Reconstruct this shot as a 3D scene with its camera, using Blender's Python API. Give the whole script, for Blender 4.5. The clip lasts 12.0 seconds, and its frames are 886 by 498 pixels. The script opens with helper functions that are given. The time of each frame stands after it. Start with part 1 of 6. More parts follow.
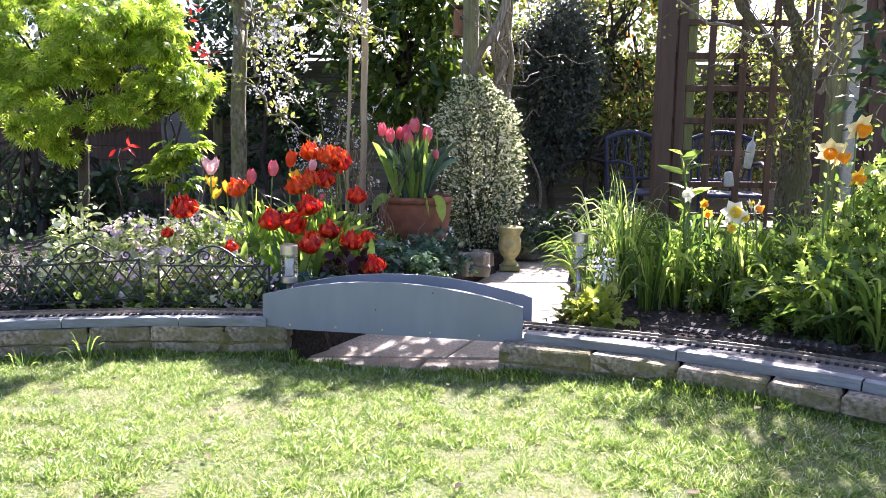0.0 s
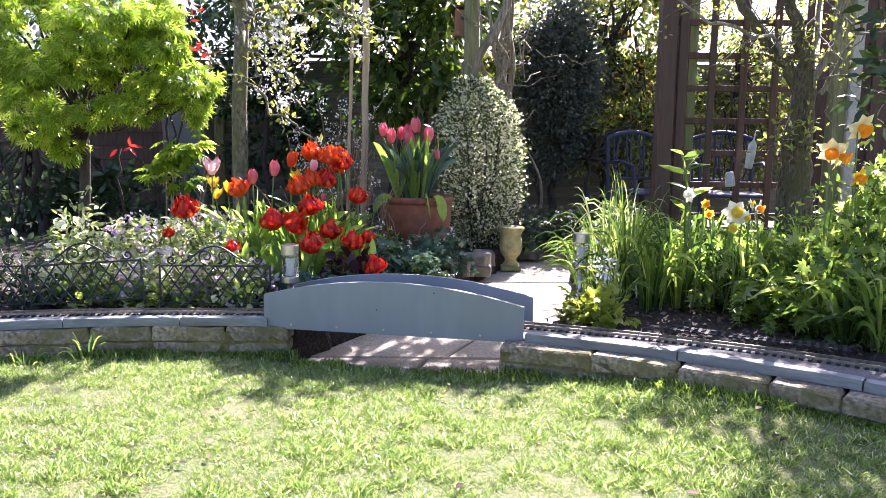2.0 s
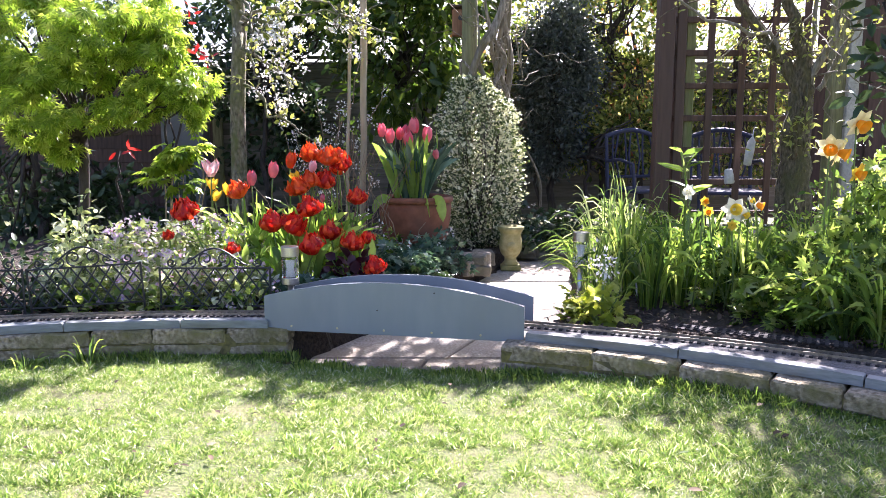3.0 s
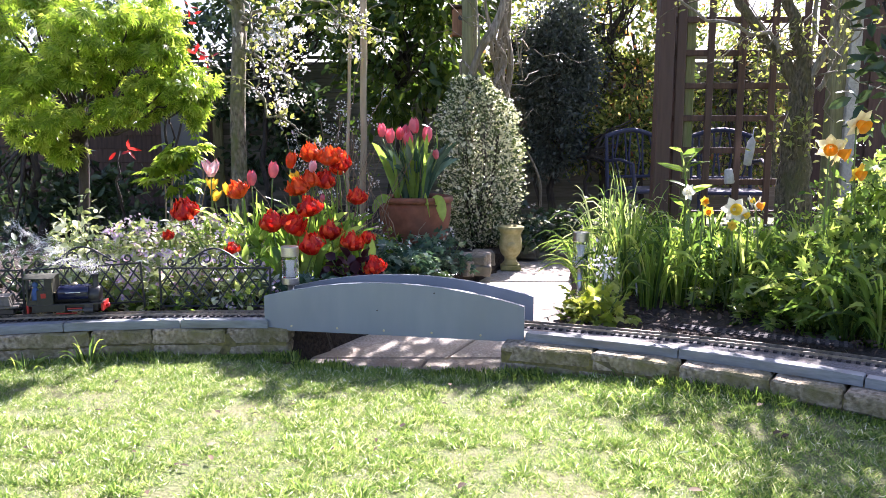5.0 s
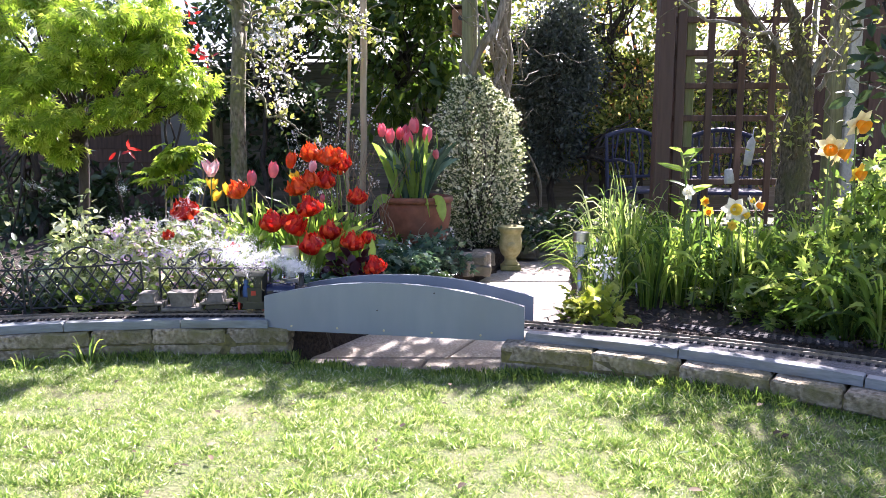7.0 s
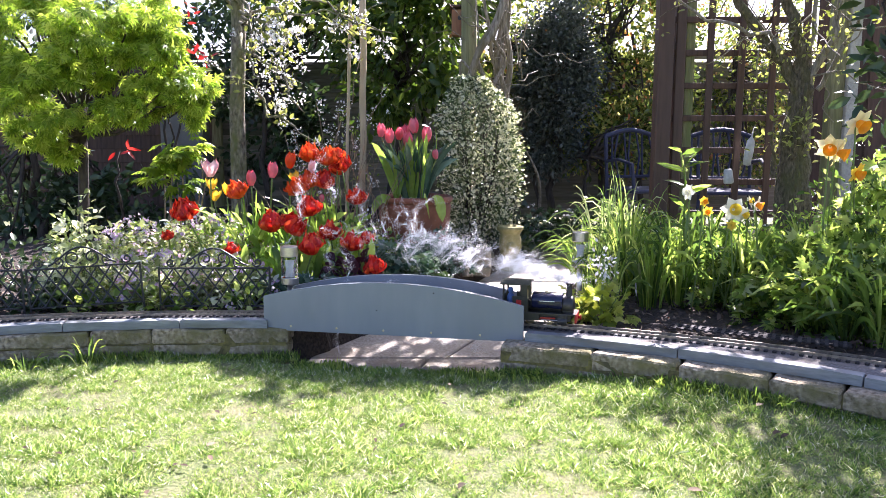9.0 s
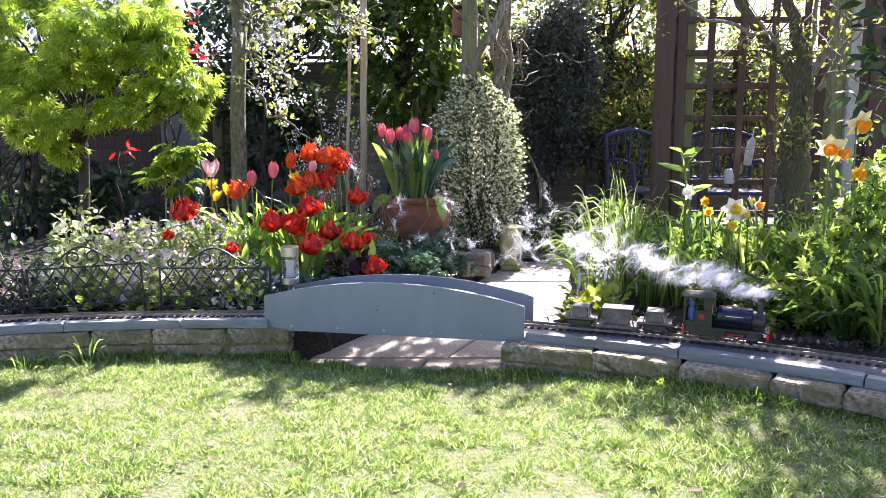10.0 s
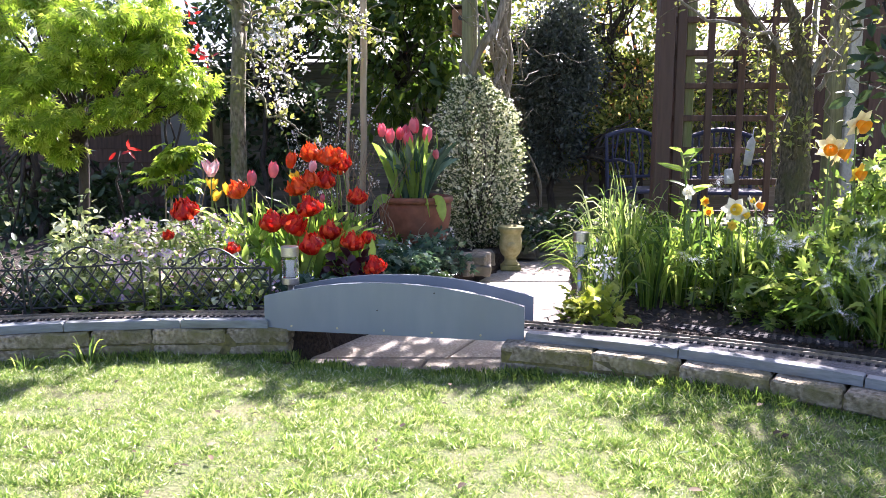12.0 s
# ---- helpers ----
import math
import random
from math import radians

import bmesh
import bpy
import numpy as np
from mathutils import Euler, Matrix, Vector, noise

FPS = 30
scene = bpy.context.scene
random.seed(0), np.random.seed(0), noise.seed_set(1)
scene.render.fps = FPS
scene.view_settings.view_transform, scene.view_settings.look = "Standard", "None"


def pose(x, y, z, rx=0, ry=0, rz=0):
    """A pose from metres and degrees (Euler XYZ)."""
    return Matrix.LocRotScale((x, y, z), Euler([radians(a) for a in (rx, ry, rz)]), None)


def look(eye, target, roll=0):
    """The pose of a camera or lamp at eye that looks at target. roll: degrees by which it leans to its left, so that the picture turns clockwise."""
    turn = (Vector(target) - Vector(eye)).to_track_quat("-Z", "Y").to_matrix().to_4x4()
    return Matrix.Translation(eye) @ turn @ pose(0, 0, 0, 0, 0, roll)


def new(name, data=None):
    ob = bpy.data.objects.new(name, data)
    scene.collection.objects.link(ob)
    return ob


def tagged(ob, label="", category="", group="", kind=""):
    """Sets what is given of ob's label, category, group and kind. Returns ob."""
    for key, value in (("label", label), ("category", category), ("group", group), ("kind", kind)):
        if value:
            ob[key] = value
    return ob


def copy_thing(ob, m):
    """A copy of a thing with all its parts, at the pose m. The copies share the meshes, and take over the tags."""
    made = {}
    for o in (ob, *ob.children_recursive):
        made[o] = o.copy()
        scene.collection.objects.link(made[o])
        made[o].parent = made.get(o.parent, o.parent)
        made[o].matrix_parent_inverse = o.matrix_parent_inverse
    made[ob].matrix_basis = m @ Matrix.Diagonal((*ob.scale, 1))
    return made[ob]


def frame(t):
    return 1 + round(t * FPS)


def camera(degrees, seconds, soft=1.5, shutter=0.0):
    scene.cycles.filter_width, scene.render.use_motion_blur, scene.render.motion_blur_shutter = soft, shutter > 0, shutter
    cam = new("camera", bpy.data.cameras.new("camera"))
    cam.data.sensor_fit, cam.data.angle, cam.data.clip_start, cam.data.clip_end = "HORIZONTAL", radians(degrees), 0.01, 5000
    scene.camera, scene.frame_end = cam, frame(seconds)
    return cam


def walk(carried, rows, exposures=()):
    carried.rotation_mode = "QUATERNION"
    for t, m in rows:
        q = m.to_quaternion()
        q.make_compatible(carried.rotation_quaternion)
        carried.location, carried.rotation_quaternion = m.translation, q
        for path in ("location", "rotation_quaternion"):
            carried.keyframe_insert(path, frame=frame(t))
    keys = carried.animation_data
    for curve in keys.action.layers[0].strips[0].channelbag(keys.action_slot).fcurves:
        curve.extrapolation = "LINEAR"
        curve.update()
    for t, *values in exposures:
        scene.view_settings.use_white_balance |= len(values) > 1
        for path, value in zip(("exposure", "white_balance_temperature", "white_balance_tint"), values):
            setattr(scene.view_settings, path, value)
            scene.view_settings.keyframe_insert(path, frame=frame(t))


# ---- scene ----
from itertools import product

# camera: low tripod on the lawn, settling by half a degree between two and three seconds
cam = camera(60, 12.0, soft=0.65)
EYE = (0.0, 0.0, 0.85)


def aim(dx, roll):
    return look(EYE, (dx, 9.8923, 0.85 - 1.4642), roll)


walk(cam, [(0.0, aim(0.011, 0.57)), (0.4, aim(0.009, 0.57)), (1.0, aim(0.0, 0.57)), (2.1, aim(-0.003, 0.57)),
           (2.4, aim(0.0, 0.45)), (2.7, aim(0.0, 0.15)), (3.0, aim(0.0, 0.0)), (7.0, aim(0.0, 0.0)),
           (9.0, aim(0.007, 0.0)), (9.4, aim(0.004, 0.0)), (10.0, aim(0.0, 0.0)), (12.0, aim(0.0, 0.0))],
     exposures=[(0.0, 2.25, 5950, 30), (12.0, 2.25, 5950, 30)])

# daylight: high spring sun behind the garden
SUN_EL, SUN_AZ = radians(43), radians(22)
world = bpy.data.worlds.new("sky")
scene.world = world
world.use_nodes = True
wn = world.node_tree.nodes
sky = wn.new("ShaderNodeTexSky")
sky.sky_type, sky.sun_disc = "NISHITA", False
sky.sun_elevation, sky.sun_rotation = SUN_EL, SUN_AZ
sky.air_density, sky.dust_density = 1.0, 2.0
wn["Background"].inputs["Strength"].default_value = 0.065
world.node_tree.links.new(sky.outputs[0], wn["Background"].inputs["Color"])
sun = new("sun", bpy.data.lights.new("sun", "SUN"))
sun.data.energy, sun.data.angle, sun.data.color = 5.0, radians(0.53), (1.0, 0.95, 0.86)
sun_dir = Vector((math.sin(SUN_AZ) * math.cos(SUN_EL), math.cos(SUN_AZ) * math.cos(SUN_EL), math.sin(SUN_EL)))
sun.matrix_world = look(sun_dir * 30, (0, 0, 0))

rng = np.random.default_rng(7)


# ---------- materials ----------
def nodes(name):
    m = bpy.data.materials.new(name)
    m.use_nodes = True
    return m, m.node_tree.nodes, m.node_tree.links, m.node_tree.nodes["Principled BSDF"]


def ramp(n, stops):
    r = n.new("ShaderNodeValToRGB")
    r.color_ramp.elements[0].position, r.color_ramp.elements[0].color = stops[0][0], (*stops[0][1], 1)
    r.color_ramp.elements[1].position, r.color_ramp.elements[1].color = stops[-1][0], (*stops[-1][1], 1)
    for p, c in stops[1:-1]:
        r.color_ramp.elements.new(p).color = (*c, 1)
    return r


def surface(name, c1, c2, scale=20.0, rough=0.6, metal=0.0, bump=0.3, stretch=(1, 1, 1), stain=None, stain_scale=3.0, piece=0.0, height=0.004):
    """Two-scale procedural surface: fine grain between c1 and c2, larger stains, fine relief."""
    m, n, l, p = nodes(name)
    tc = n.new("ShaderNodeTexCoord")
    mp = n.new("ShaderNodeMapping")
    mp.inputs["Scale"].default_value = stretch
    l.new(tc.outputs["Object"], mp.inputs[0])
    fine = n.new("ShaderNodeTexNoise")
    fine.inputs["Scale"].default_value, fine.inputs["Detail"].default_value = scale, 6
    l.new(mp.outputs[0], fine.inputs["Vector"])
    cr = ramp(n, [(0.3, c1), (0.7, c2)])
    l.new(fine.outputs[0], cr.inputs[0])
    col = cr.outputs[0]
    if stain:
        big = n.new("ShaderNodeTexNoise")
        big.inputs["Scale"].default_value, big.inputs["Detail"].default_value = stain_scale, 4
        l.new(mp.outputs[0], big.inputs["Vector"])
        fr = ramp(n, [(0.42, (0, 0, 0)), (0.68, (1, 1, 1))])
        l.new(big.outputs[0], fr.inputs[0])
        mx = n.new("ShaderNodeMixRGB")
        mx.inputs[2].default_value = (*stain, 1)
        l.new(fr.outputs[0], mx.inputs[0])
        l.new(col, mx.inputs[1])
        col = mx.outputs[0]
    if piece:
        oi = n.new("ShaderNodeObjectInfo")
        hv = n.new("ShaderNodeHueSaturation")
        mr = n.new("ShaderNodeMapRange")
        mr.inputs["To Min"].default_value, mr.inputs["To Max"].default_value = 1 - piece, 1 + piece
        l.new(oi.outputs["Random"], mr.inputs[0])
        l.new(mr.outputs[0], hv.inputs["Value"])
        l.new(col, hv.inputs["Color"])
        col = hv.outputs[0]
    l.new(col, p.inputs["Base Color"])
    p.inputs["Roughness"].default_value, p.inputs["Metallic"].default_value = rough, metal
    if bump:
        b = n.new("ShaderNodeBump")
        b.inputs["Strength"].default_value, b.inputs["Distance"].default_value = bump, height
        l.new(fine.outputs[0], b.inputs["Height"])
        l.new(b.outputs[0], p.inputs["Normal"])
    return m


def leafy(name, stops, trans=0.4, rough=0.42, glow=(1.2, 1.2, 0.75), spec=0.5):
    """Thin living tissue: reflects with a waxy gloss and lets part of the light through; varies from leaf to leaf."""
    m, n, l, p = nodes(name)
    g = n.new("ShaderNodeNewGeometry")
    cr = ramp(n, stops)
    l.new(g.outputs["Random Per Island"], cr.inputs[0])
    nz = n.new("ShaderNodeTexNoise")
    nz.inputs["Scale"].default_value, nz.inputs["Detail"].default_value = 35, 3
    tc = n.new("ShaderNodeTexCoord")
    l.new(tc.outputs["Object"], nz.inputs["Vector"])
    hv = n.new("ShaderNodeHueSaturation")
    mr = n.new("ShaderNodeMapRange")
    mr.inputs["To Min"].default_value, mr.inputs["To Max"].default_value = 0.7, 1.3
    l.new(nz.outputs[0], mr.inputs[0])
    l.new(mr.outputs[0], hv.inputs["Value"])
    l.new(cr.outputs[0], hv.inputs["Color"])
    l.new(hv.outputs[0], p.inputs["Base Color"])
    p.inputs["Roughness"].default_value = rough
    p.inputs["Specular IOR Level"].default_value = spec
    t = n.new("ShaderNodeBsdfTranslucent")
    mu = n.new("ShaderNodeMixRGB")
    mu.blend_type = "MULTIPLY"
    mu.inputs[0].default_value = 1
    mu.inputs[2].default_value = (*glow, 1)
    l.new(hv.outputs[0], mu.inputs[1])
    l.new(mu.outputs[0], t.inputs[0])
    mix = n.new("ShaderNodeMixShader")
    mix.inputs[0].default_value = trans
    l.new(p.outputs[0], mix.inputs[1])
    l.new(t.outputs[0], mix.inputs[2])
    l.new(mix.outputs[0], n["Material Output"].inputs[0])
    return m


M = {}
M["lawn"] = surface("lawn_soil", (0.05, 0.075, 0.022), (0.18, 0.2, 0.075), 90, 0.95, bump=0.8, stain=(0.17, 0.155, 0.075), stain_scale=5, height=0.012)
M["soil"] = surface("bed_soil", (0.018, 0.013, 0.009), (0.07, 0.05, 0.035), 70, 0.95, bump=0.8, stain=(0.03, 0.022, 0.016), height=0.02)
M["grass"] = leafy("grass", [(0, (0.07, 0.145, 0.035)), (0.4, (0.21, 0.33, 0.075)), (0.72, (0.41, 0.5, 0.15)), (0.9, (0.6, 0.6, 0.36)), (1, (0.88, 0.86, 0.76))], 0.5, 0.22, (1.15, 1.17, 0.85))
M["moss"] = surface("mossy_mortar", (0.09, 0.08, 0.025), (0.24, 0.2, 0.06), 60, 0.95, bump=0.8, stain=(0.08, 0.07, 0.04), stain_scale=8)
M["stone"] = surface("walling_stone", (0.13, 0.1, 0.055), (0.5, 0.42, 0.3), 60, 0.92, bump=1.0, stain=(0.17, 0.15, 0.06), stain_scale=9, piece=0.15, height=0.014)
M["rock"] = surface("rockery_stone", (0.16, 0.13, 0.095), (0.42, 0.37, 0.29), 34, 0.9, bump=0.9, stain=(0.12, 0.11, 0.07), stain_scale=8, piece=0.15, height=0.014)
M["slab"] = surface("paving_slab", (0.24, 0.21, 0.165), (0.54, 0.49, 0.41), 90, 0.9, bump=0.6, stain=(0.33, 0.28, 0.21), stain_scale=5, piece=0.08)
M["board"] = surface("grey_painted_board", (0.17, 0.19, 0.2), (0.26, 0.28, 0.29), 25, 0.55, bump=0.25, stretch=(1, 1, 5), stain=(0.13, 0.14, 0.13), stain_scale=4)
M["felt"] = surface("roofing_felt", (0.06, 0.06, 0.06), (0.2, 0.19, 0.18), 120, 0.9, bump=0.8, stain=(0.12, 0.1, 0.08), stain_scale=12)
M["bridge"] = surface("blue_grey_paint", (0.2, 0.23, 0.265), (0.235, 0.265, 0.3), 14, 0.45, bump=0.08, stretch=(1, 1, 0.3), stain=(0.19, 0.21, 0.235), stain_scale=2.5)
M["rail"] = surface("weathered_rail", (0.22, 0.19, 0.15), (0.4, 0.36, 0.3), 80, 0.4, 0.8, 0.2)
M["sleeper"] = surface("dark_plastic_sleeper", (0.016, 0.014, 0.012), (0.05, 0.042, 0.037), 60, 0.85, bump=0.4, piece=0.3)
M["brass"] = surface("brass_screw", (0.5, 0.42, 0.25), (0.6, 0.52, 0.33), 50, 0.35, 0.9, 0)
M["iron"] = surface("black_painted_iron", (0.012, 0.014, 0.015), (0.03, 0.033, 0.035), 90, 0.4, 0.0, 0.3)
M["steel"] = surface("brushed_steel", (0.45, 0.44, 0.42), (0.6, 0.59, 0.57), 90, 0.3, 1.0, 0.1, stretch=(1, 1, 8))
M["terracotta"] = surface("terracotta", (0.19, 0.065, 0.03), (0.3, 0.11, 0.055), 22, 0.75, bump=0.3, stain=(0.15, 0.07, 0.045), stain_scale=4)
M["urn"] = surface("mossy_cast_stone", (0.3, 0.26, 0.1), (0.46, 0.4, 0.19), 40, 0.9, bump=0.5, stain=(0.2, 0.2, 0.06), stain_scale=8)
M["bark"] = surface("grey_bark", (0.05, 0.042, 0.03), (0.33, 0.3, 0.23), 42, 0.9, bump=1.0, stretch=(1.4, 1.4, 0.7), stain=(0.13, 0.14, 0.05), stain_scale=9, height=0.015)
M["vine"] = surface("vine_bark", (0.12, 0.1, 0.07), (0.38, 0.34, 0.28), 44, 0.9, bump=1.0, stretch=(2, 2, 0.3), stain=(0.14, 0.12, 0.06), stain_scale=7, height=0.012)
M["darkbark"] = surface("dark_bark", (0.02, 0.016, 0.012), (0.06, 0.048, 0.036), 30, 0.9, bump=0.9, stretch=(2, 2, 0.4), height=0.015)
M["post"] = surface("weathered_post", (0.12, 0.11, 0.055), (0.3, 0.28, 0.15), 26, 0.85, bump=0.7, stretch=(3, 3, 0.25), stain=(0.15, 0.17, 0.06), stain_scale=4, height=0.01)
M["brown"] = surface("brown_stained_timber", (0.045, 0.022, 0.014), (0.1, 0.05, 0.032), 24, 0.6, bump=0.5, stretch=(3, 3, 0.25), stain=(0.07, 0.04, 0.03), stain_scale=3)
M["fence"] = surface("grey_fence_board", (0.13, 0.115, 0.095), (0.28, 0.25, 0.21), 18, 0.85, bump=0.5, stretch=(0.3, 3, 4), stain=(0.1, 0.1, 0.065), stain_scale=2, piece=0.25)
M["brownfence"] = surface("brown_fence_board", (0.05, 0.028, 0.02), (0.11, 0.06, 0.045), 18, 0.75, bump=0.5, stretch=(3, 3, 0.3), piece=0.25)
M["concrete"] = surface("concrete_post", (0.32, 0.31, 0.28), (0.48, 0.47, 0.42), 60, 0.9, bump=0.4, stain=(0.3, 0.29, 0.22))
M["cane"] = surface("pale_cane", (0.32, 0.26, 0.17), (0.46, 0.38, 0.26), 20, 0.7, bump=0.3, stretch=(3, 3, 0.3))
M["shed"] = surface("grey_panel", (0.11, 0.11, 0.11), (0.16, 0.16, 0.16), 8, 0.7, bump=0.1)
M["birdbox"] = surface("orange_brown_wood", (0.16, 0.07, 0.03), (0.28, 0.13, 0.06), 20, 0.6, bump=0.4, stretch=(3, 3, 0.3))
M["chair"] = surface("blue_metal_paint", (0.016, 0.02, 0.05), (0.028, 0.034, 0.075), 30, 0.6, bump=0.1)
M["offwhite"] = surface("weathered_white", (0.38, 0.38, 0.36), (0.6, 0.6, 0.57), 30, 0.7, bump=0.2)
M["white"] = surface("white_plastic", (0.7, 0.7, 0.68), (0.8, 0.8, 0.78), 20, 0.5, bump=0.1)
M["steam"] = leafy("steam_droplets", [(0, (0.9, 0.9, 0.91)), (1, (0.95, 0.95, 0.95))], 0.5, 1.0, (1, 1, 1), 0.1)
M["loco_green"] = surface("dark_olive_paint", (0.018, 0.019, 0.012), (0.034, 0.034, 0.021), 40, 0.55, bump=0.1)
M["roof_paint"] = surface("matt_olive_roof", (0.035, 0.038, 0.024), (0.06, 0.062, 0.042), 40, 0.95, bump=0.15)
M["loco_blue"] = surface("gloss_navy_paint", (0.008, 0.01, 0.032), (0.016, 0.02, 0.055), 30, 0.16, bump=0.03)
M["loco_black"] = surface("sooty_black_paint", (0.015, 0.015, 0.015), (0.04, 0.038, 0.035), 50, 0.4, bump=0.2)
M["loco_red"] = surface("red_paint", (0.32, 0.015, 0.012), (0.45, 0.03, 0.025), 40, 0.35, bump=0.1)
M["wheel"] = surface("brass_wheel", (0.3, 0.25, 0.14), (0.45, 0.38, 0.22), 60, 0.45, 0.6, 0.1)
M["overall"] = surface("blue_cloth", (0.05, 0.1, 0.25), (0.09, 0.16, 0.34), 60, 0.9, bump=0.2)
M["wagon"] = surface("dusty_grey_wood", (0.1, 0.09, 0.075), (0.2, 0.18, 0.15), 50, 0.9, bump=0.4, piece=0.1)

gm, gn, gl, gp = nodes("clear_glass")
gp.inputs["Base Color"].default_value, gp.inputs["Roughness"].default_value = (0.96, 0.97, 0.96, 1), 0.05
gp.inputs["Transmission Weight"].default_value, gp.inputs["IOR"].default_value = 0.95, 1.35
M["glass"] = gm

M["maple"] = leafy("maple_leaf", [(0, (0.14, 0.24, 0.03)), (0.5, (0.3, 0.42, 0.05)), (1, (0.54, 0.6, 0.14))], 0.72, 0.32, (1.22, 1.25, 0.7))
M["apple"] = leafy("apple_leaf", [(0, (0.16, 0.2, 0.04)), (0.6, (0.3, 0.33, 0.1)), (1, (0.42, 0.42, 0.18))], 0.5)
M["blossom"] = leafy("white_blossom", [(0, (0.75, 0.72, 0.7)), (1, (0.85, 0.85, 0.83))], 0.4, 0.6, (1, 1, 1))
M["laurel"] = leafy("laurel_leaf", [(0, (0.03, 0.065, 0.012)), (0.6, (0.075, 0.135, 0.02)), (1, (0.16, 0.22, 0.035))], 0.4, 0.3)
M["dark"] = leafy("dark_evergreen_leaf", [(0, (0.035, 0.05, 0.042)), (0.7, (0.075, 0.095, 0.08)), (1, (0.16, 0.18, 0.16))], 0.2, 0.4, (1.2, 1.2, 0.9), 0.5)
M["photinia"] = leafy("photinia_leaf", [(0, (0.05, 0.085, 0.025)), (0.45, (0.16, 0.22, 0.06)), (0.8, (0.44, 0.47, 0.14)), (0.9, (0.6, 0.58, 0.25)), (1, (0.45, 0.14, 0.07))], 0.6, 0.16, (1.2, 1.2, 0.75), 0.9)
M["redleaf"] = leafy("red_young_leaf", [(0, (0.3, 0.02, 0.02)), (1, (0.5, 0.06, 0.05))], 0.5, 0.3, (1.3, 0.8, 0.6))
M["varieg"] = leafy("variegated_leaf", [(0, (0.03, 0.055, 0.02)), (0.3, (0.09, 0.13, 0.045)), (0.5, (0.2, 0.25, 0.11)), (0.56, (0.66, 0.66, 0.48)), (1, (0.9, 0.88, 0.76))], 0.25, 0.3)
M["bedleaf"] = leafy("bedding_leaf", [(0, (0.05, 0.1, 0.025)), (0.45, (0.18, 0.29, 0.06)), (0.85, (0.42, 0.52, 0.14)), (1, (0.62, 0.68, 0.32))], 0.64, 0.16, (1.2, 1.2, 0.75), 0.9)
M["silver"] = leafy("silver_spotted_leaf", [(0, (0.12, 0.18, 0.06)), (0.45, (0.4, 0.46, 0.22)), (0.8, (0.78, 0.8, 0.64)), (1, (0.88, 0.88, 0.8))], 0.5, 0.25)
# doubles as the leaf colour for shade in the west corner
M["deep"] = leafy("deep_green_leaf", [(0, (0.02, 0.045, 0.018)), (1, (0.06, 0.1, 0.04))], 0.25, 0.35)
M["blue_green"] = leafy("blue_green_leaf", [(0, (0.035, 0.085, 0.055)), (0.7, (0.09, 0.17, 0.11)), (1, (0.2, 0.29, 0.2))], 0.3, 0.3)
M["strap"] = leafy("strap_leaf", [(0, (0.04, 0.085, 0.025)), (0.35, (0.11, 0.19, 0.045)), (0.7, (0.26, 0.38, 0.07)), (1, (0.52, 0.6, 0.2))], 0.64, 0.16, (1.2, 1.2, 0.75), 0.9)
M["palegrass"] = leafy("pale_grass_leaf", [(0, (0.1, 0.18, 0.05)), (0.5, (0.24, 0.34, 0.12)), (1, (0.6, 0.64, 0.4))], 0.5, 0.18)
M["tulipleaf"] = leafy("tulip_leaf", [(0, (0.1, 0.19, 0.05)), (0.5, (0.25, 0.39, 0.08)), (1, (0.48, 0.6, 0.19))], 0.6, 0.25)
M["lime"] = leafy("lime_heuchera_leaf", [(0, (0.2, 0.27, 0.04)), (0.6, (0.4, 0.46, 0.08)), (1, (0.66, 0.66, 0.2))], 0.6, 0.35)
M["mauve"] = leafy("mauve_flower", [(0, (0.5, 0.34, 0.56)), (0.4, (0.7, 0.6, 0.74)), (0.75, (0.86, 0.82, 0.86)), (1, (0.75, 0.42, 0.52))], 0.45, 0.5, (1, 0.92, 1))
M["redpetal"] = leafy("red_petal", [(0, (0.5, 0.012, 0.008)), (0.5, (0.74, 0.03, 0.012)), (1, (0.92, 0.15, 0.035))], 0.45, 0.36, (1.2, 0.9, 0.6))
M["orangepetal"] = leafy("orange_red_petal", [(0, (0.75, 0.07, 0.012)), (1, (0.9, 0.18, 0.03))], 0.45, 0.4, (1.1, 1, 0.6))
M["pinkpetal"] = leafy("pink_petal", [(0, (0.72, 0.1, 0.16)), (1, (0.85, 0.28, 0.33))], 0.45, 0.4, (1.1, 0.9, 0.9))
M["palepetal"] = leafy("pale_pink_petal", [(0, (0.8, 0.35, 0.4)), (1, (0.9, 0.72, 0.72))], 0.45, 0.4, (1.1, 0.95, 0.95))
M["yellowpetal"] = leafy("yellow_petal", [(0, (0.8, 0.55, 0.03)), (1, (0.88, 0.7, 0.1))], 0.45, 0.45, (1.1, 1, 0.5))
M["paleyellow"] = leafy("pale_yellow_petal", [(0, (0.85, 0.74, 0.3)), (1, (0.9, 0.84, 0.57))], 0.45, 0.45, (1.05, 1, 0.8))
M["creampetal"] = leafy("cream_petal", [(0, (0.82, 0.8, 0.62)), (1, (0.88, 0.87, 0.78))], 0.4, 0.45, (1, 1, 0.9))
M["orangecup"] = leafy("orange_trumpet", [(0, (0.85, 0.3, 0.01)), (1, (0.9, 0.45, 0.02))], 0.45, 0.45, (1.1, 0.9, 0.4))
M["stem"] = leafy("green_stem", [(0, (0.12, 0.19, 0.05)), (1, (0.18, 0.26, 0.07))], 0.2, 0.4)
M["plum"] = leafy("plum_leaf", [(0, (0.03, 0.008, 0.014)), (1, (0.09, 0.02, 0.035))], 0.25, 0.4, (1.2, 0.7, 0.8))
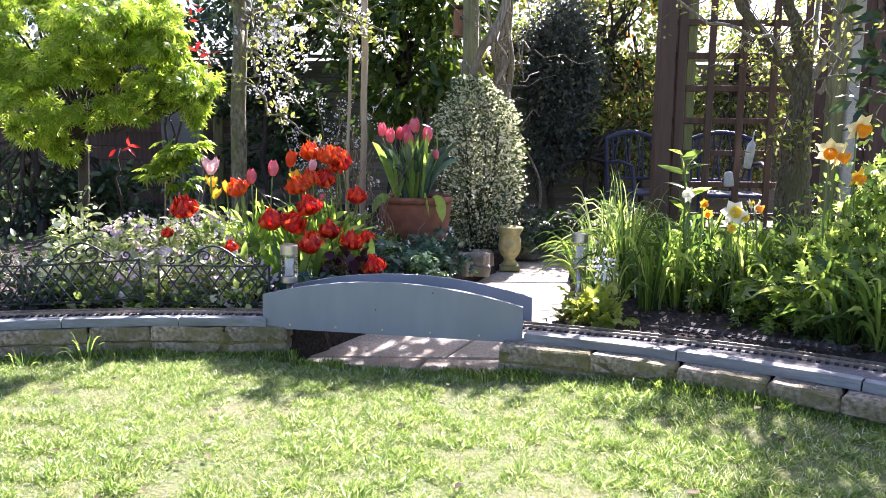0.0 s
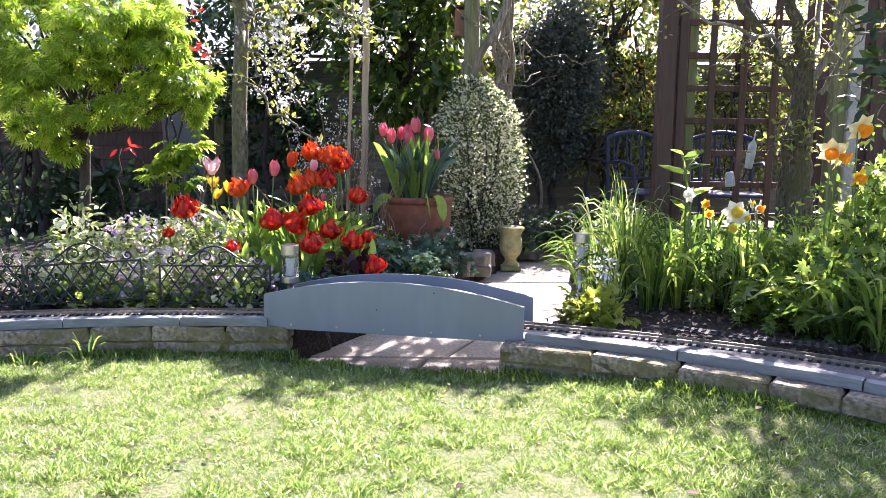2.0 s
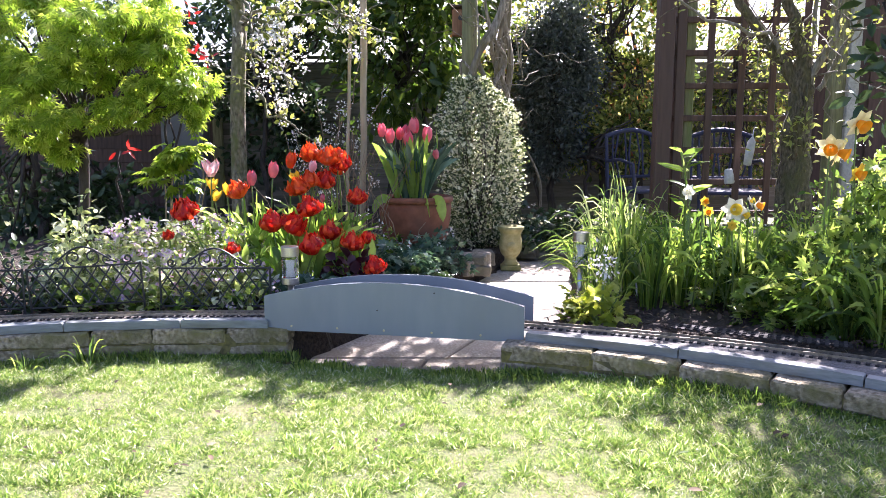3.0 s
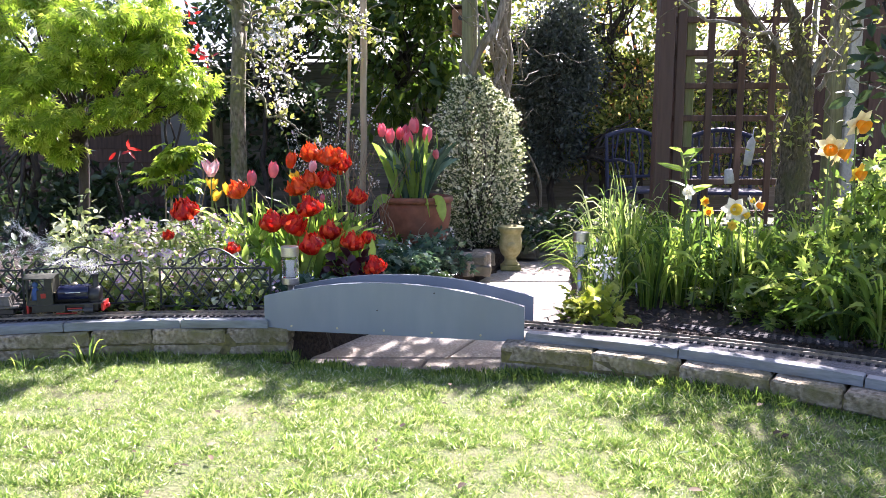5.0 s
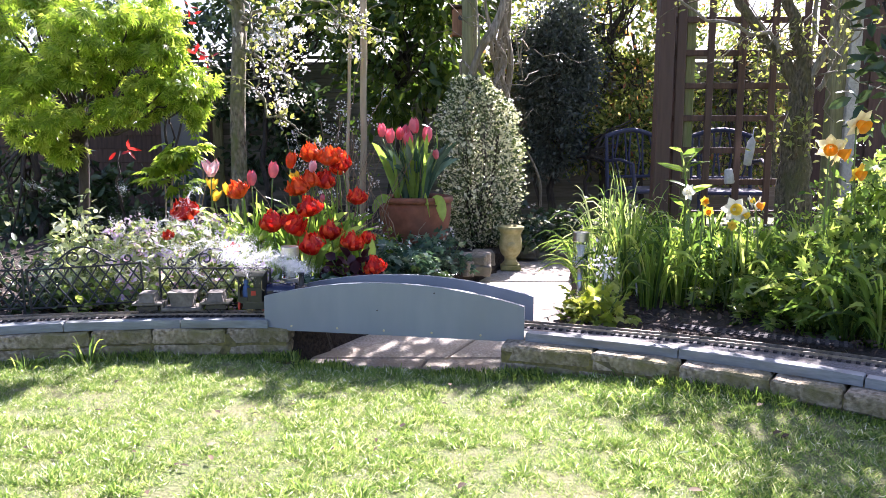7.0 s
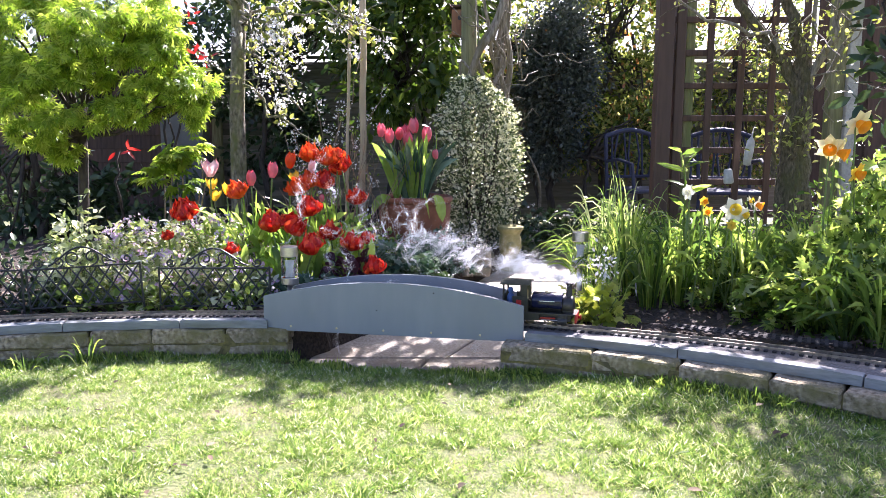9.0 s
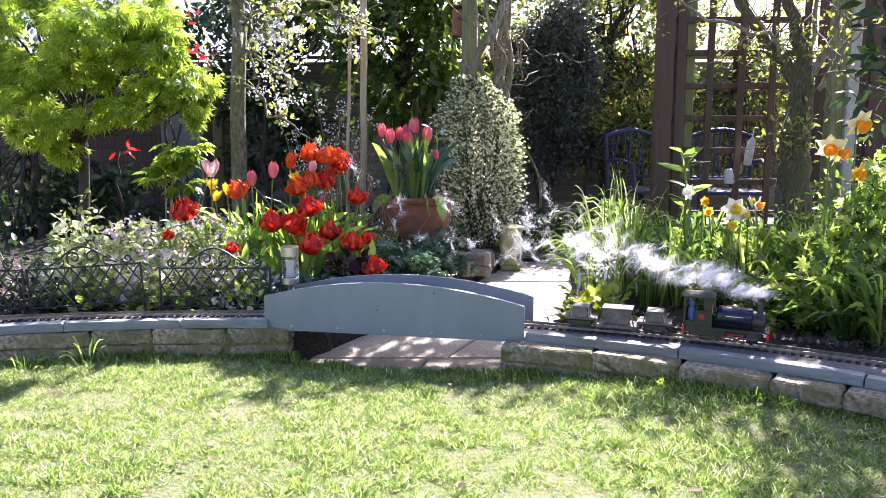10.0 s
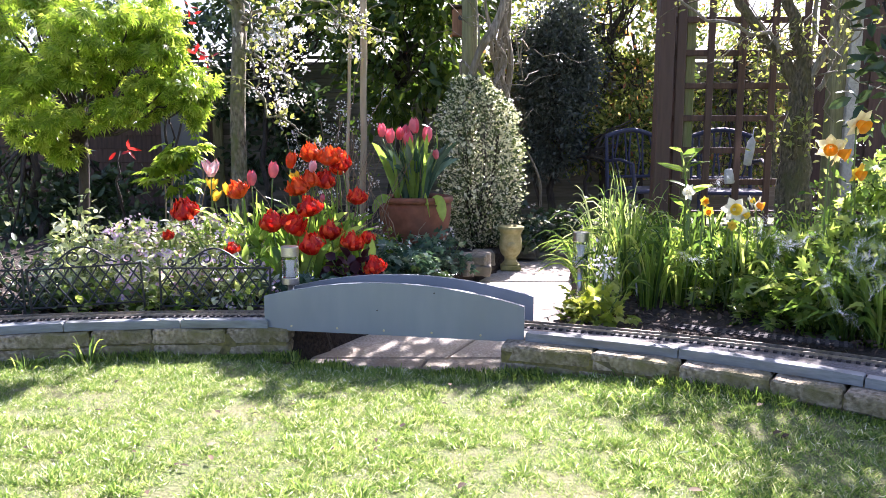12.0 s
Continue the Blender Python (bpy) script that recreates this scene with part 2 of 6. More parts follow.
M["rosebark"] = surface("mossy_rose_bark", (0.03, 0.024, 0.016), (0.21, 0.17, 0.11), 46, 0.95, bump=1.0, stretch=(2, 2, 0.8), stain=(0.09, 0.085, 0.035), stain_scale=11, height=0.02)
M["twig"] = surface("dry_twig", (0.16, 0.11, 0.07), (0.34, 0.26, 0.17), 40, 0.8, bump=0.4)
M["chips"] = leafy("bark_chips", [(0, (0.03, 0.02, 0.014)), (0.8, (0.11, 0.075, 0.05)), (1, (0.26, 0.2, 0.14))], 0.0, 0.9, (1, 1, 1), 0.2)


# ---------- geometry helpers ----------
class Geo:
    """Collects vertices and faces of one mesh."""

    def __init__(self):
        self.v, self.f = [], []

    def add(self, verts, faces):
        k = len(self.v)
        self.v += [tuple(p) for p in verts]
        self.f += [tuple(i + k for i in q) for q in faces]
        return self

    def box(self, c, size, bev=0.0, m=None, taper=1.0):
        h = [s / 2 for s in size]
        bev = min(bev, min(h) * 0.9)
        m = m or Matrix()
        vs, idx = [], {}
        for sg in product((-1, 1), repeat=3):
            for a in range(3):
                p = [sg[i] * (h[i] - (0 if (i == a or bev == 0) else bev)) for i in range(3)]
                k = taper if sg[2] < 0 else 1.0
                idx[sg, a] = len(vs)
                vs.append(m @ (Vector((p[0] * k, p[1] * k, p[2])) + Vector(c)))
        fs = []
        for a in range(3):
            b, d = (a + 1) % 3, (a + 2) % 3
            for s in (-1, 1):
                q = []
                for sb, sd in ((-1, -1), (1, -1), (1, 1), (-1, 1)):
                    sg = [0, 0, 0]
                    sg[a], sg[b], sg[d] = s, sb, sd
                    q.append(idx[tuple(sg), a])
                fs.append(q if s > 0 else q[::-1])
        if bev:
            for a in range(3):
                b, d = (a + 1) % 3, (a + 2) % 3
                for sb, sd in product((-1, 1), repeat=2):
                    e = []
                    for sa in (-1, 1):
                        sg = [0, 0, 0]
                        sg[a], sg[b], sg[d] = sa, sb, sd
                        e.append(tuple(sg))
                    q = [idx[e[0], b], idx[e[1], b], idx[e[1], d], idx[e[0], d]]
                    fs.append(q if sb * sd < 0 else q[::-1])
            for sg in product((-1, 1), repeat=3):
                q = [idx[sg, 0], idx[sg, 1], idx[sg, 2]]
                fs.append(q if sg[0] * sg[1] * sg[2] > 0 else q[::-1])
        return self.add(vs, fs)

    def tube(self, pts, radii, seg=8, cap=True):
        pts = [Vector(p) for p in pts]
        if not isinstance(radii, (list, tuple)):
            radii = [radii] * len(pts)
        vs, fs = [], []
        side = None
        for i, p in enumerate(pts):
            d = (pts[min(i + 1, len(pts) - 1)] - pts[max(i - 1, 0)]).normalized()
            if side is None:
                side = d.orthogonal().normalized()
            side = (side - d * side.dot(d)).normalized()
            other = d.cross(side)
            for k in range(seg):
                a = 2 * math.pi * k / seg
                vs.append(p + (side * math.cos(a) + other * math.sin(a)) * radii[i])
        for i in range(len(pts) - 1):
            for k in range(seg):
                k2 = (k + 1) % seg
                fs.append((i * seg + k, i * seg + k2, (i + 1) * seg + k2, (i + 1) * seg + k))
        if cap:
            fs.append(tuple(range(seg))[::-1])
            fs.append(tuple((len(pts) - 1) * seg + k for k in range(seg)))
        return self.add(vs, fs)

    def lathe(self, profile, seg=24, m=None, close=True):
        """Turned form from (radius, height) rows."""
        m = m or Matrix()
        vs = [m @ Vector((r * math.cos(2 * math.pi * k / seg), r * math.sin(2 * math.pi * k / seg), z)) for r, z in profile for k in range(seg)]
        fs = [(i * seg + k, i * seg + (k + 1) % seg, (i + 1) * seg + (k + 1) % seg, (i + 1) * seg + k) for i in range(len(profile) - 1) for k in range(seg)]
        if close:
            fs.append(tuple(range(seg))[::-1])
            fs.append(tuple((len(profile) - 1) * seg + k for k in range(seg)))
        return self.add(vs, fs)

    def slab(self, outline, z0, z1, bev=0.0):
        """Upright prism over a plan outline, with a small chamfer at its top edge."""
        n = len(outline)
        cx, cy = sum(p[0] for p in outline) / n, sum(p[1] for p in outline) / n

        def inset(p):
            d = math.hypot(p[0] - cx, p[1] - cy) or 1
            return (p[0] - (p[0] - cx) / d * bev * 1.4, p[1] - (p[1] - cy) / d * bev * 1.4)
        vs = [(*p, z0) for p in outline] + [(*p, z1 - bev) for p in outline] + [(*inset(p), z1) for p in outline]
        fs = [tuple(range(n))[::-1], tuple(range(2 * n, 3 * n))]
        for r in range(2):
            fs += [(r * n + i, r * n + (i + 1) % n, (r + 1) * n + (i + 1) % n, (r + 1) * n + i) for i in range(n)]
        return self.add(vs, fs)

    def mesh(self, name, mat, smooth=False):
        me = bpy.data.meshes.new(name)
        me.from_pydata(self.v, [], self.f)
        me.materials.append(mat)
        if smooth:
            me.polygons.foreach_set("use_smooth", [True] * len(me.polygons))
        me.update()
        return me


def part(name, geo, mat, parent=None, label="", smooth=False, m=None):
    me = geo.mesh(name, M[mat] if isinstance(mat, str) else mat, smooth) if isinstance(geo, Geo) else geo
    ob = new(name, me)
    if parent:
        ob.parent = parent
    if m is not None:
        ob.matrix_basis = m
    if label:
        tagged(ob, label)
    return ob


def thing(name, m, label, category, group="", kind=""):
    ob = new(name)
    ob.empty_display_size = 0.05
    ob.matrix_basis = m if isinstance(m, Matrix) else pose(*m)
    return tagged(ob, label, category, group, kind)


# leaf forms: axis along x, width along y, in units of the leaf's length
def oval(w, fold=0.12, droop=0.12):
    v = [(0, 0, 0), (0.3, w * 0.42, fold * w), (0.3, 0, 0), (0.3, -w * 0.42, fold * w), (0.65, w * 0.4, fold * w - droop * 0.4),
         (0.65, 0, -droop * 0.4), (0.65, -w * 0.4, fold * w - droop * 0.4), (1, 0, -droop)]
    f = [(0, 2, 1), (0, 3, 2), (1, 2, 5, 4), (2, 3, 6, 5), (4, 5, 7), (5, 6, 7)]
    return np.array(v), f


def dart(w):
    return np.array([(0, 0, 0), (0.45, w / 2, 0.05), (1, 0, -0.05), (0.45, -w / 2, 0.05)]), [(0, 3, 2, 1)]


def palm(lobes, spread, w):
    v, f = [(0, 0, 0)], []
    for i in range(lobes):
        a = radians(spread) * (i / (lobes - 1) * 2 - 1)
        ln = 1 - 0.35 * abs(i / (lobes - 1) * 2 - 1)
        d, s = np.array((math.cos(a), math.sin(a))), np.array((-math.sin(a), math.cos(a)))
        k = len(v)
        for al, la, z in ((0.5, w / 2, 0.03), (1.0, 0, -0.18), (0.5, -w / 2, 0.03)):
            q = d * al * ln + s * la
            v.append((q[0], q[1], z))
        f.append((0, k + 2, k + 1, k))
    return np.array(v), f


def unit(a):
    return a / (np.linalg.norm(a, axis=1, keepdims=True) + 1e-9)


def leaves(name, pts, axes, sizes, form, mat, flat=0.5):
    """One mesh of many leaves; axes are their directions, flat pulls their faces upward."""
    tv, tf = form
    pts, axes, sizes = np.asarray(pts, float), unit(np.asarray(axes, float)), np.asarray(sizes, float)
    n, k = len(pts), len(tv)
    up = rng.normal(size=(n, 3)) * (1 - flat) + np.array((0, 0, 1)) * flat * 1.5
    side = unit(np.cross(up, axes))
    nor = np.cross(axes, side)
    v = pts[:, None] + sizes[:, None, None] * (tv[None, :, 0:1] * axes[:, None] + tv[None, :, 1:2] * side[:, None] + tv[None, :, 2:3] * nor[:, None])
    me = bpy.data.meshes.new(name)
    lens = np.array([len(q) for q in tf])
    loops = (np.concatenate([np.array(q) for q in tf])[None] + (np.arange(n) * k)[:, None]).ravel()
    me.vertices.add(n * k)
    me.vertices.foreach_set("co", v.ravel())
    me.loops.add(len(loops))
    me.loops.foreach_set("vertex_index", loops.astype(np.int32))
    tot = np.tile(lens, n)
    me.polygons.add(len(tot))
    me.polygons.foreach_set("loop_start", np.concatenate([[0], np.cumsum(tot)[:-1]]).astype(np.int32))
    me.polygons.foreach_set("loop_total", tot.astype(np.int32))
    me.update(calc_edges=True)
    me.materials.append(M[mat])
    return me


def ribbons(name, roots, heads, tips, width, mat, seg=6, curl=0.0, fold=0.25):
    """Strap leaves: each springs from a root, leans over towards its tip, V-folded along the middle."""
    roots, heads, tips = (np.asarray(a, float) for a in (roots, heads, tips))
    n = len(roots)
    width = np.broadcast_to(np.asarray(width, float), (n,))
    t = np.linspace(0, 1, seg + 1)[None, :, None]
    c = (1 - t) ** 2 * roots[:, None] + 2 * t * (1 - t) * heads[:, None] + t * t * tips[:, None]
    d = unit((np.gradient(c, axis=1)).reshape(-1, 3)).reshape(c.shape)
    az = rng.uniform(0, 2 * np.pi, n)
    ref = np.stack([np.cos(az), np.sin(az), np.zeros(n)], 1)[:, None] + np.zeros_like(c)
    side = unit(np.cross(d, ref).reshape(-1, 3)).reshape(c.shape)
    nor = np.cross(d, side)
    prof = (np.minimum(1, 0.55 + t * 1.5) * np.sqrt(np.clip(1 - t ** 3, 0.0004, 1))) * width[:, None, None] / 2
    v = np.stack([c + side * prof + nor * prof * fold, c, c - side * prof + nor * prof * fold], 2)
    g = []
    for i in range(seg):
        a, b = i * 3, i * 3 + 3
        g += [(a, a + 1, b + 1, b), (a + 1, a + 2, b + 2, b + 1)]
    k = (seg + 1) * 3
    faces = (np.array(g)[None] + (np.arange(n) * k)[:, None, None]).reshape(-1, 4)
    me = bpy.data.meshes.new(name)
    me.vertices.add(n * k)
    me.vertices.foreach_set("co", v.ravel())
    me.loops.add(faces.size)
    me.loops.foreach_set("vertex_index", faces.ravel().astype(np.int32))
    me.polygons.add(len(faces))
    me.polygons.foreach_set("loop_start", (np.arange(len(faces)) * 4).astype(np.int32))
    me.polygons.foreach_set("loop_total", np.full(len(faces), 4, np.int32))
    me.polygons.foreach_set("use_smooth", np.full(len(faces), True))
    me.update(calc_edges=True)
    me.materials.append(M[mat])
    return me


def cloud(n, c, r, clumps=30, spread=0.25, shell=0.6):
    """Leaf points and outward directions in uneven clumps through an ellipsoid."""
    c, r = np.array(c), np.array(r)
    q = unit(rng.normal(size=(clumps, 3))) * (rng.uniform(0, 1, (clumps, 1)) ** (1 / 3) * (1 - shell) + shell) * rng.uniform(0.75, 1.08, (clumps, 1))
    w = rng.uniform(0.4, 1.6, clumps)
    k = rng.choice(clumps, n, p=w / w.sum())
    p = q[k] + rng.normal(size=(n, 3)) * spread * rng.uniform(0.5, 1.3, (clumps, 1))[k]
    return c + p * r, unit(unit(p) + rng.normal(size=(n, 3)) * 0.8 + np.array((0, 0, -0.2)))


# ---------- ground, walls, path ----------
def y_front(x, r=3.419):
    """Front edge of the raised track base."""
    return -0.51 + math.sqrt(r * r - (x + 0.832) ** 2)


def y_track(x, r=4.137):
    """Centre line of the railway."""
    return -1.12 + math.sqrt(r * r - (x + 0.875) ** 2)


def between(v, table):
    return float(np.interp(v, [a for a, _ in table], [b for _, b in table]))


PATH_L = [(2.5, -0.6), (3.0, -0.56), (3.6, -0.14), (4.3, 0.22), (4.8, 0.42), (5.3, 0.5), (7.5, 0.55)]
PATH_R = [(2.4, 0.2), (2.9, 0.36), (3.4, 0.6), (4.7, 0.8), (5.2, 1.6), (5.6, 4.0), (7.5, 4.0)]
RISE = [(2.7, -0.055), (3.02, -0.045), (3.36, -0.012), (4.0, 0.03), (4.6, 0.045), (7.5, 0.045)]
TOP = 0.14


def lawn_z(x, y):
    """The lawn banks up a little towards the east wall and is slightly uneven."""
    u = min(1, max(0, (x - 0.1) / 0.7))
    d = min(1, max(0, 1 - (y_front(max(-4.0, min(2.1, x)), 3.335) - y) / 0.7)) if y < 3.1 else 1
    return 0.042 * u * u * (3 - 2 * u) * d * d + 0.006 * noise.noise((x * 3, y * 3, 5))


def build_ground():
    g = Geo()
    gx = [-300, -60, -12, -3.4, -3.32] + [-3.24 + 0.08 * i for i in range(68)] + [2.2, 2.28, 12, 60, 300]
    gy = [-300, -60, -6, 0] + [0.8 + 0.08 * i for i in range(29)] + [8.6, 60, 300]
    gy[-3:-3] = [3.1, 3.2, 8.4]

    def level(x, y):
        if not (-3.3 < x < 2.14 and 0.7 < y < 8.5):
            return 0
        edge = y_front(x) + (-0.09 if -0.62 < x < 0.24 else 0.1)
        return lawn_z(x, y) if y < edge or y > 8.3 else -0.14
    g.add([(x, y, level(x, y)) for y in gy for x in gx], [(j * len(gx) + i, j * len(gx) + i + 1, (j + 1) * len(gx) + i + 1, (j + 1) * len(gx) + i) for j in range(len(gy) - 1) for i in range(len(gx) - 1)])
    tagged(part("ground", g, "lawn"), "worn lawn soil with thin dry patches", "lawn", kind="structure")
    xs, ys = np.arange(-5.5, 4.6, 0.05), np.arange(1.4, 8.3, 0.05)
    for name, side in (("bed_soil_west", -1), ("bed_soil_east", 1)):
        g, idx = Geo(), {}

        def inside(x, y):
            if x < -3.3 or (x > 2.15 and y < 4.2):
                return False
            if y < (y_front(max(-4.0, min(2.15, x))) + 0.06 if y < 3.2 else 0):
                return False
            return x < between(y, PATH_L) if side < 0 else x > between(y, PATH_R)
        mask = {(i, j): inside(x, y) for i, x in enumerate(xs) for j, y in enumerate(ys)}
        for i in range(len(xs) - 1):
            for j in range(len(ys) - 1):
                q = [(i, j), (i + 1, j), (i + 1, j + 1), (i, j + 1)]
                if not any(mask[k] for k in q):
                    continue
                for k in q:
                    if k not in idx:
                        idx[k] = len(g.v)
                        x, y = xs[k[0]], ys[k[1]]
                        z = 0.115 + 0.03 * noise.noise((x * 4, y * 4, 0)) + 0.012 * noise.noise((x * 17, y * 17, 3)) + 0.02 * max(0, y - 3.2)
                        on_track = y < y_track(max(-4.0, min(2.9, x))) + 0.12
                        g.v.append((x, y, (min(z, 0.095) if on_track else z) if mask[k] else -0.1))
                g.f.append(tuple(idx[k] for k in q))
        tagged(part(name, g, "soil"), "dark crumbly soil of the raised flower bed", "soil", kind="structure")
    # loose bark and crumbs on the soil
    n = 9000
    x, y = rng.uniform(-3, 2, n), rng.uniform(2.3, 4.2, n)
    ok = [(y[i] > y_track(x[i]) + 0.06) and (x[i] < between(y[i], PATH_L) - 0.05 or x[i] > between(y[i], PATH_R) + 0.05) for i in range(n)]
    p = np.stack([x, y, 0.125 + rng.uniform(0, 0.02, n)], 1)[ok]
    a = rng.normal(size=p.shape) * (1, 1, 0.5)
    tagged(part("bark_chips", leaves("bark_chips", p, a, rng.uniform(0.01, 0.035, len(p)), dart(0.5), "chips"), "chips"), "brown bark chips and dry leaves on soil", "mulch", kind="stuff")


def build_grass():
    def blades(n, x, y, ln, lean, w):
        th = rng.uniform(0, 2 * np.pi, n)
        root = np.stack([x, y, [lawn_z(p, q) for p, q in zip(x, y)]], 1)
        out = np.stack([np.cos(th), np.sin(th), np.zeros(n)], 1) * (ln * lean)[:, None]
        up = np.array((0, 0, 1.0))
        return root, root + out * 0.25 + up * (ln * 0.65)[:, None], root + out + up * (ln * np.sqrt(np.clip(1 - lean ** 2, 0.04, 1)))[:, None], w
    n = 430000
    x, y = rng.uniform(-2.1, 2.1, n), 1.25 + 1.8 * rng.uniform(0, 1, n) ** 0.95
    lim = np.array([y_front(max(-4, min(2.1, a)), 3.335 if a > 0.2 else 3.405) for a in x])
    lim = np.where((x > -0.6) & (x < 0.22), lim - 0.12, lim)
    patch = np.array([noise.noise((a * 2.3, b * 2.3, 1)) + 0.5 * noise.noise((a * 7, b * 7, 2)) for a, b in zip(x, y)])
    ok = (y < lim) & (rng.uniform(-0.9, 0.05, n) < patch + 0.22) & (np.abs(x) < y * 0.6 + 0.12)
    x, y, patch = x[ok], y[ok], patch[ok]
    n = len(x)
    tuft = np.array([noise.noise((a * 13, b * 13, 9)) + 0.6 * noise.noise((a * 31, b * 31, 4)) for a, b in zip(x, y)])
    ln = rng.uniform(0.009, 0.024, n) * (1 + 0.5 * np.clip(patch, -0.5, 0.8)) * np.clip(1 + 1.1 * tuft, 0.4, 1.8)
    th = rng.uniform(0, 2 * np.pi, n) + 1.5 * tuft
    lean = rng.uniform(0.3, 2.6, n)
    ax = np.stack([np.cos(th) * lean, np.sin(th) * lean, np.ones(n)], 1)
    p = np.stack([x, y, [lawn_z(u, v) for u, v in zip(x, y)]], 1)
    blade = (np.array([(0, 0.045, 0), (0, -0.045, 0), (0.55, -0.045, 0.1), (0.55, 0.045, 0.1), (1, 0, -0.08)]), [(0, 1, 2, 3), (3, 2, 4)])
    me = leaves("lawn_grass", p, ax, ln, blade, "grass", 0.2)
    tagged(part("lawn_grass", me, "grass"), "short sunlit lawn grass with thin dry patches", "grass", kind="stuff")
    # longer untrimmed grass at the foot of the wall
    n = 7400
    x = np.concatenate([rng.uniform(-1.95, -0.2, 3000), rng.uniform(-0.2, 1.6, 4400)])
    y = np.array([y_front(a, 3.335 if a > 0.2 else 3.405) for a in x]) - np.abs(rng.normal(0, 0.035, n)) - np.where((x > -0.55) & (x < 0.2), 0.12, 0.005)
    me = ribbons("edge_grass", *blades(n, x, y, rng.uniform(0.018, 0.036, n) * (0.6 + 0.6 * (np.sin(x * 9) > 0)), rng.uniform(0.1, 0.8, n), rng.uniform(0.002, 0.0045, n)), "strap", seg=3)
    tagged(part("edge_grass", me, "strap"), "longer untrimmed grass along the stone wall", "grass", kind="stuff")


def build_litter():
    n = 60
    x, y = rng.uniform(-1.2, 1.1, n), rng.uniform(1.5, 2.6, n)
    p = np.stack([x, y, [lawn_z(i, j) + 0.016 for i, j in zip(x, y)]], 1)
    me = leaves("fallen_leaf", p, rng.normal(size=p.shape) * (1, 1, 0.15), rng.uniform(0.015, 0.04, n), oval(0.5), "chips", 0.9)
    tagged(part("fallen_leaves", me, "chips"), "dry brown leaves scattered on the lawn", "leaf litter", kind="stuff")


def arc_piece(r0, r1, x0, x1, z0, z1, cx=-0.832, cy=-0.51, n=6, bev=0.0):
    """Curved block between two radii."""
    a0, a1 = math.asin((x0 - cx) / r0), math.asin((x1 - cx) / r0)
    ang = [a0 + (a1 - a0) * i / n for i in range(n + 1)]
    out = [(cx + r0 * math.sin(a), cy + r0 * math.cos(a)) for a in ang] + [(cx + r1 * math.sin(a), cy + r1 * math.cos(a)) for a in ang[::-1]]
    return Geo().slab(out, z0, z1, bev)


def build_path():
    path = thing("path", (0, 0, 0), "pale stone paving path under the bridge into the garden", "path", kind="structure")
    rows = [(2.72, 3.02), (3.02, 3.36), (3.36, 3.78), (3.78, 4.25), (4.25, 4.85), (4.85, 5.5), (5.5, 6.2), (6.2, 7.0)]
    for k, (a, b) in enumerate(rows):
        la, lb, ra, rb = between(a, PATH_L), between(b, PATH_L), between(a, PATH_R), between(b, PATH_R)
        cols = 2 if k < 3 else (1 if k < 5 else 4)
        for c in range(cols):
            u, w, g = c / cols + (0.08 if k % 2 and 0 < c else 0), (c + 1) / cols + (0.08 if k % 2 and c + 1 < cols else 0), 0.006
            q = [(la + (ra - la) * u + g, a + g), (la + (ra - la) * w - g, a + g), (lb + (rb - lb) * w - g, b - g), (lb + (rb - lb) * u + g, b - g)]
            stone = Geo().slab(q, -0.04, rng.uniform(-0.002, 0.002), 0.006)
            stone.v = [(x, y, z + between(y, RISE)) for x, y, z in stone.v]
            part("slab", stone, "slab", path)


def rough_block(size, seed, bev=0.012, cuts=2):
    """A hewn stone: bevelled, with uneven faces."""
    bm = bmesh.new()
    bmesh.ops.create_cube(bm, size=1)
    bmesh.ops.scale(bm, vec=size, verts=bm.verts)
    bmesh.ops.bevel(bm, geom=bm.edges[:], offset=min(bev, min(size) * 0.3), segments=1, affect="EDGES")
    if cuts:
        bmesh.ops.subdivide_edges(bm, edges=[e for e in bm.edges if e.calc_length() > 0.05], cuts=cuts, use_grid_fill=True)
    for v in bm.verts:
        k = Vector((v.co.x * 14 + seed * 7, v.co.y * 14, v.co.z * 14))
        v.co += noise.noise_vector(k) * min(size) * 0.1 + noise.noise_vector(k * 3.1) * min(size) * 0.07
    me = bpy.data.meshes.new("stone")
    bm.to_mesh(me)
    bm.free()
    return me


def build_wall():
    for name, x0, x1, r in (("wall_west", -3.3, -0.6, 3.408), ("wall_east", 0.2, 2.15, 3.338)):
        wall = thing(name, (0, 0, 0), "low curved wall of weathered buff walling stones", "wall", kind="structure")
        back = arc_piece(r + 0.008, r + 0.13, x0 + 0.01, x1 - 0.01, -0.1, 0.085, n=20)
        part("mortar", back, "moss", wall, "mossy recessed mortar")
        for course, (z0, z1) in enumerate(((0.0, 0.046), (0.048, 0.1065))):
            a = math.asin((x0 + 0.832) / r)
            end = math.asin(min(0.99, (x1 + 0.832) / r))
            while a < end - 0.02:
                ln = rng.uniform(0.2, 0.34)
                da = min(ln / r, end - a)
                if end - a - da < 0.03:
                    da = end - a
                m = a + da / 2
                d = 0.14
                rr = r + d / 2 + rng.uniform(-0.006, 0.006)
                me = rough_block((da * r - 0.003, d, z1 - z0), rng.uniform(0, 50), 0.007, 3)
                me.materials.append(M["stone"])
                part("stone", me, "stone", wall, m=pose(-0.832 + rr * math.sin(m), -0.51 + rr * math.cos(m), (z0 + z1) / 2, 0, rng.uniform(-1, 1), -math.degrees(m)))
                a += da


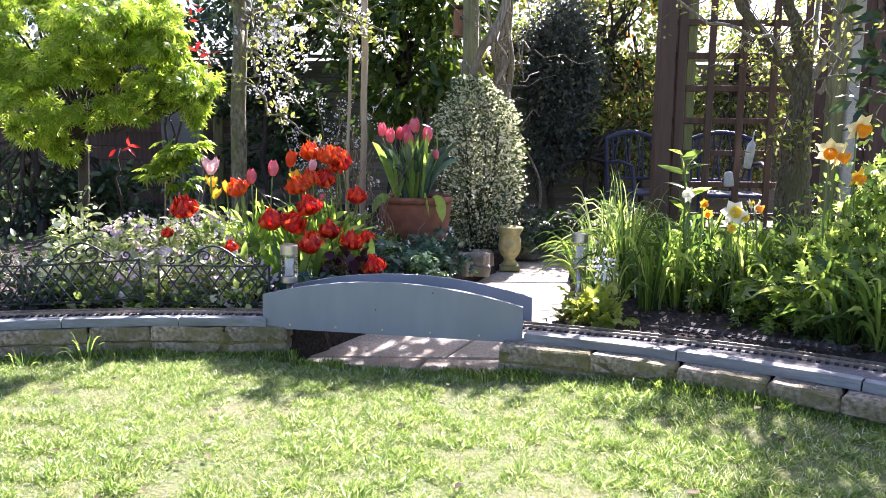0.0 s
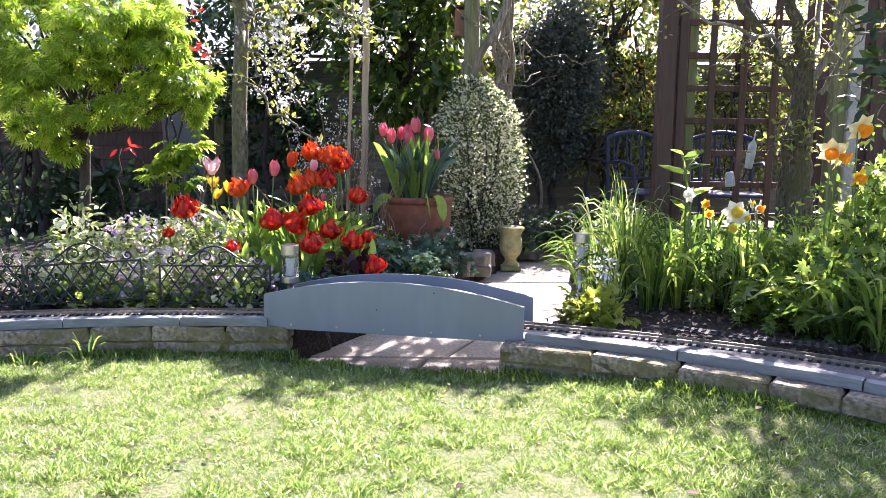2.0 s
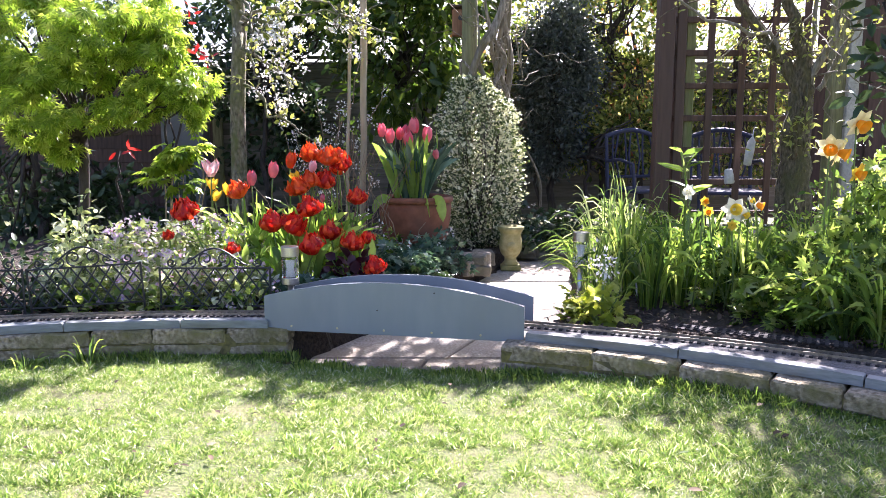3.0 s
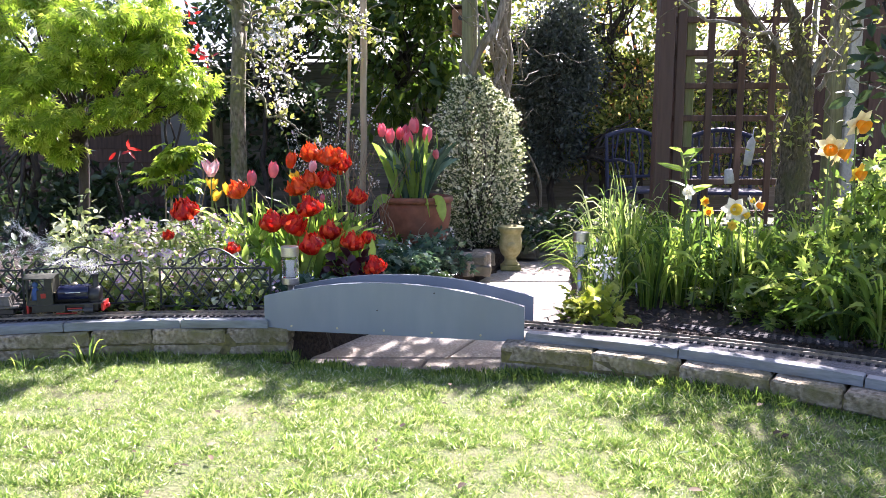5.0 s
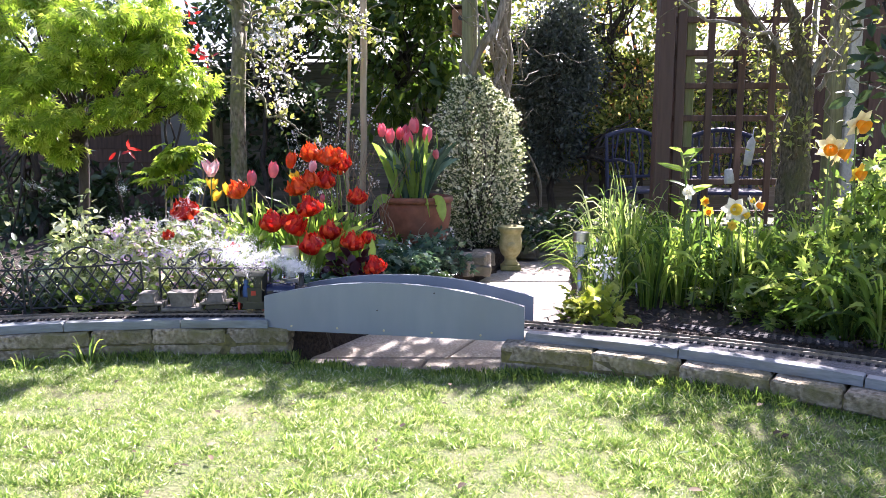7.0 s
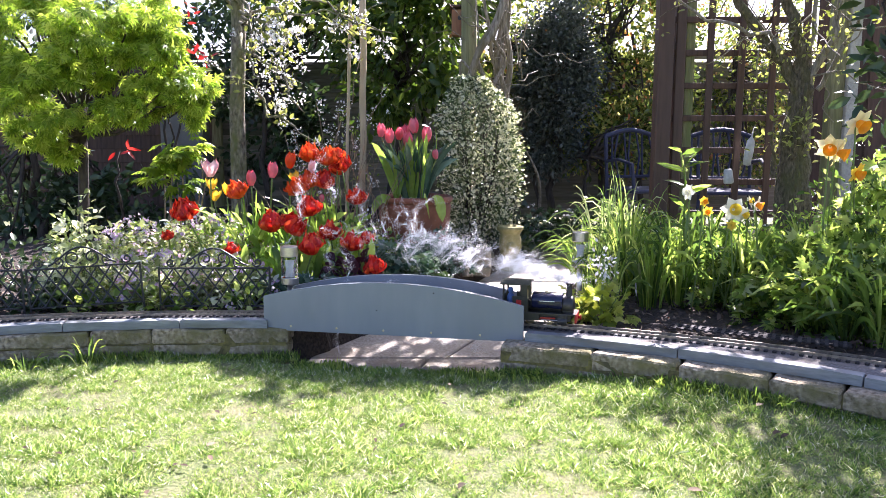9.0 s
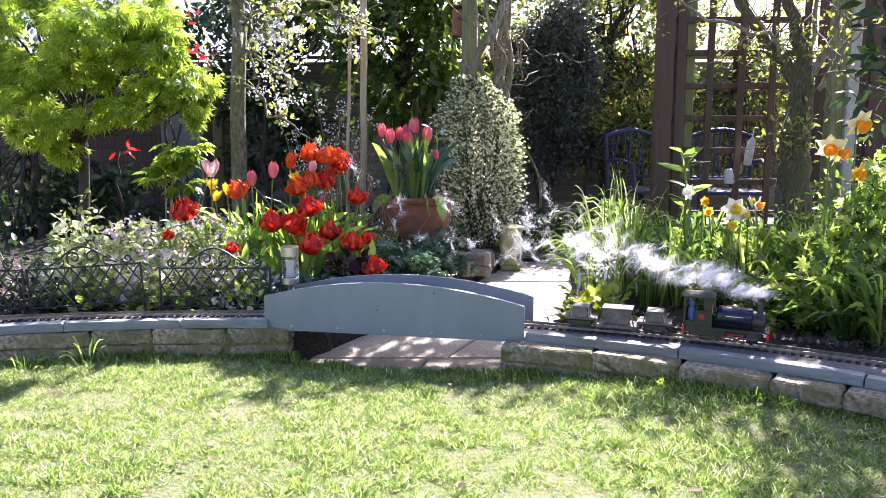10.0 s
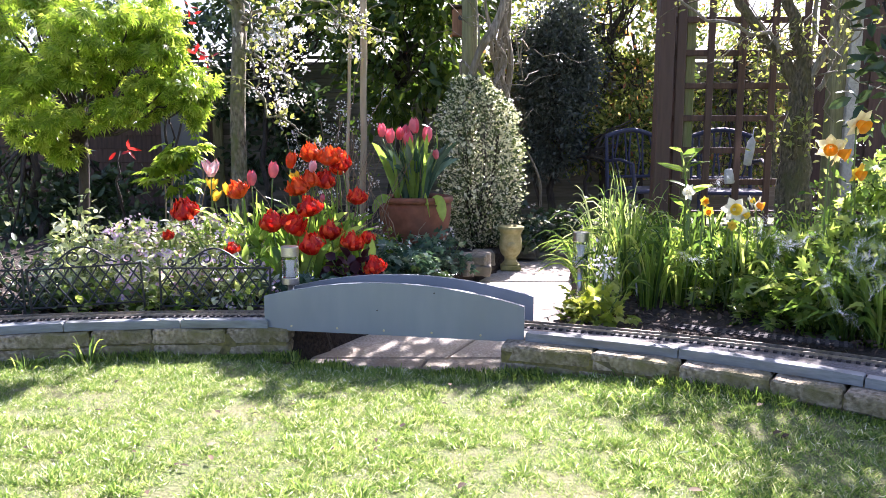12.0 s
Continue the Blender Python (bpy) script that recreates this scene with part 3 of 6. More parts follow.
def build_trackbase():
    for name, x0, x1 in (("track_base_west", -3.3, -0.68), ("track_base_east", 0.298, 2.15)):
        base = thing(name, (0, 0, 0), "raised track base edged with grey painted boards", "track base", kind="structure")
        n = 24
        xs = [x0 + (x1 - x0) * i / n for i in range(n + 1)]
        out = [(x, y_front(x, 3.465)) for x in xs] + [(x, y_track(x) + 0.075) for x in xs[::-1]]
        g = Geo()
        k = n + 1
        lo, hi = 0.1, TOP - 0.006
        f, b = out[:k], out[k:][::-1]
        g.add([(*p, hi) for p in f] + [(*p, hi) for p in b] + [(*p, lo) for p in f] + [(*p, lo) for p in b],
              [(i, i + 1, k + i + 1, k + i) for i in range(n)] + [(k + i + 1, 3 * k + i + 1, 3 * k + i, k + i)[::-1] for i in range(n)])
        part("felt_deck", g, "felt", base, "gritty dark roofing felt")
        x = x0
        while x < x1 - 0.05:
            w = min(rng.uniform(0.42, 0.55), x1 - x)
            part("edging_board", arc_piece(3.419, 3.463, x + 0.002, x + w - 0.002, 0.108, TOP + rng.uniform(-0.002, 0.002), n=6, bev=0.003), "board", base)
            x += w
    # railway
    track = thing("railway_track", (0, 0, 0), "narrow gauge garden railway track with weathered rails", "track")
    for side in (-0.0225, 0.0225):
        g = Geo()
        r = 4.137 + side
        ang = [math.asin((-3.3 + 0.875) / r) + i * 0.012 for i in range(130)]
        ang = [a for a in ang if -0.875 + r * math.sin(a) < 2.15]
        vs, fs = [], []
        for a in ang:
            for dr, z in ((-0.002, TOP), (-0.002, TOP + 0.009), (0.002, TOP + 0.009), (0.002, TOP)):
                vs.append((-0.875 + (r + dr) * math.sin(a), -1.12 + (r + dr) * math.cos(a), z))
        for i in range(len(ang) - 1):
            for k in range(4):
                fs.append((i * 4 + k, i * 4 + (k + 1) % 4, i * 4 + 4 + (k + 1) % 4, i * 4 + 4 + k))
        part("rail", g.add(vs, fs), "rail", track)
    me = Geo().box((0, 0, 0), (0.013, 0.078, 0.007), 0.0015).mesh("sleeper", M["sleeper"])
    a = math.asin((-2.0 + 0.875) / 4.137)
    while -0.875 + 4.137 * math.sin(a) < 1.75:
        x = -0.875 + 4.137 * math.sin(a)
        part("sleeper", me, "sleeper", track, m=pose(x, -1.12 + 4.137 * math.cos(a), TOP - 0.0025, 0, 0, -math.degrees(a)))
        a += 0.0066
    # spare sleeper web lying on the soil beside the line
    web = thing("spare_track_panel", (1.12, 2.66, 0.146, 0, 0, -27), "black plastic sleeper web lying on soil", "track panel")
    for k in range(21):
        part("sleeper", me, "sleeper", web, m=pose(-0.28 + 0.028 * k, 0.0, 0, 0, 0, 0))
    for s in (-0.024, 0, 0.024):
        part("web_strip", Geo().box((0, s, 0.001), (0.6, 0.006, 0.006), 0.001), "sleeper", web)


def build_bridge():
    br = thing("bridge", (-0.2, 2.828, 0, 0, 0, -10.8), "blue-grey painted arched wooden model railway bridge", "bridge")
    half, base = 0.505, 0.1

    def panel(y, dz, sh):
        n, g = 24, Geo()
        xs = [-half + sh + 2 * half * i / n for i in range(n + 1)]
        top = [base + 0.132 + 0.069 * (1 - ((x - sh) / half) ** 2) + dz for x in xs]
        t = 0.018
        vs = []
        for yy, e in ((y, 0.0), (y + t, 0.0)):
            vs += [(x, yy, base - dz - e) for x in xs] + [(x, yy, z) for x, z in zip(xs, top)]
        k = n + 1
        fs = []
        for i in range(n):
            fs += [(i, i + 1, k + i + 1, k + i), (2 * k + i + 1, 2 * k + i, 3 * k + i, 3 * k + i + 1),
                   (k + i, k + i + 1, 3 * k + i + 1, 3 * k + i), (i + 1, i, 2 * k + i, 2 * k + i + 1)]
        fs += [(0, k, 3 * k, 2 * k), (n, 2 * k + n, 3 * k + n, k + n)]
        return g.add(vs, fs)
    front = part("side_panel", panel(0.0, 0.0, 0.0), "bridge", br)
    part("side_panel", panel(0.215, -0.006, 0.018), "bridge", br)
    part("deck", Geo().box((0, 0.115, 0.127), (1.0, 0.19, 0.018), 0.002), "board", br, "grey painted deck board")
    for k in range(5):
        part("screw", Geo().lathe([(0.0045, 0), (0.0045, 0.0015), (0.002, 0.0025)], 10, m=pose(-0.395 + 0.185 * k, 0.0, base + 0.018, 90, 0, 0)), "brass", front, "brass screw head")
    for x, z in ((-0.05, 0.095), (0.17, 0.17)):
        part("nail", Geo().lathe([(0.003, 0), (0.003, 0.001), (0.001, 0.0015)], 8, m=pose(x, 0, base + z, 90, 0, 0)), "iron", front, "dark nail head")


# ---------- iron edging ----------
def build_edging():
    def spiral(cx, cz, r0, turns, start, sgn, n=18):
        return [(cx + r0 * (1 - 0.75 * i / n) * math.cos(start + sgn * turns * 2 * math.pi * i / n), 0, cz + r0 * (1 - 0.75 * i / n) * math.sin(start + sgn * turns * 2 * math.pi * i / n)) for i in range(n + 1)]

    def panel(m):
        w, h = 0.455, 0.172
        e = thing("iron_edging", m, "black iron lattice border edging with scrolled top", "border edging", "iron edging panels")
        for x in (0, w):
            part("upright", Geo().tube([(x, 0, -0.03), (x, 0, h + 0.006)], 0.0045, 8), "iron", e)
        for z in (0.012, h):
            part("rail", Geo().box((w / 2, 0, z), (w, 0.009, 0.007), 0.002), "iron", e)
        pitch = 0.056
        k = -4
        while k * pitch < w:
            for s in (1, -1):
                a, b = k * pitch, k * pitch + (h - 0.012) * 0.72
                lo, hi = max(a, 0), min(b, w)
                if hi - lo > 0.01:
                    z = lambda x: 0.012 + (x - a) / 0.72
                    pts = [(lo, 0, z(lo)), (hi, 0, z(hi))]
                    if s < 0:
                        pts = [(w - p[0], 0.004, p[2]) for p in pts]
                    part("lattice_bar", Geo().tube(pts, 0.0034, 6), "iron", e)
            k += 1
        c = w / 2
        arch = [(c - 0.135 + 0.27 * i / 20, 0, h + 0.012 + 0.07 * math.sin(math.pi * i / 20) ** 1.4) for i in range(21)]
        part("arch", Geo().tube(arch, 0.0038, 8), "iron", e)
        for s in (-1, 1):
            part("scroll", Geo().tube([(c + s * (p[0]), 0.0, p[2]) for p in spiral(0.178, h + 0.024, 0.02, 1.3, math.pi, 1)], 0.0036, 8), "iron", e)
            part("scroll", Geo().tube([(c + s * (p[0]), 0.003, p[2]) for p in spiral(0.036, h + 0.038, 0.034, 1.2, -math.pi / 2, 1)], 0.0036, 8), "iron", e)
            part("scroll", Geo().tube([(c + s * (p[0]), 0.006, p[2]) for p in spiral(0.098, h + 0.026, 0.023, 1.2, -math.pi / 2, -1)], 0.0034, 8), "iron", e)
        return e
    for x, y, rz, tilt in ((-1.172, 3.125, 1.0, 0.0), (-1.685, 3.075, 3.5, -3.3), (-2.165, 3.02, 7.0, 0.0)):
        panel(pose(x, y, 0.135, 0, tilt, rz))


# ---------- lamps, pots, urn ----------
def build_solar(m, label, h=0.30):
    s = thing("solar_lamp", m @ Matrix.Scale(1.14, 4), label, "solar lamp", "solar lamps")
    part("stake", Geo().lathe([(0.011, -0.02), (0.011, h - 0.14)], 16), "steel", s, "steel stake", True)
    part("base_ring", Geo().lathe([(0.03, h - 0.136), (0.031, h - 0.134), (0.031, h - 0.114), (0.029, h - 0.112)], 28), "steel", s)
    part("glass_tube", Geo().lathe([(0.0295, h - 0.111), (0.0295, h - 0.037)], 28), "glass", s, "ribbed clear glass tube")
    part("inner_core", Geo().lathe([(0.013, h - 0.11), (0.009, h - 0.08), (0.013, h - 0.05)], 16), "white", s, "white inner reflector", True)
    part("cap", Geo().lathe([(0.031, h - 0.036), (0.0318, h - 0.034), (0.0318, h - 0.002), (0.03, h)], 28), "steel", s, "brushed steel cap")


def build_pot():
    x, y, z = (-0.16, 4.4, 0.202)
    pot = thing("plant_pot", Matrix.Translation((x, y, z - 0.02)) @ Matrix.Scale(1.06, 4), "large terracotta plant pot holding pink tulips", "pot")
    part("body", Geo().lathe([(0.13, 0), (0.15, 0.01), (0.165, 0.06), (0.19, 0.18), (0.197, 0.25), (0.192, 0.275)], 40), "terracotta", pot, "", True)
    part("rim", Geo().lathe([(0.192, 0.274), (0.203, 0.278), (0.208, 0.292), (0.203, 0.306), (0.19, 0.308), (0.18, 0.29)], 40, close=False), "terracotta", pot, "rolled rim", True)
    part("soil", Geo().lathe([(0.001, 0.285), (0.186, 0.282)], 32, close=False), "soil", pot, "dark compost")
    return x, y, z - 0.02 + 0.302


def build_urn():
    x, y = 0.409, 4.6
    u = thing("garden_urn", (x, y, 0.045), "mossy yellow cast stone garden urn on paving", "urn")
    part("foot", Geo().box((0, 0, 0.014), (0.12, 0.12, 0.028), 0.004), "urn", u)
    part("bowl", Geo().lathe([(0.045, 0.028), (0.05, 0.04), (0.036, 0.055), (0.036, 0.075), (0.058, 0.1), (0.07, 0.135), (0.066, 0.185), (0.06, 0.215), (0.07, 0.235), (0.08, 0.245), (0.08, 0.262), (0.066, 0.266), (0.055, 0.245), (0.001, 0.24)], 32, close=False), "urn", u, "", True)
    part("medallion", Geo().lathe([(0.028, 0), (0.027, 0.006), (0.018, 0.008), (0.014, 0.014), (0.004, 0.016)], 20, m=pose(0, -0.062, 0.15, 90, 0, 0)), "urn", u, "round relief medallion", True)


def build_rocks():
    spots = [(0.154, 4.3, 0.093), (0.088, 4.2, 0.066), (0.239, 4.5, 0.085), (0.547, 4.95, 0.039), (0.625, 5.05, 0.076), (0.53, 5.05, 0.083), (0.675, 5.0, 0.023),
             (-0.137, 3.75, 0.162), (-0.481, 3.7, 0.221), (0.194, 4.25, 0.063), (-0.334, 3.6, 0.197)]
    sizes = [(0.22, 0.12, 0.1), (0.15, 0.1, 0.08), (0.12, 0.1, 0.09), (0.15, 0.12, 0.05), (0.16, 0.12, 0.05), (0.13, 0.1, 0.05), (0.12, 0.1, 0.05), (0.06, 0.05, 0.03), (0.12, 0.1, 0.08), (0.15, 0.1, 0.06), (0.1, 0.08, 0.06)]
    for (x, y, z), s in zip(spots, sizes):
        me = rough_block(s, rng.uniform(0, 99), 0.008)
        me.materials.append(M["rock"])
        ob = new("rockery_stone", me)
        ob.matrix_basis = pose(x, y, z + (0.045 if x > 0.05 else 0), rng.uniform(-6, 6), rng.uniform(-6, 6), rng.uniform(-25, 25))
        tagged(ob, "rough buff rockery stone edging the path", "stone", "rockery stones")


# ---------- timber ----------
def build_fences():
    f = thing("garden_fence", (0, 0, 0), "weathered grey lap-board garden fence in shade", "fence", kind="structure")
    me = Geo().box((0, 0, 0), (1.8, 0.014, 0.15), 0.003).mesh("board", M["fence"])
    stained = Geo().box((0, 0, 0), (1.8, 0.014, 0.15), 0.003).mesh("board", M["brownfence"])
    for k in range(5):
        xc = -4.9 + 1.88 * k
        for r in range(11):
            part("board", stained if k < 2 else me, "fence", f, m=pose(xc, 7.2, 0.16 + 0.128 * r, -5, 0, rng.uniform(-0.2, 0.2)))
        part("post", Geo().box((xc + 0.94, 7.2, 0.8), (0.09, 0.09, 1.6), 0.006), "post", f)
        part("capping", Geo().box((xc, 7.2, 1.555), (1.8, 0.05, 0.03), 0.004), "fence", f)
    # brown upright boards behind the climbing tree
    f = thing("brown_fence", (0, 0, 0), "brown stained upright board fence with pale post", "fence", kind="structure")
    me = Geo().box((0, 0, 0.9), (0.128, 0.018, 2.1), 0.003).mesh("board", M["brownfence"])
    for k in range(11):
        part("board", me, "brownfence", f, m=pose(2.8 + 0.119 * k, 5.75 - 0.02 * (k % 2) - 0.02 * k, -0.1, 0, 0, -10))
    part("post", Geo().box((2.76, 5.3, 0.95), (0.075, 0.08, 1.9), 0.006), "concrete", f, "pale concrete post")
    part("post", Geo().box((2.68, 5.34, 0.92), (0.1, 0.09, 1.85), 0.006), "post", f, "greenish timber post")


def build_trellis():
    t = thing("trellis", (0, 0, 0), "dark brown square timber trellis on tall posts", "trellis")
    y = 4.3
    x0 = 1.21
    part("post", Geo().box((x0, y, 0.85), (0.085, 0.09, 1.72), 0.006, Matrix.Translation((0, 0, 0))), "brown", t)
    part("post", Geo().box((x0 + 0.088, y + 0.02, 0.85), (0.055, 0.07, 1.7), 0.006), "brown", t)
    part("post", Geo().box((x0 + 0.15, y + 0.05, 0.84), (0.055, 0.06, 1.66), 0.006), "post", t, "weathered inner post")
    zs = [1.472 - 0.176 * k for k in range(7)]
    xs = [x0 + 0.25 + 0.172 * k for k in range(4)]
    for x in xs:
        part("lath", Geo().box((x, y - 0.01, 0.87), (0.036, 0.018, 1.62), 0.003), "brown", t)
    for z in zs + [zs[0] + 0.14]:
        part("lath", Geo().box((x0 + 0.42, y + 0.01, z), (0.76, 0.018, 0.034), 0.003), "brown", t)


def build_canes():
    for px0, px1, r, lab in ((((-0.496, 4.7, 0.645)), ((-0.465, 4.7, 2.024)), 0.02, "pale wooden stake tied to the young tree"),
                             (((-0.58, 4.6, 0.65)), ((-0.526, 4.6, 1.999)), 0.01, "thin bamboo cane standing in the bed")):
        a, b = Vector(px0), Vector(px1)
        a.z = 0.1
        pts = [a.lerp(b, i / 8) + Vector((rng.normal(0, 0.003), 0, 0)) for i in range(9)]
        ob = part("garden_stake", Geo().tube(pts, r, 10), "cane", None, "", True)
        tagged(ob, lab, "stake")


def build_birdbox():
    x, y, z = (0.107, 5.35, 1.598)
    b = thing("bird_box", (x, y, z), "small orange-brown wooden bird box on a post", "bird box")
    part("box", Geo().box((0, 0, 0), (0.09, 0.1, 0.17), 0.004), "birdbox", b)
    part("roof", Geo().box((0, -0.01, 0.095), (0.11, 0.14, 0.016), 0.003, pose(0, 0, 0, -10, 0, 0)), "brown", b)
    part("entrance", Geo().lathe([(0.016, 0), (0.015, 0.002)], 16, m=pose(0.01, -0.051, 0.03, 90, 0, 0)), "loco_black", b, "dark round entrance hole")


def build_chairs():
    def chair(m):
        c = thing("garden_chair", m, "blue painted cast metal patio chair", "chair", "patio chairs")
        for sx in (-0.22, 0.22):
            part("leg", Geo().tube([(sx, -0.2, 0), (sx, -0.19, 0.42)], 0.014, 8), "chair", c)
            part("leg", Geo().tube([(sx, 0.22, 0), (sx, 0.2, 0.42), (sx * 0.98, 0.25, 0.84)], 0.014, 8), "chair", c)
            part("armrest", Geo().tube([(sx, 0.22, 0.64), (sx * 1.1, 0.0, 0.66), (sx * 1.05, -0.17, 0.63), (sx, -0.19, 0.42)], 0.013, 8), "chair", c)
        part("seat", Geo().box((0, 0, 0.43), (0.46, 0.44, 0.025), 0.008), "chair", c)
        top = [(-0.22 + 0.44 * i / 12, 0.25, 0.83 + 0.05 * math.sin(math.pi * i / 12)) for i in range(13)]
        part("top_rail", Geo().tube(top, 0.018, 8), "chair", c)
        part("back_rail", Geo().tube([(-0.22, 0.22, 0.52), (0.22, 0.22, 0.52)], 0.012, 8), "chair", c)
        for k in range(7):
            u = -0.16 + 0.32 * k / 6
            part("back_bar", Geo().tube([(u, 0.22, 0.52), (u * 1.15 + 0.02 * (-1) ** k, 0.235, 0.68), (u, 0.25, 0.86)], 0.008, 6), "chair", c)
        return c
    a = chair(pose(1.55, 5.85, 0.012, 0, 0, 18))
    copy_thing(a, pose(2.08, 5.65, 0.012, 0, 0, -8))


def build_tags():
    x, y, z = (1.666, 4.2, 0.765)
    ob = part("hanging_ornament", Geo().lathe([(0.008, -0.1), (0.026, -0.095), (0.03, 0.0), (0.026, 0.07), (0.006, 0.1), (0.002, 0.16)], 14), "offwhite", None, "", True, pose(x, y, z, 0, 8, 0) @ Matrix.Scale(0.78, 4))
    tagged(ob, "white hanging ornament tied to the trellis", "ornament")
    x, y, z = (1.56, 4.2, 0.63)
    ob = part("hanging_cup", Geo().lathe([(0.03, -0.05), (0.034, -0.04), (0.028, 0.04), (0.02, 0.05)], 16), "offwhite", None, "", True, pose(x, y, z, 0, -6, 0) @ Matrix.Scale(0.8, 4))
    tagged(ob, "white plastic feeder cup hanging on the trellis", "feeder")
    x, y, z = (0.866, 3.4, 0.324)
    g = Geo().box((0, 0, 0), (0.026, 0.003, 0.07), 0.001).box((0, 0, -0.13), (0.008, 0.003, 0.2), 0.001)
    tagged(part("plant_label", g, "white", m=pose(x, y, z, -8, 0, 5)), "white plastic plant label in the bed", "plant label")
    x, y, z = (-2.185, 6.6, 0.802)
    g = Geo().box((0, 0, 0.0), (0.34, 0.3, 1.3), 0.02)
    tagged(part("storage_bin", g, "shed", m=pose(x, y, 0.77, 0, 0, 4)), "plain grey upright bin against the fence", "bin")


# ---------- trees and shrubs ----------
def wander(a, b, n=7, amp=0.05):
    a, b = Vector(a), Vector(b)
    out = [a.lerp(b, i / n) for i in range(n + 1)]
    off = Vector((0, 0, 0))
    for i in range(1, n):
        off = off * 0.6 + Vector(rng.normal(0, amp, 3))
        out[i] = out[i] + off
    return out


def branch(g, pts, r0, r1, seg=7):
    n = len(pts)
    g.tube(pts, [r0 + (r1 - r0) * i / (n - 1) for i in range(n)], seg)


def along(paths, n, spread):
    """Points scattered along branches."""
    p = []
    for _ in range(n):
        q = paths[rng.integers(len(paths))]
        k = rng.uniform(0.15, 1) * (len(q) - 1)
        i = min(int(k), len(q) - 2)
        p.append(np.array(q[i].lerp(q[i + 1], k - i)) + rng.normal(0, spread, 3))
    return np.array(p)


def build_shrub(name, label, category, trunks, crowns, mat, form, size, bark="darkbark", group="", flat=0.3):
    """Stems and a leafy crown in several uneven lobes: crowns are (count, centre, radii, clumps, spread, shell)."""
    t = thing(name, (0, 0, 0), label, category, group)
    for pts, r0, r1 in trunks:
        b = Geo()
        foot = (pts[0][0], pts[0][1], 0.0)
        branch(b, wander(foot, pts[1], 8, 0.03), r0, r1)
        part("trunk", b, bark, t, "", True)
    for n, c, r, k, sp, sh in crowns:
        for _ in range(10):
            d = Vector(c) + Vector(rng.normal(0, 0.5, 3)) * min(r)
            b = Geo()
            branch(b, wander(trunks[0][0][1], d, 6, 0.04), 0.014, 0.004, 5)
            part("limb", b, bark, t, "", True)
    P, A = zip(*[cloud(*c) for c in crowns])
    P, A = np.concatenate(P), np.concatenate(A)
    part("crown", leaves("crown", P, A, rng.uniform(0.7, 1.25, len(P)) * size, form, mat, flat), mat, t)
    return t


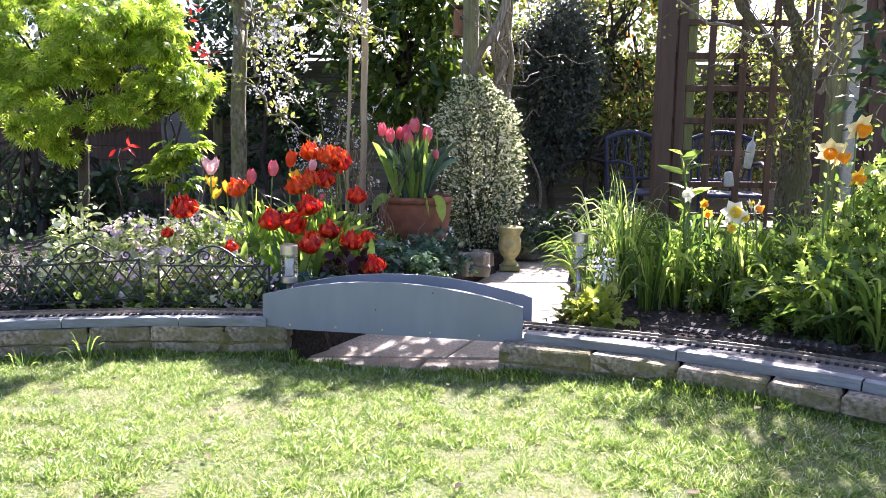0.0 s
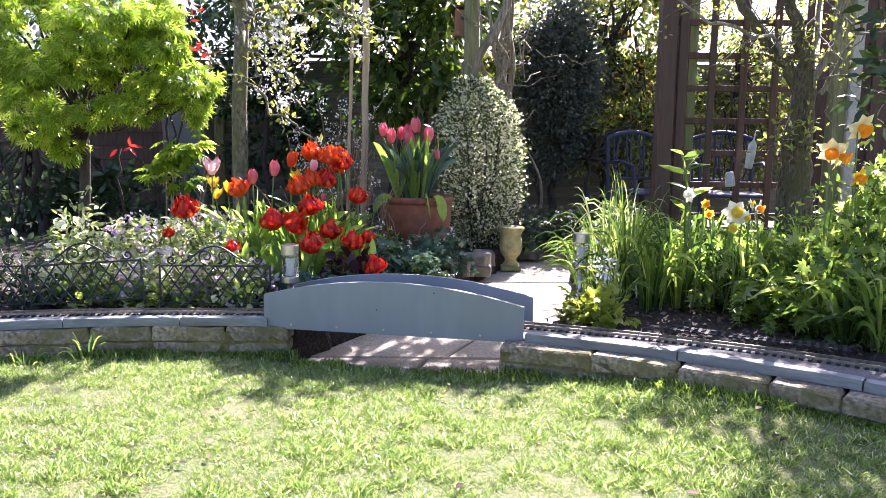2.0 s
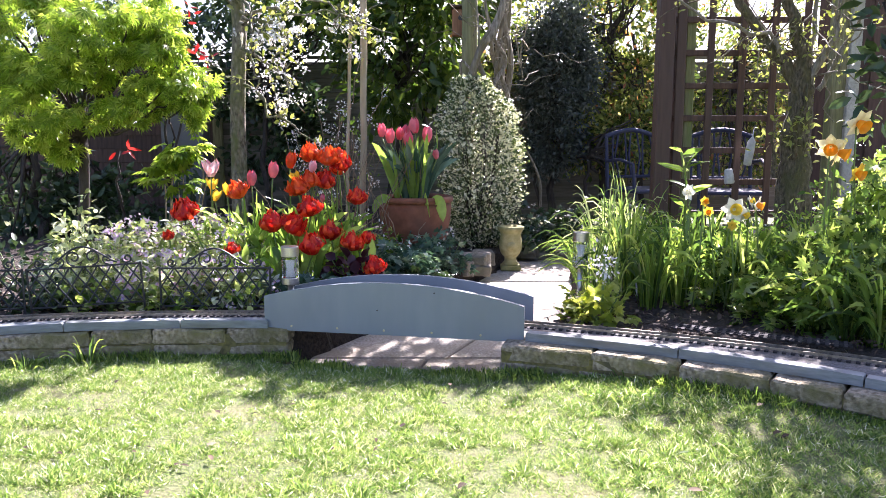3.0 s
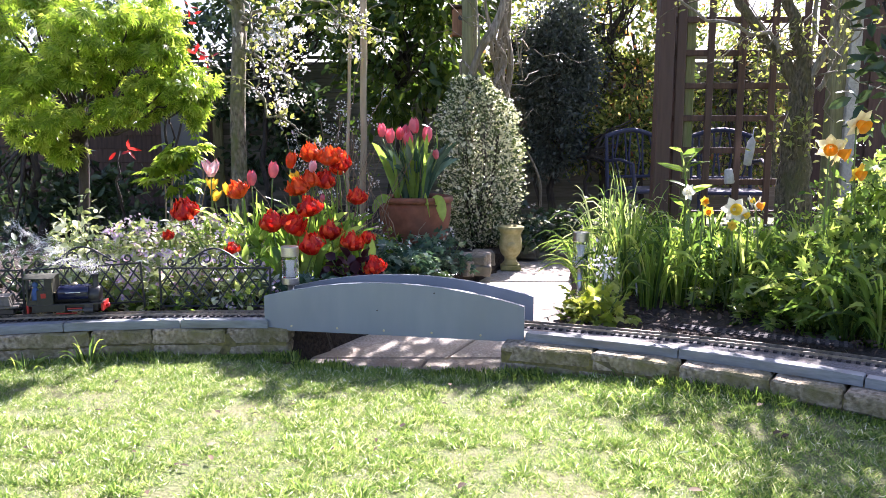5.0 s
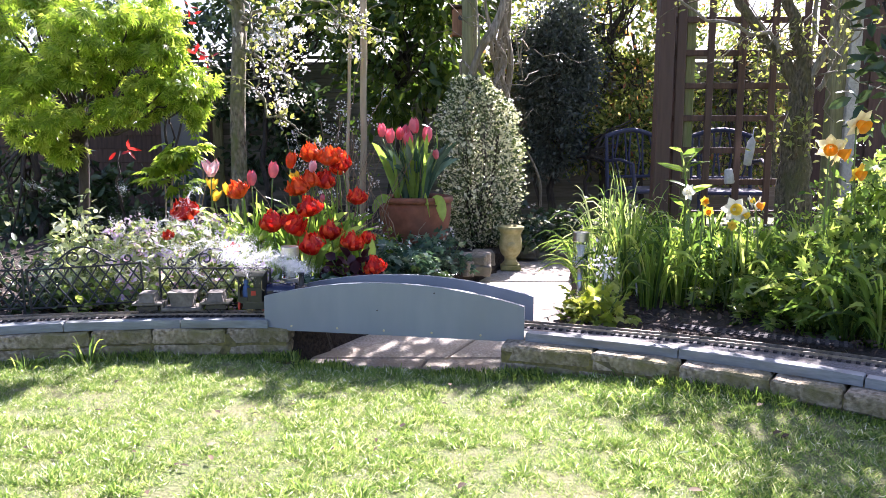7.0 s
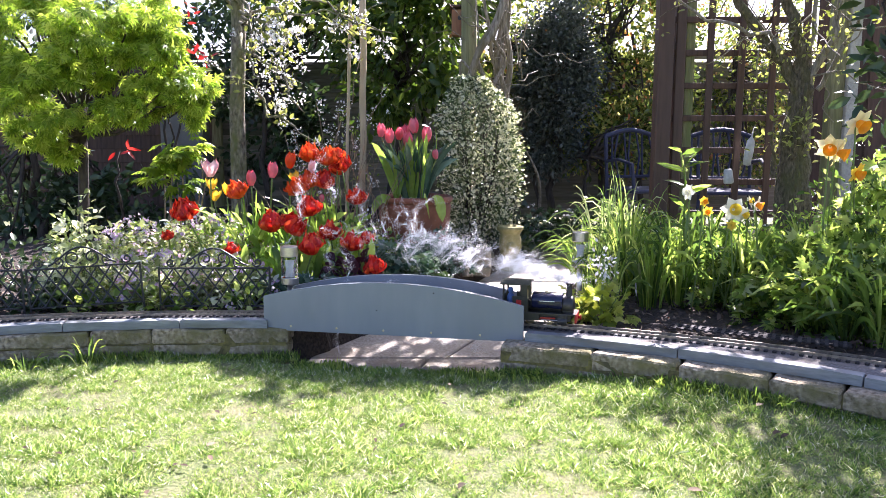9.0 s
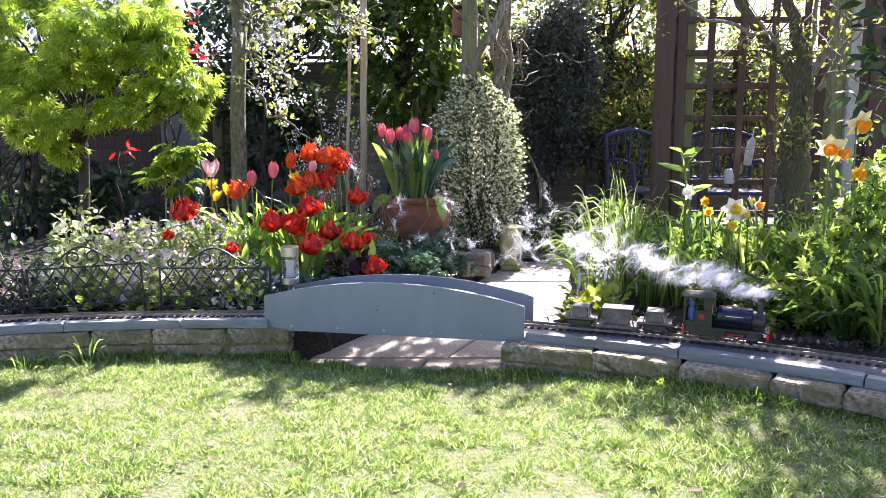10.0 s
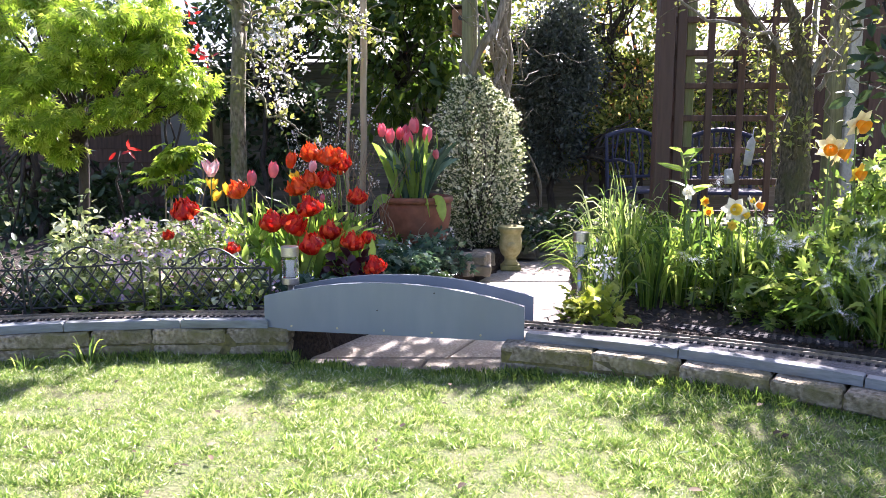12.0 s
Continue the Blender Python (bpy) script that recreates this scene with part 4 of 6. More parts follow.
def build_background():
    # dense evergreen laurel behind the pot
    build_shrub("laurel_bush", "tall glossy green laurel bush against the fence", "shrub", [(((-0.383, 6.2, 0.444), (-0.353, 6.2, 1.248)), 0.035, 0.02), (((-0.204, 6.3, 0.437), (-0.109, 6.3, 1.388)), 0.03, 0.015)],
                [(2600, (-0.302, 6.1, 1.499), (0.5, 0.45, 0.6), 60, 0.16, 0.6), (900, (-0.635, 6.2, 1.853), (0.5, 0.4, 0.4), 40, 0.16, 0.6), (1300, (-0.06, 6.0, 1.862), (0.5, 0.4, 0.42), 40, 0.16, 0.6), (900, (-1.0, 6.7, 2.1), (0.75, 0.35, 0.35), 50, 0.15, 0.4)], "laurel", oval(0.42), 0.105)
    # dark evergreen by the path
    build_shrub("dark_evergreen", "dark grey-green upright evergreen shrub in shade", "shrub", [(((0.923, 6.5, -0.058), (0.948, 6.5, 1.037)), 0.04, 0.02), (((0.801, 6.5, -0.01), (0.736, 6.5, 1.037)), 0.02, 0.01)],
                [(14000, (0.94, 6.5, 1.405), (0.31, 0.3, 0.54), 110, 0.17, 0.45), (3600, (0.906, 6.5, 0.8), (0.27, 0.26, 0.3), 50, 0.18, 0.4)], "dark", dart(0.45), 0.042)
    # sunny mixed hedge beyond
    build_shrub("photinia_hedge", "sunlit mixed hedge with reddish young leaves", "hedge", [(((1.452, 6.9, 0.398), (1.438, 6.9, 1.632)), 0.035, 0.02), (((1.756, 6.9, 0.398), (1.657, 6.9, 1.728)), 0.03, 0.015)],
                [(2600, (1.626, 6.9, 1.195), (0.6, 0.25, 0.45), 110, 0.12, 0.4), (2200, (1.457, 6.9, 1.824), (0.8, 0.3, 0.4), 90, 0.13, 0.4), (700, (1.759, 7.0, 2.316), (0.8, 0.3, 0.3), 50, 0.16, 0.5)], "photinia", oval(0.5), 0.056)
    build_shrub("tall_hedge", "tall leafy green hedge behind the arch posts", "hedge", [(((0.494, 7.0, 0.392), (0.507, 7.0, 1.546)), 0.035, 0.02)],
                [(1100, (0.43, 7.0, 1.741), (0.5, 0.25, 0.5), 60, 0.15, 0.4), (700, (0.989, 7.1, 1.999), (0.6, 0.25, 0.35), 50, 0.15, 0.4), (700, (1.594, 7.1, 2.023), (0.6, 0.25, 0.3), 50, 0.15, 0.4)], "photinia", oval(0.5), 0.07)
    build_shrub("garden_hedge", "sunlit green hedge seen through the trellis", "hedge", [(((2.619, 6.9, 0.398), (2.564, 6.9, 1.391)), 0.03, 0.015)],
                [(2400, (2.619, 6.9, 1.293), (0.8, 0.25, 0.45), 90, 0.14, 0.4), (1100, (2.773, 7.0, 1.886), (0.8, 0.3, 0.35), 60, 0.15, 0.5), (1500, (2.617, 6.8, 0.653), (0.75, 0.2, 0.28), 60, 0.16, 0.4)], "photinia", oval(0.5), 0.05)
    build_shrub("glossy_shrub", "glossy sunlit shrub beside the fence", "shrub", [(((1.214, 6.4, 0.099), (1.199, 6.4, 0.665)), 0.03, 0.01)],
                [(900, (1.349, 6.7, 0.802), (0.4, 0.25, 0.3), 40, 0.16, 0.4), (800, (1.567, 6.6, 0.85), (0.35, 0.2, 0.35), 40, 0.14, 0.4)], "photinia", oval(0.5), 0.06)
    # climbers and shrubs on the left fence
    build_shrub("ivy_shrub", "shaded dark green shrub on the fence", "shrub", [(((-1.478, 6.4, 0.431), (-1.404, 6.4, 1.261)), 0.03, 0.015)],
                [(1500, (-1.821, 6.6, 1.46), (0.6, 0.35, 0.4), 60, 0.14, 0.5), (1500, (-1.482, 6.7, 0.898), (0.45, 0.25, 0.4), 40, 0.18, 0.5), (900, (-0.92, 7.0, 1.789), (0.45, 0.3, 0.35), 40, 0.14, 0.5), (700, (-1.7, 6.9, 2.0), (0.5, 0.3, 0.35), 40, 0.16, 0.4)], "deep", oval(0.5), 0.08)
    # added shrub: its dark leaves stand for plain shade before the fence
    build_shrub("shade_fill_shrub", "dark-leaved shrub added to stand for the shaded corner", "shrub", [(((-2.796, 5.2, 0.162), (-2.743, 5.2, 0.85)), 0.04, 0.02)],
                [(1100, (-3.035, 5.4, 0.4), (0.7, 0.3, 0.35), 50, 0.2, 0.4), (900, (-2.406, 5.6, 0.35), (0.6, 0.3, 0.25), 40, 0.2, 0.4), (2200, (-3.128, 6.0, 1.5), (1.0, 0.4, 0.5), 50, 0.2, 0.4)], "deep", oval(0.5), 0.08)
    # red-leaved shrub showing between maple and apple tree
    P, A = [], []
    t = thing("red_leaved_shrub", (0, 0, 0), "shrub with bright red young leaves above the fence", "shrub")
    g = Geo()
    for a, b in (((-1.744, 4.9, 0.529), (-1.583, 4.9, 1.609)), ((-1.744, 4.9, 0.529), (-1.508, 4.9, 1.354)), ((-1.744, 4.9, 0.529), (-1.612, 4.6, 1.048)), ((-1.855, 4.4, 0.334), (-1.836, 4.4, 0.761))):
        q = wander(a, b, 7, 0.02)
        branch(g, q, 0.01, 0.004, 6)
        k = 10 if b[2] > 1.2 else 5
        P.append(np.array(q[-1]) + rng.normal(0, 0.05 if k > 5 else 0.02, (k, 3)))
        A.append(rng.normal(size=(k, 3)) + (0.4, 0, 0.2))
    part("trunk", g, "darkbark", t, "", True)
    part("crown", leaves("crown", np.concatenate(P), np.concatenate(A), rng.uniform(0.05, 0.09, len(np.concatenate(P))), oval(0.35), "redleaf"), "redleaf", t)


def build_maple():
    t = thing("japanese_maple", (0, 0, 0), "yellow-green Japanese maple with finely cut leaves", "tree")
    g = Geo()
    foot = (-1.733, 3.68, 0.363)
    fork = (-1.687, 3.63, 0.85)
    branch(g, wander((foot[0], foot[1], 0.1), fork, 7, 0.012), 0.03, 0.022)
    lobes = [(-1.749, 3.38, 1.28), (-1.418, 3.28, 1.245), (-1.231, 3.33, 1.134), (-1.573, 3.28, 1.037), (-1.888, 3.38, 1.067), (-1.133, 3.38, 1.043), (-1.464, 3.53, 1.445), (-1.83, 3.58, 1.6), (-1.337, 3.33, 0.969), (-1.808, 3.48, 0.875), (-1.076, 3.38, 0.959), (-1.193, 3.38, 1.28), (-1.763, 3.58, 0.778)]
    rad = [(0.264, 0.246, 0.176), (0.264, 0.264, 0.176), (0.158, 0.176, 0.123), (0.264, 0.229, 0.141), (0.22, 0.22, 0.15), (0.114, 0.132, 0.097), (0.264, 0.264, 0.176), (0.352, 0.264, 0.22), (0.141, 0.158, 0.07), (0.123, 0.141, 0.088), (0.053, 0.07, 0.088), (0.106, 0.132, 0.106), (0.088, 0.088, 0.07)]
    num = [1150, 1200, 720, 900, 760, 450, 950, 900, 340, 300, 200, 360, 160]
    P, A = [], []
    for c, r, n in zip(lobes, rad, num):
        for _ in range(3):
            b = Geo()
            branch(b, wander(fork, Vector(c) + Vector(rng.normal(0, 0.4, 3)) * r[2], 7, 0.02), 0.01, 0.003, 5)
            part("limb", b, "darkbark", t, "", True)
        p, a = cloud(n, c, (r[0] * 1.05, r[1] * 1.05, r[2] * 1.05), 20, 0.13, 0.45)
        P.append(p)
        A.append(a * (1, 1, 0.35) + (0.1, -0.2, -0.7))
    part("trunk", g, "darkbark", t, "", True)
    P, A = np.concatenate(P), np.concatenate(A)
    part("crown", leaves("crown", P, A, rng.uniform(0.03, 0.058, len(P)), palm(7, 95, 0.15), "maple", 0.45), "maple", t)
    # low self-sown seedlings with the same cut leaves
    for c, n, s in (((-1.36, 4.1, 0.776), 46, 0.085), ((-1.483, 4.1, 0.701), 26, 0.07), ((-1.393, 4.0, 0.617), 24, 0.07)):
        k = thing("maple_seedling", (0, 0, 0), "young lime green maple with fan-shaped leaves", "shrub", "maple seedlings")
        g = Geo()
        for _ in range(3):
            branch(g, wander((c[0] + rng.normal(0, 0.03), c[1], 0.12), Vector(c) + Vector(rng.normal(0, 0.04, 3)), 6, 0.008), 0.006, 0.003, 6)
        part("trunk", g, "twig", k, "", True)
        p, a = cloud(n, c, (0.13, 0.1, 0.05), 12, 0.3, 0.5)
        part("crown", leaves("crown", p, a * (1, 1, 0.3) + (0, -0.2, -0.3), rng.uniform(0.8, 1.2, n) * s, palm(7, 80, 0.25), "maple", 0.8), "maple", k)


def build_apple():
    t = thing("apple_tree", (0, 0, 0), "young apple tree with pale leaves and white blossom", "tree")
    g = Geo()
    x, y, _ = (-1.217, 4.6, 0.583)
    trunk = [Vector((x - 0.01, y, 0.1)), Vector((x, y, 0.5)), Vector((x + 0.005, y, 1.0)), Vector((-1.184, 4.6, 1.435)), Vector((-1.189, 4.6, 1.626)), Vector((-1.149, 4.6, 2.243))]
    branch(g, trunk, 0.05, 0.035, 12)
    ends = [((-1.162, 4.55, 1.142), (-0.624, 4.4, 0.755)), ((-1.158, 4.55, 1.429), (-0.761, 4.3, 0.973)), ((-1.163, 4.55, 1.555), (-0.452, 4.4, 1.471)), ((-1.137, 4.55, 1.803), (-0.264, 4.4, 1.41)),
            ((-1.165, 4.55, 1.492), (-0.796, 4.2, 1.267)), ((-1.161, 4.55, 1.586), (-1.381, 4.5, 1.732)), ((-1.166, 4.6, 1.814), (-0.683, 4.3, 1.634)), ((-1.204, 4.6, 1.243), (-1.347, 4.5, 1.075)), ((-1.163, 4.6, 1.876), (-0.455, 4.5, 1.974)),
            ((-1.144, 4.55, 1.617), (-0.958, 4.35, 1.006)), ((-1.141, 4.5, 1.516), (-0.857, 4.3, 1.397)), ((-0.576, 4.4, 1.562), (-0.579, 4.4, 1.379))]
    paths = []
    for a, b in ends:
        q = wander(a, b, 9, 0.03)
        b = Geo()
        branch(b, q, 0.011, 0.003, 6)
        paths.append(q)
        for _ in range(4):
            s = q[rng.integers(3, 9)]
            tw = wander(s, s + Vector(rng.normal(0, 0.09, 3)), 4, 0.01)
            branch(b, tw, 0.004, 0.0018, 5)
            paths.append(tw)
        part("limb", b, "bark", t, "", True)
    part("trunk", g, "bark", t, "", True)
    p = along(paths, 480, 0.03)
    part("crown", leaves("crown", p, rng.normal(size=p.shape) + (0.2, -0.1, 0.2), rng.uniform(0.03, 0.055, len(p)), oval(0.55), "apple", 0.4), "apple", t)
    c = along(paths, 130, 0.035)
    p = np.repeat(c, 14, 0) + rng.normal(0, 0.014, (len(c) * 14, 3))
    part("blossom", leaves("blossom", p, rng.normal(size=p.shape) + (0, -0.4, 0.3), rng.uniform(0.012, 0.022, len(p)), oval(0.8), "blossom", 0.2), "blossom", t, "white apple blossom")
    # second small blossoming shrub between the stakes
    t = thing("blossom_shrub", (0, 0, 0), "slender shrub with small white blossom clusters", "shrub")
    g, paths = Geo(), []
    for b in ((-0.794, 4.9, 1.061), (-0.654, 4.9, 0.991), (-0.732, 4.8, 0.815), (-0.513, 4.9, 0.92), (-0.368, 4.9, 1.165), (-0.922, 4.8, 0.885), (-0.453, 4.8, 0.746), (-0.84, 4.7, 0.68), (-0.506, 4.9, 1.337)):
        q = wander((-0.685 + rng.normal(0, 0.12), 4.85, 0.12), b, 9, 0.02)
        branch(g, q, 0.007, 0.002, 6)
        paths.append(q)
    part("trunk", g, "twig", t, "", True)
    c = along([q[4:] for q in paths], 75, 0.035)
    p = np.repeat(c, 10, 0) + rng.normal(0, 0.013, (len(c) * 10, 3))
    part("blossom", leaves("blossom", p, rng.normal(size=p.shape), rng.uniform(0.01, 0.019, len(p)), oval(0.8), "blossom", 0.2), "blossom", t, "small white blossom")
    p = along(paths, 260, 0.04)
    part("crown", leaves("crown", p, rng.normal(size=p.shape), rng.uniform(0.02, 0.04, len(p)), oval(0.5), "bedleaf", 0.3), "bedleaf", t)


def build_variegated():
    t = thing("variegated_euonymus", (0, 0, 0), "dense cream and green variegated evergreen bush", "shrub")
    x, y, _ = (0.241, 4.9, 0.128)
    prof = [(0.05, 0.1), (0.2, 0.155), (0.32, 0.2), (0.5, 0.232), (0.7, 0.245), (0.85, 0.245), (0.95, 0.24), (1.03, 0.215), (1.1, 0.16), (1.15, 0.12), (1.2, 0.09), (1.24, 0.03)]
    g = Geo()
    for _ in range(14):
        a = rng.uniform(0, 6.28)
        h = rng.uniform(0.5, 0.95)
        branch(g, wander((x, y, 0.05), (x + 0.12 * math.cos(a), y + 0.12 * math.sin(a), h), 6, 0.015), 0.012, 0.003, 5)
    part("trunk", g, "darkbark", t, "", True)
    n = 15000
    z = rng.uniform(0.05, 1.22, n)
    a = rng.uniform(0, 2 * np.pi, n)
    lump = np.array([1 + 0.2 * noise.noise((math.cos(b) * 2.2, math.sin(b) * 2.2, c * 5)) + 0.42 * noise.noise((math.cos(b) * 7, math.sin(b) * 7, c * 19)) for b, c in zip(a, z)])
    r = np.interp(z, [p[0] for p in prof], [p[1] for p in prof]) * lump * (1 - 0.35 * rng.uniform(0, 1, n) ** 2.2)
    lean = np.interp(z, [0.3, 0.75, 1.0, 1.2], [0.0, 0.0, -0.01, -0.07])
    P = np.stack([x + lean + r * np.cos(a), y + r * np.sin(a), z - 0.01], 1)
    A = np.stack([np.cos(a), np.sin(a), rng.uniform(-0.4, 0.9, n)], 1) + rng.normal(0, 0.6, (n, 3))
    part("crown", leaves("crown", P, A, rng.uniform(0.017, 0.031, n), oval(0.62), "varieg", 0.25), "varieg", t)


def build_climbers():
    # old post with twisted wisteria stems behind the bush
    p = (0.177, 5.25, 0.622)
    post = part("arch_post", Geo().tube([(p[0], p[1], 0.05), (p[0], p[1], 1.0), (p[0] + 0.0, p[1], 2.4)], 0.052, 14), "post", None, "", True)
    tagged(post, "round weathered timber arch post", "post", kind="")
    t = thing("climbing_wisteria", (0, 0, 0), "twisted bare grey climber stems round posts", "climber")
    g = Geo()
    stems = [([(0.41, 5.5, 0.05), (0.44, 5.5, 0.8), (0.4, 5.48, 1.3), (0.45, 5.5, 1.7), (0.43, 5.5, 2.35)], 0.036), ([(0.46, 5.52, 0.05), (0.42, 5.46, 0.9), (0.47, 5.46, 1.35), (0.41, 5.46, 1.75), (0.47, 5.5, 2.35)], 0.026),
             ([(0.37, 5.5, 0.05), (0.39, 5.44, 1.0), (0.37, 5.44, 1.4), (0.44, 5.44, 1.8), (0.38, 5.5, 2.35)], 0.022), ([(0.18, 5.13, 1.22), (0.235, 5.1, 1.38), (0.33, 5.1, 1.52), (0.4, 5.1, 1.72), (0.5, 5.1, 2.1)], 0.024),
             ([(0.35, 5.35, 0.142), (0.414, 5.35, 0.811), (0.293, 5.2, 1.184), (0.224, 5.12, 1.377), (0.35, 5.12, 1.608), (0.444, 5.2, 1.939)], 0.02),
             ([(0.299, 5.3, 0.149), (0.319, 5.25, 1.076), (0.423, 5.3, 1.34), (0.32, 5.2, 1.512), (0.24, 5.15, 1.859)], 0.016),
             ([(0.254, 5.2, 0.24), (0.115, 5.15, 1.254), (0.188, 5.12, 1.287), (0.234, 5.12, 1.466), (0.197, 5.15, 1.859)], 0.009),
             ([(0.481, 5.4, 0.496), (0.453, 5.4, 1.082), (0.333, 5.4, 1.425), (0.407, 5.4, 1.686), (0.385, 5.4, 1.981)], 0.018),
             ([(0.708, 5.6, 0.276), (0.691, 5.5, 0.53), (0.576, 5.4, 0.752), (0.476, 5.4, 0.85)], 0.011),
             ([(0.518, 5.3, 1.303), (0.477, 5.3, 1.525), (0.361, 5.25, 1.482), (0.282, 5.2, 1.584)], 0.005),
             ([(0.539, 5.3, 1.228), (0.524, 5.3, 1.414), (0.57, 5.3, 1.634), (0.53, 5.3, 1.816)], 0.005)]
    for pts, r in stems:
        pts = [Vector(q) for q in pts]
        fine = []
        for i in range(len(pts) - 1):
            a, b, c, d = pts[max(i - 1, 0)], pts[i], pts[i + 1], pts[min(i + 2, len(pts) - 1)]
            for k in range(6):
                u = k / 6
                fine.append(0.5 * ((2 * b) + (c - a) * u + (2 * a - 5 * b + 4 * c - d) * u * u + (3 * b - a - 3 * c + d) * u ** 3))
        fine.append(pts[-1])
        part("stem", Geo().tube(fine, [r * (1 - 0.4 * i / len(fine)) for i in range(len(fine))], 8), "vine", t, "", True)
    g = Geo()
    for _ in range(42):
        s = Vector((0.342, 5.25, 1.445)) + Vector((rng.normal(0, 0.14), rng.normal(0, 0.08), rng.normal(0.1, 0.28)))
        branch(g, wander(s, s + Vector(rng.normal(0, 0.16, 3)), 5, 0.025), 0.004, 0.0015, 5)
    tagged(part("twig_tangle", g, "vine", t, "tangle of thin bare twigs", True), kind="stuff")
    # unseen canopy, added so that broken shade falls under the bridge
    pc, ac = cloud(2000, (0.78, 5.2, 2.3), (0.75, 0.5, 0.25), 90, 0.14, 0.2)
    part("crown", leaves("crown", pc, ac, rng.uniform(0.05, 0.095, len(pc)), oval(0.55), "apple", 0.5), "apple", t, "unseen leaves added overhead to dapple the path")
    # gnarled climbing rose against the trellis
    t = thing("climbing_rose", (0, 0, 0), "gnarled climbing rose tree with sparse young leaves", "tree")
    g, paths = Geo(), []
    f = Vector((1.824, 4.0, 0.5))
    f.z = 0.1
    fork = Vector((1.834, 4.0, 1.05))
    knots = [f, Vector((1.827, 4.0, 0.588)), Vector((1.82, 4.0, 0.821)), fork, Vector((1.834, 4.0, 1.22)), Vector((1.795, 4.0, 1.359))]
    wide = [0.09, 0.082, 0.075, 0.06, 0.042, 0.03]
    trunk, girth = [], []
    for i in range(5):
        for k in range(5):
            trunk.append(knots[i].lerp(knots[i + 1], k / 5) + Vector(rng.normal(0, 0.006, 3)))
            girth.append((wide[i] + (wide[i + 1] - wide[i]) * k / 5) * rng.uniform(0.88, 1.14))
    g.tube(trunk, girth, 14)
    for k in range(9):
        s = trunk[rng.integers(1, 14)] + Vector((rng.normal(0, 0.05), -0.05, 0))
        b = Geo()
        branch(b, wander(s, s + Vector((rng.normal(0, 0.03), rng.normal(0, 0.02), rng.uniform(0.12, 0.3))), 5, 0.008), 0.014, 0.006, 6)
        part("side_stem", b, "rosebark", t, "", True)
    for pts, r in (([fork, (1.727, 4.0, 1.22), (1.558, 4.0, 1.414), (1.435, 4.0, 1.579), (1.28, 4.0, 1.849)], 0.034), ([fork, (1.84, 4.0, 1.248), (1.772, 4.0, 1.414), (1.702, 4.0, 1.606), (1.694, 4.0, 1.956)], 0.04),
                   ([fork, (1.89, 3.95, 1.215), (1.94, 3.9, 1.346), (1.952, 3.9, 1.561), (1.898, 3.9, 1.902)], 0.022), ([(1.914, 3.95, 1.076), (1.945, 3.9, 1.21), (1.998, 3.9, 1.319), (2.018, 3.8, 1.439)], 0.014),
                   ([(1.727, 4.0, 1.22), (1.626, 3.95, 1.353), (1.436, 3.9, 1.387), (1.267, 3.9, 1.427), (1.124, 3.9, 1.534)], 0.012), ([(1.859, 4.0, 1.192), (1.872, 4.0, 1.414), (1.88, 4.0, 1.688)], 0.016)):
        q = [Vector(a) for a in pts]
        fine = [q[i].lerp(q[i + 1], k / 4) + Vector(rng.normal(0, 0.008, 3)) for i in range(len(q) - 1) for k in range(4)] + [q[-1]]
        b = Geo()
        branch(b, fine, r, r * 0.5, 9)
        paths.append(fine)
        for _ in range(5):
            s = fine[rng.integers(2, len(fine))]
            w = wander(s, s + Vector(rng.normal(0, 0.2, 3)), 5, 0.02)
            branch(b, w, 0.005, 0.002, 5)
            paths.append(w)
        part("limb", b, "rosebark" if r > 0.03 else "vine", t, "", True)
    part("trunk", g, "rosebark", t, "", True)
    p = np.repeat(along(paths[1:], 150, 0.04), 4, 0)
    p = p + rng.normal(0, 0.015, p.shape)
    part("crown", leaves("crown", p, rng.normal(size=p.shape) + (0, 0, 0.2), rng.uniform(0.016, 0.034, len(p)), oval(0.55), "apple", 0.4), "apple", t)
    # three unseen leaf masses, added higher up to shade lawn and track
    pc, ac = cloud(1000, (1.92, 3.85, 2.2), (0.45, 0.38, 0.22), 40, 0.2, 0.4)
    part("crown", leaves("crown", pc, ac, rng.uniform(0.03, 0.055, len(pc)), oval(0.55), "apple", 0.4), "apple", t)
    pc, ac = cloud(1250, (2.05, 4.06, 2.25), (0.33, 0.27, 0.16), 40, 0.2, 0.2)
    part("crown", leaves("crown", pc, ac, rng.uniform(0.04, 0.065, len(pc)), oval(0.6), "apple", 0.5), "apple", t)
    pc, ac = cloud(380, (1.9, 4.5, 2.3), (0.38, 0.2, 0.14), 30, 0.2, 0.2)
    part("crown", leaves("crown", pc, ac, rng.uniform(0.04, 0.06, len(pc)), oval(0.6), "apple", 0.5), "apple", t)
    c = Vector((1.778, 3.9, 0.864))
    p = np.array(c) + rng.normal(0, 1, (110, 3)) * (0.08, 0.05, 0.07)
    part("young_growth", leaves("young_growth", p, rng.normal(size=p.shape), rng.uniform(0.02, 0.045, len(p)), oval(0.5), "apple", 0.4), "apple", t, "fresh pale shoots on the trunk")["kind"] = "stuff"
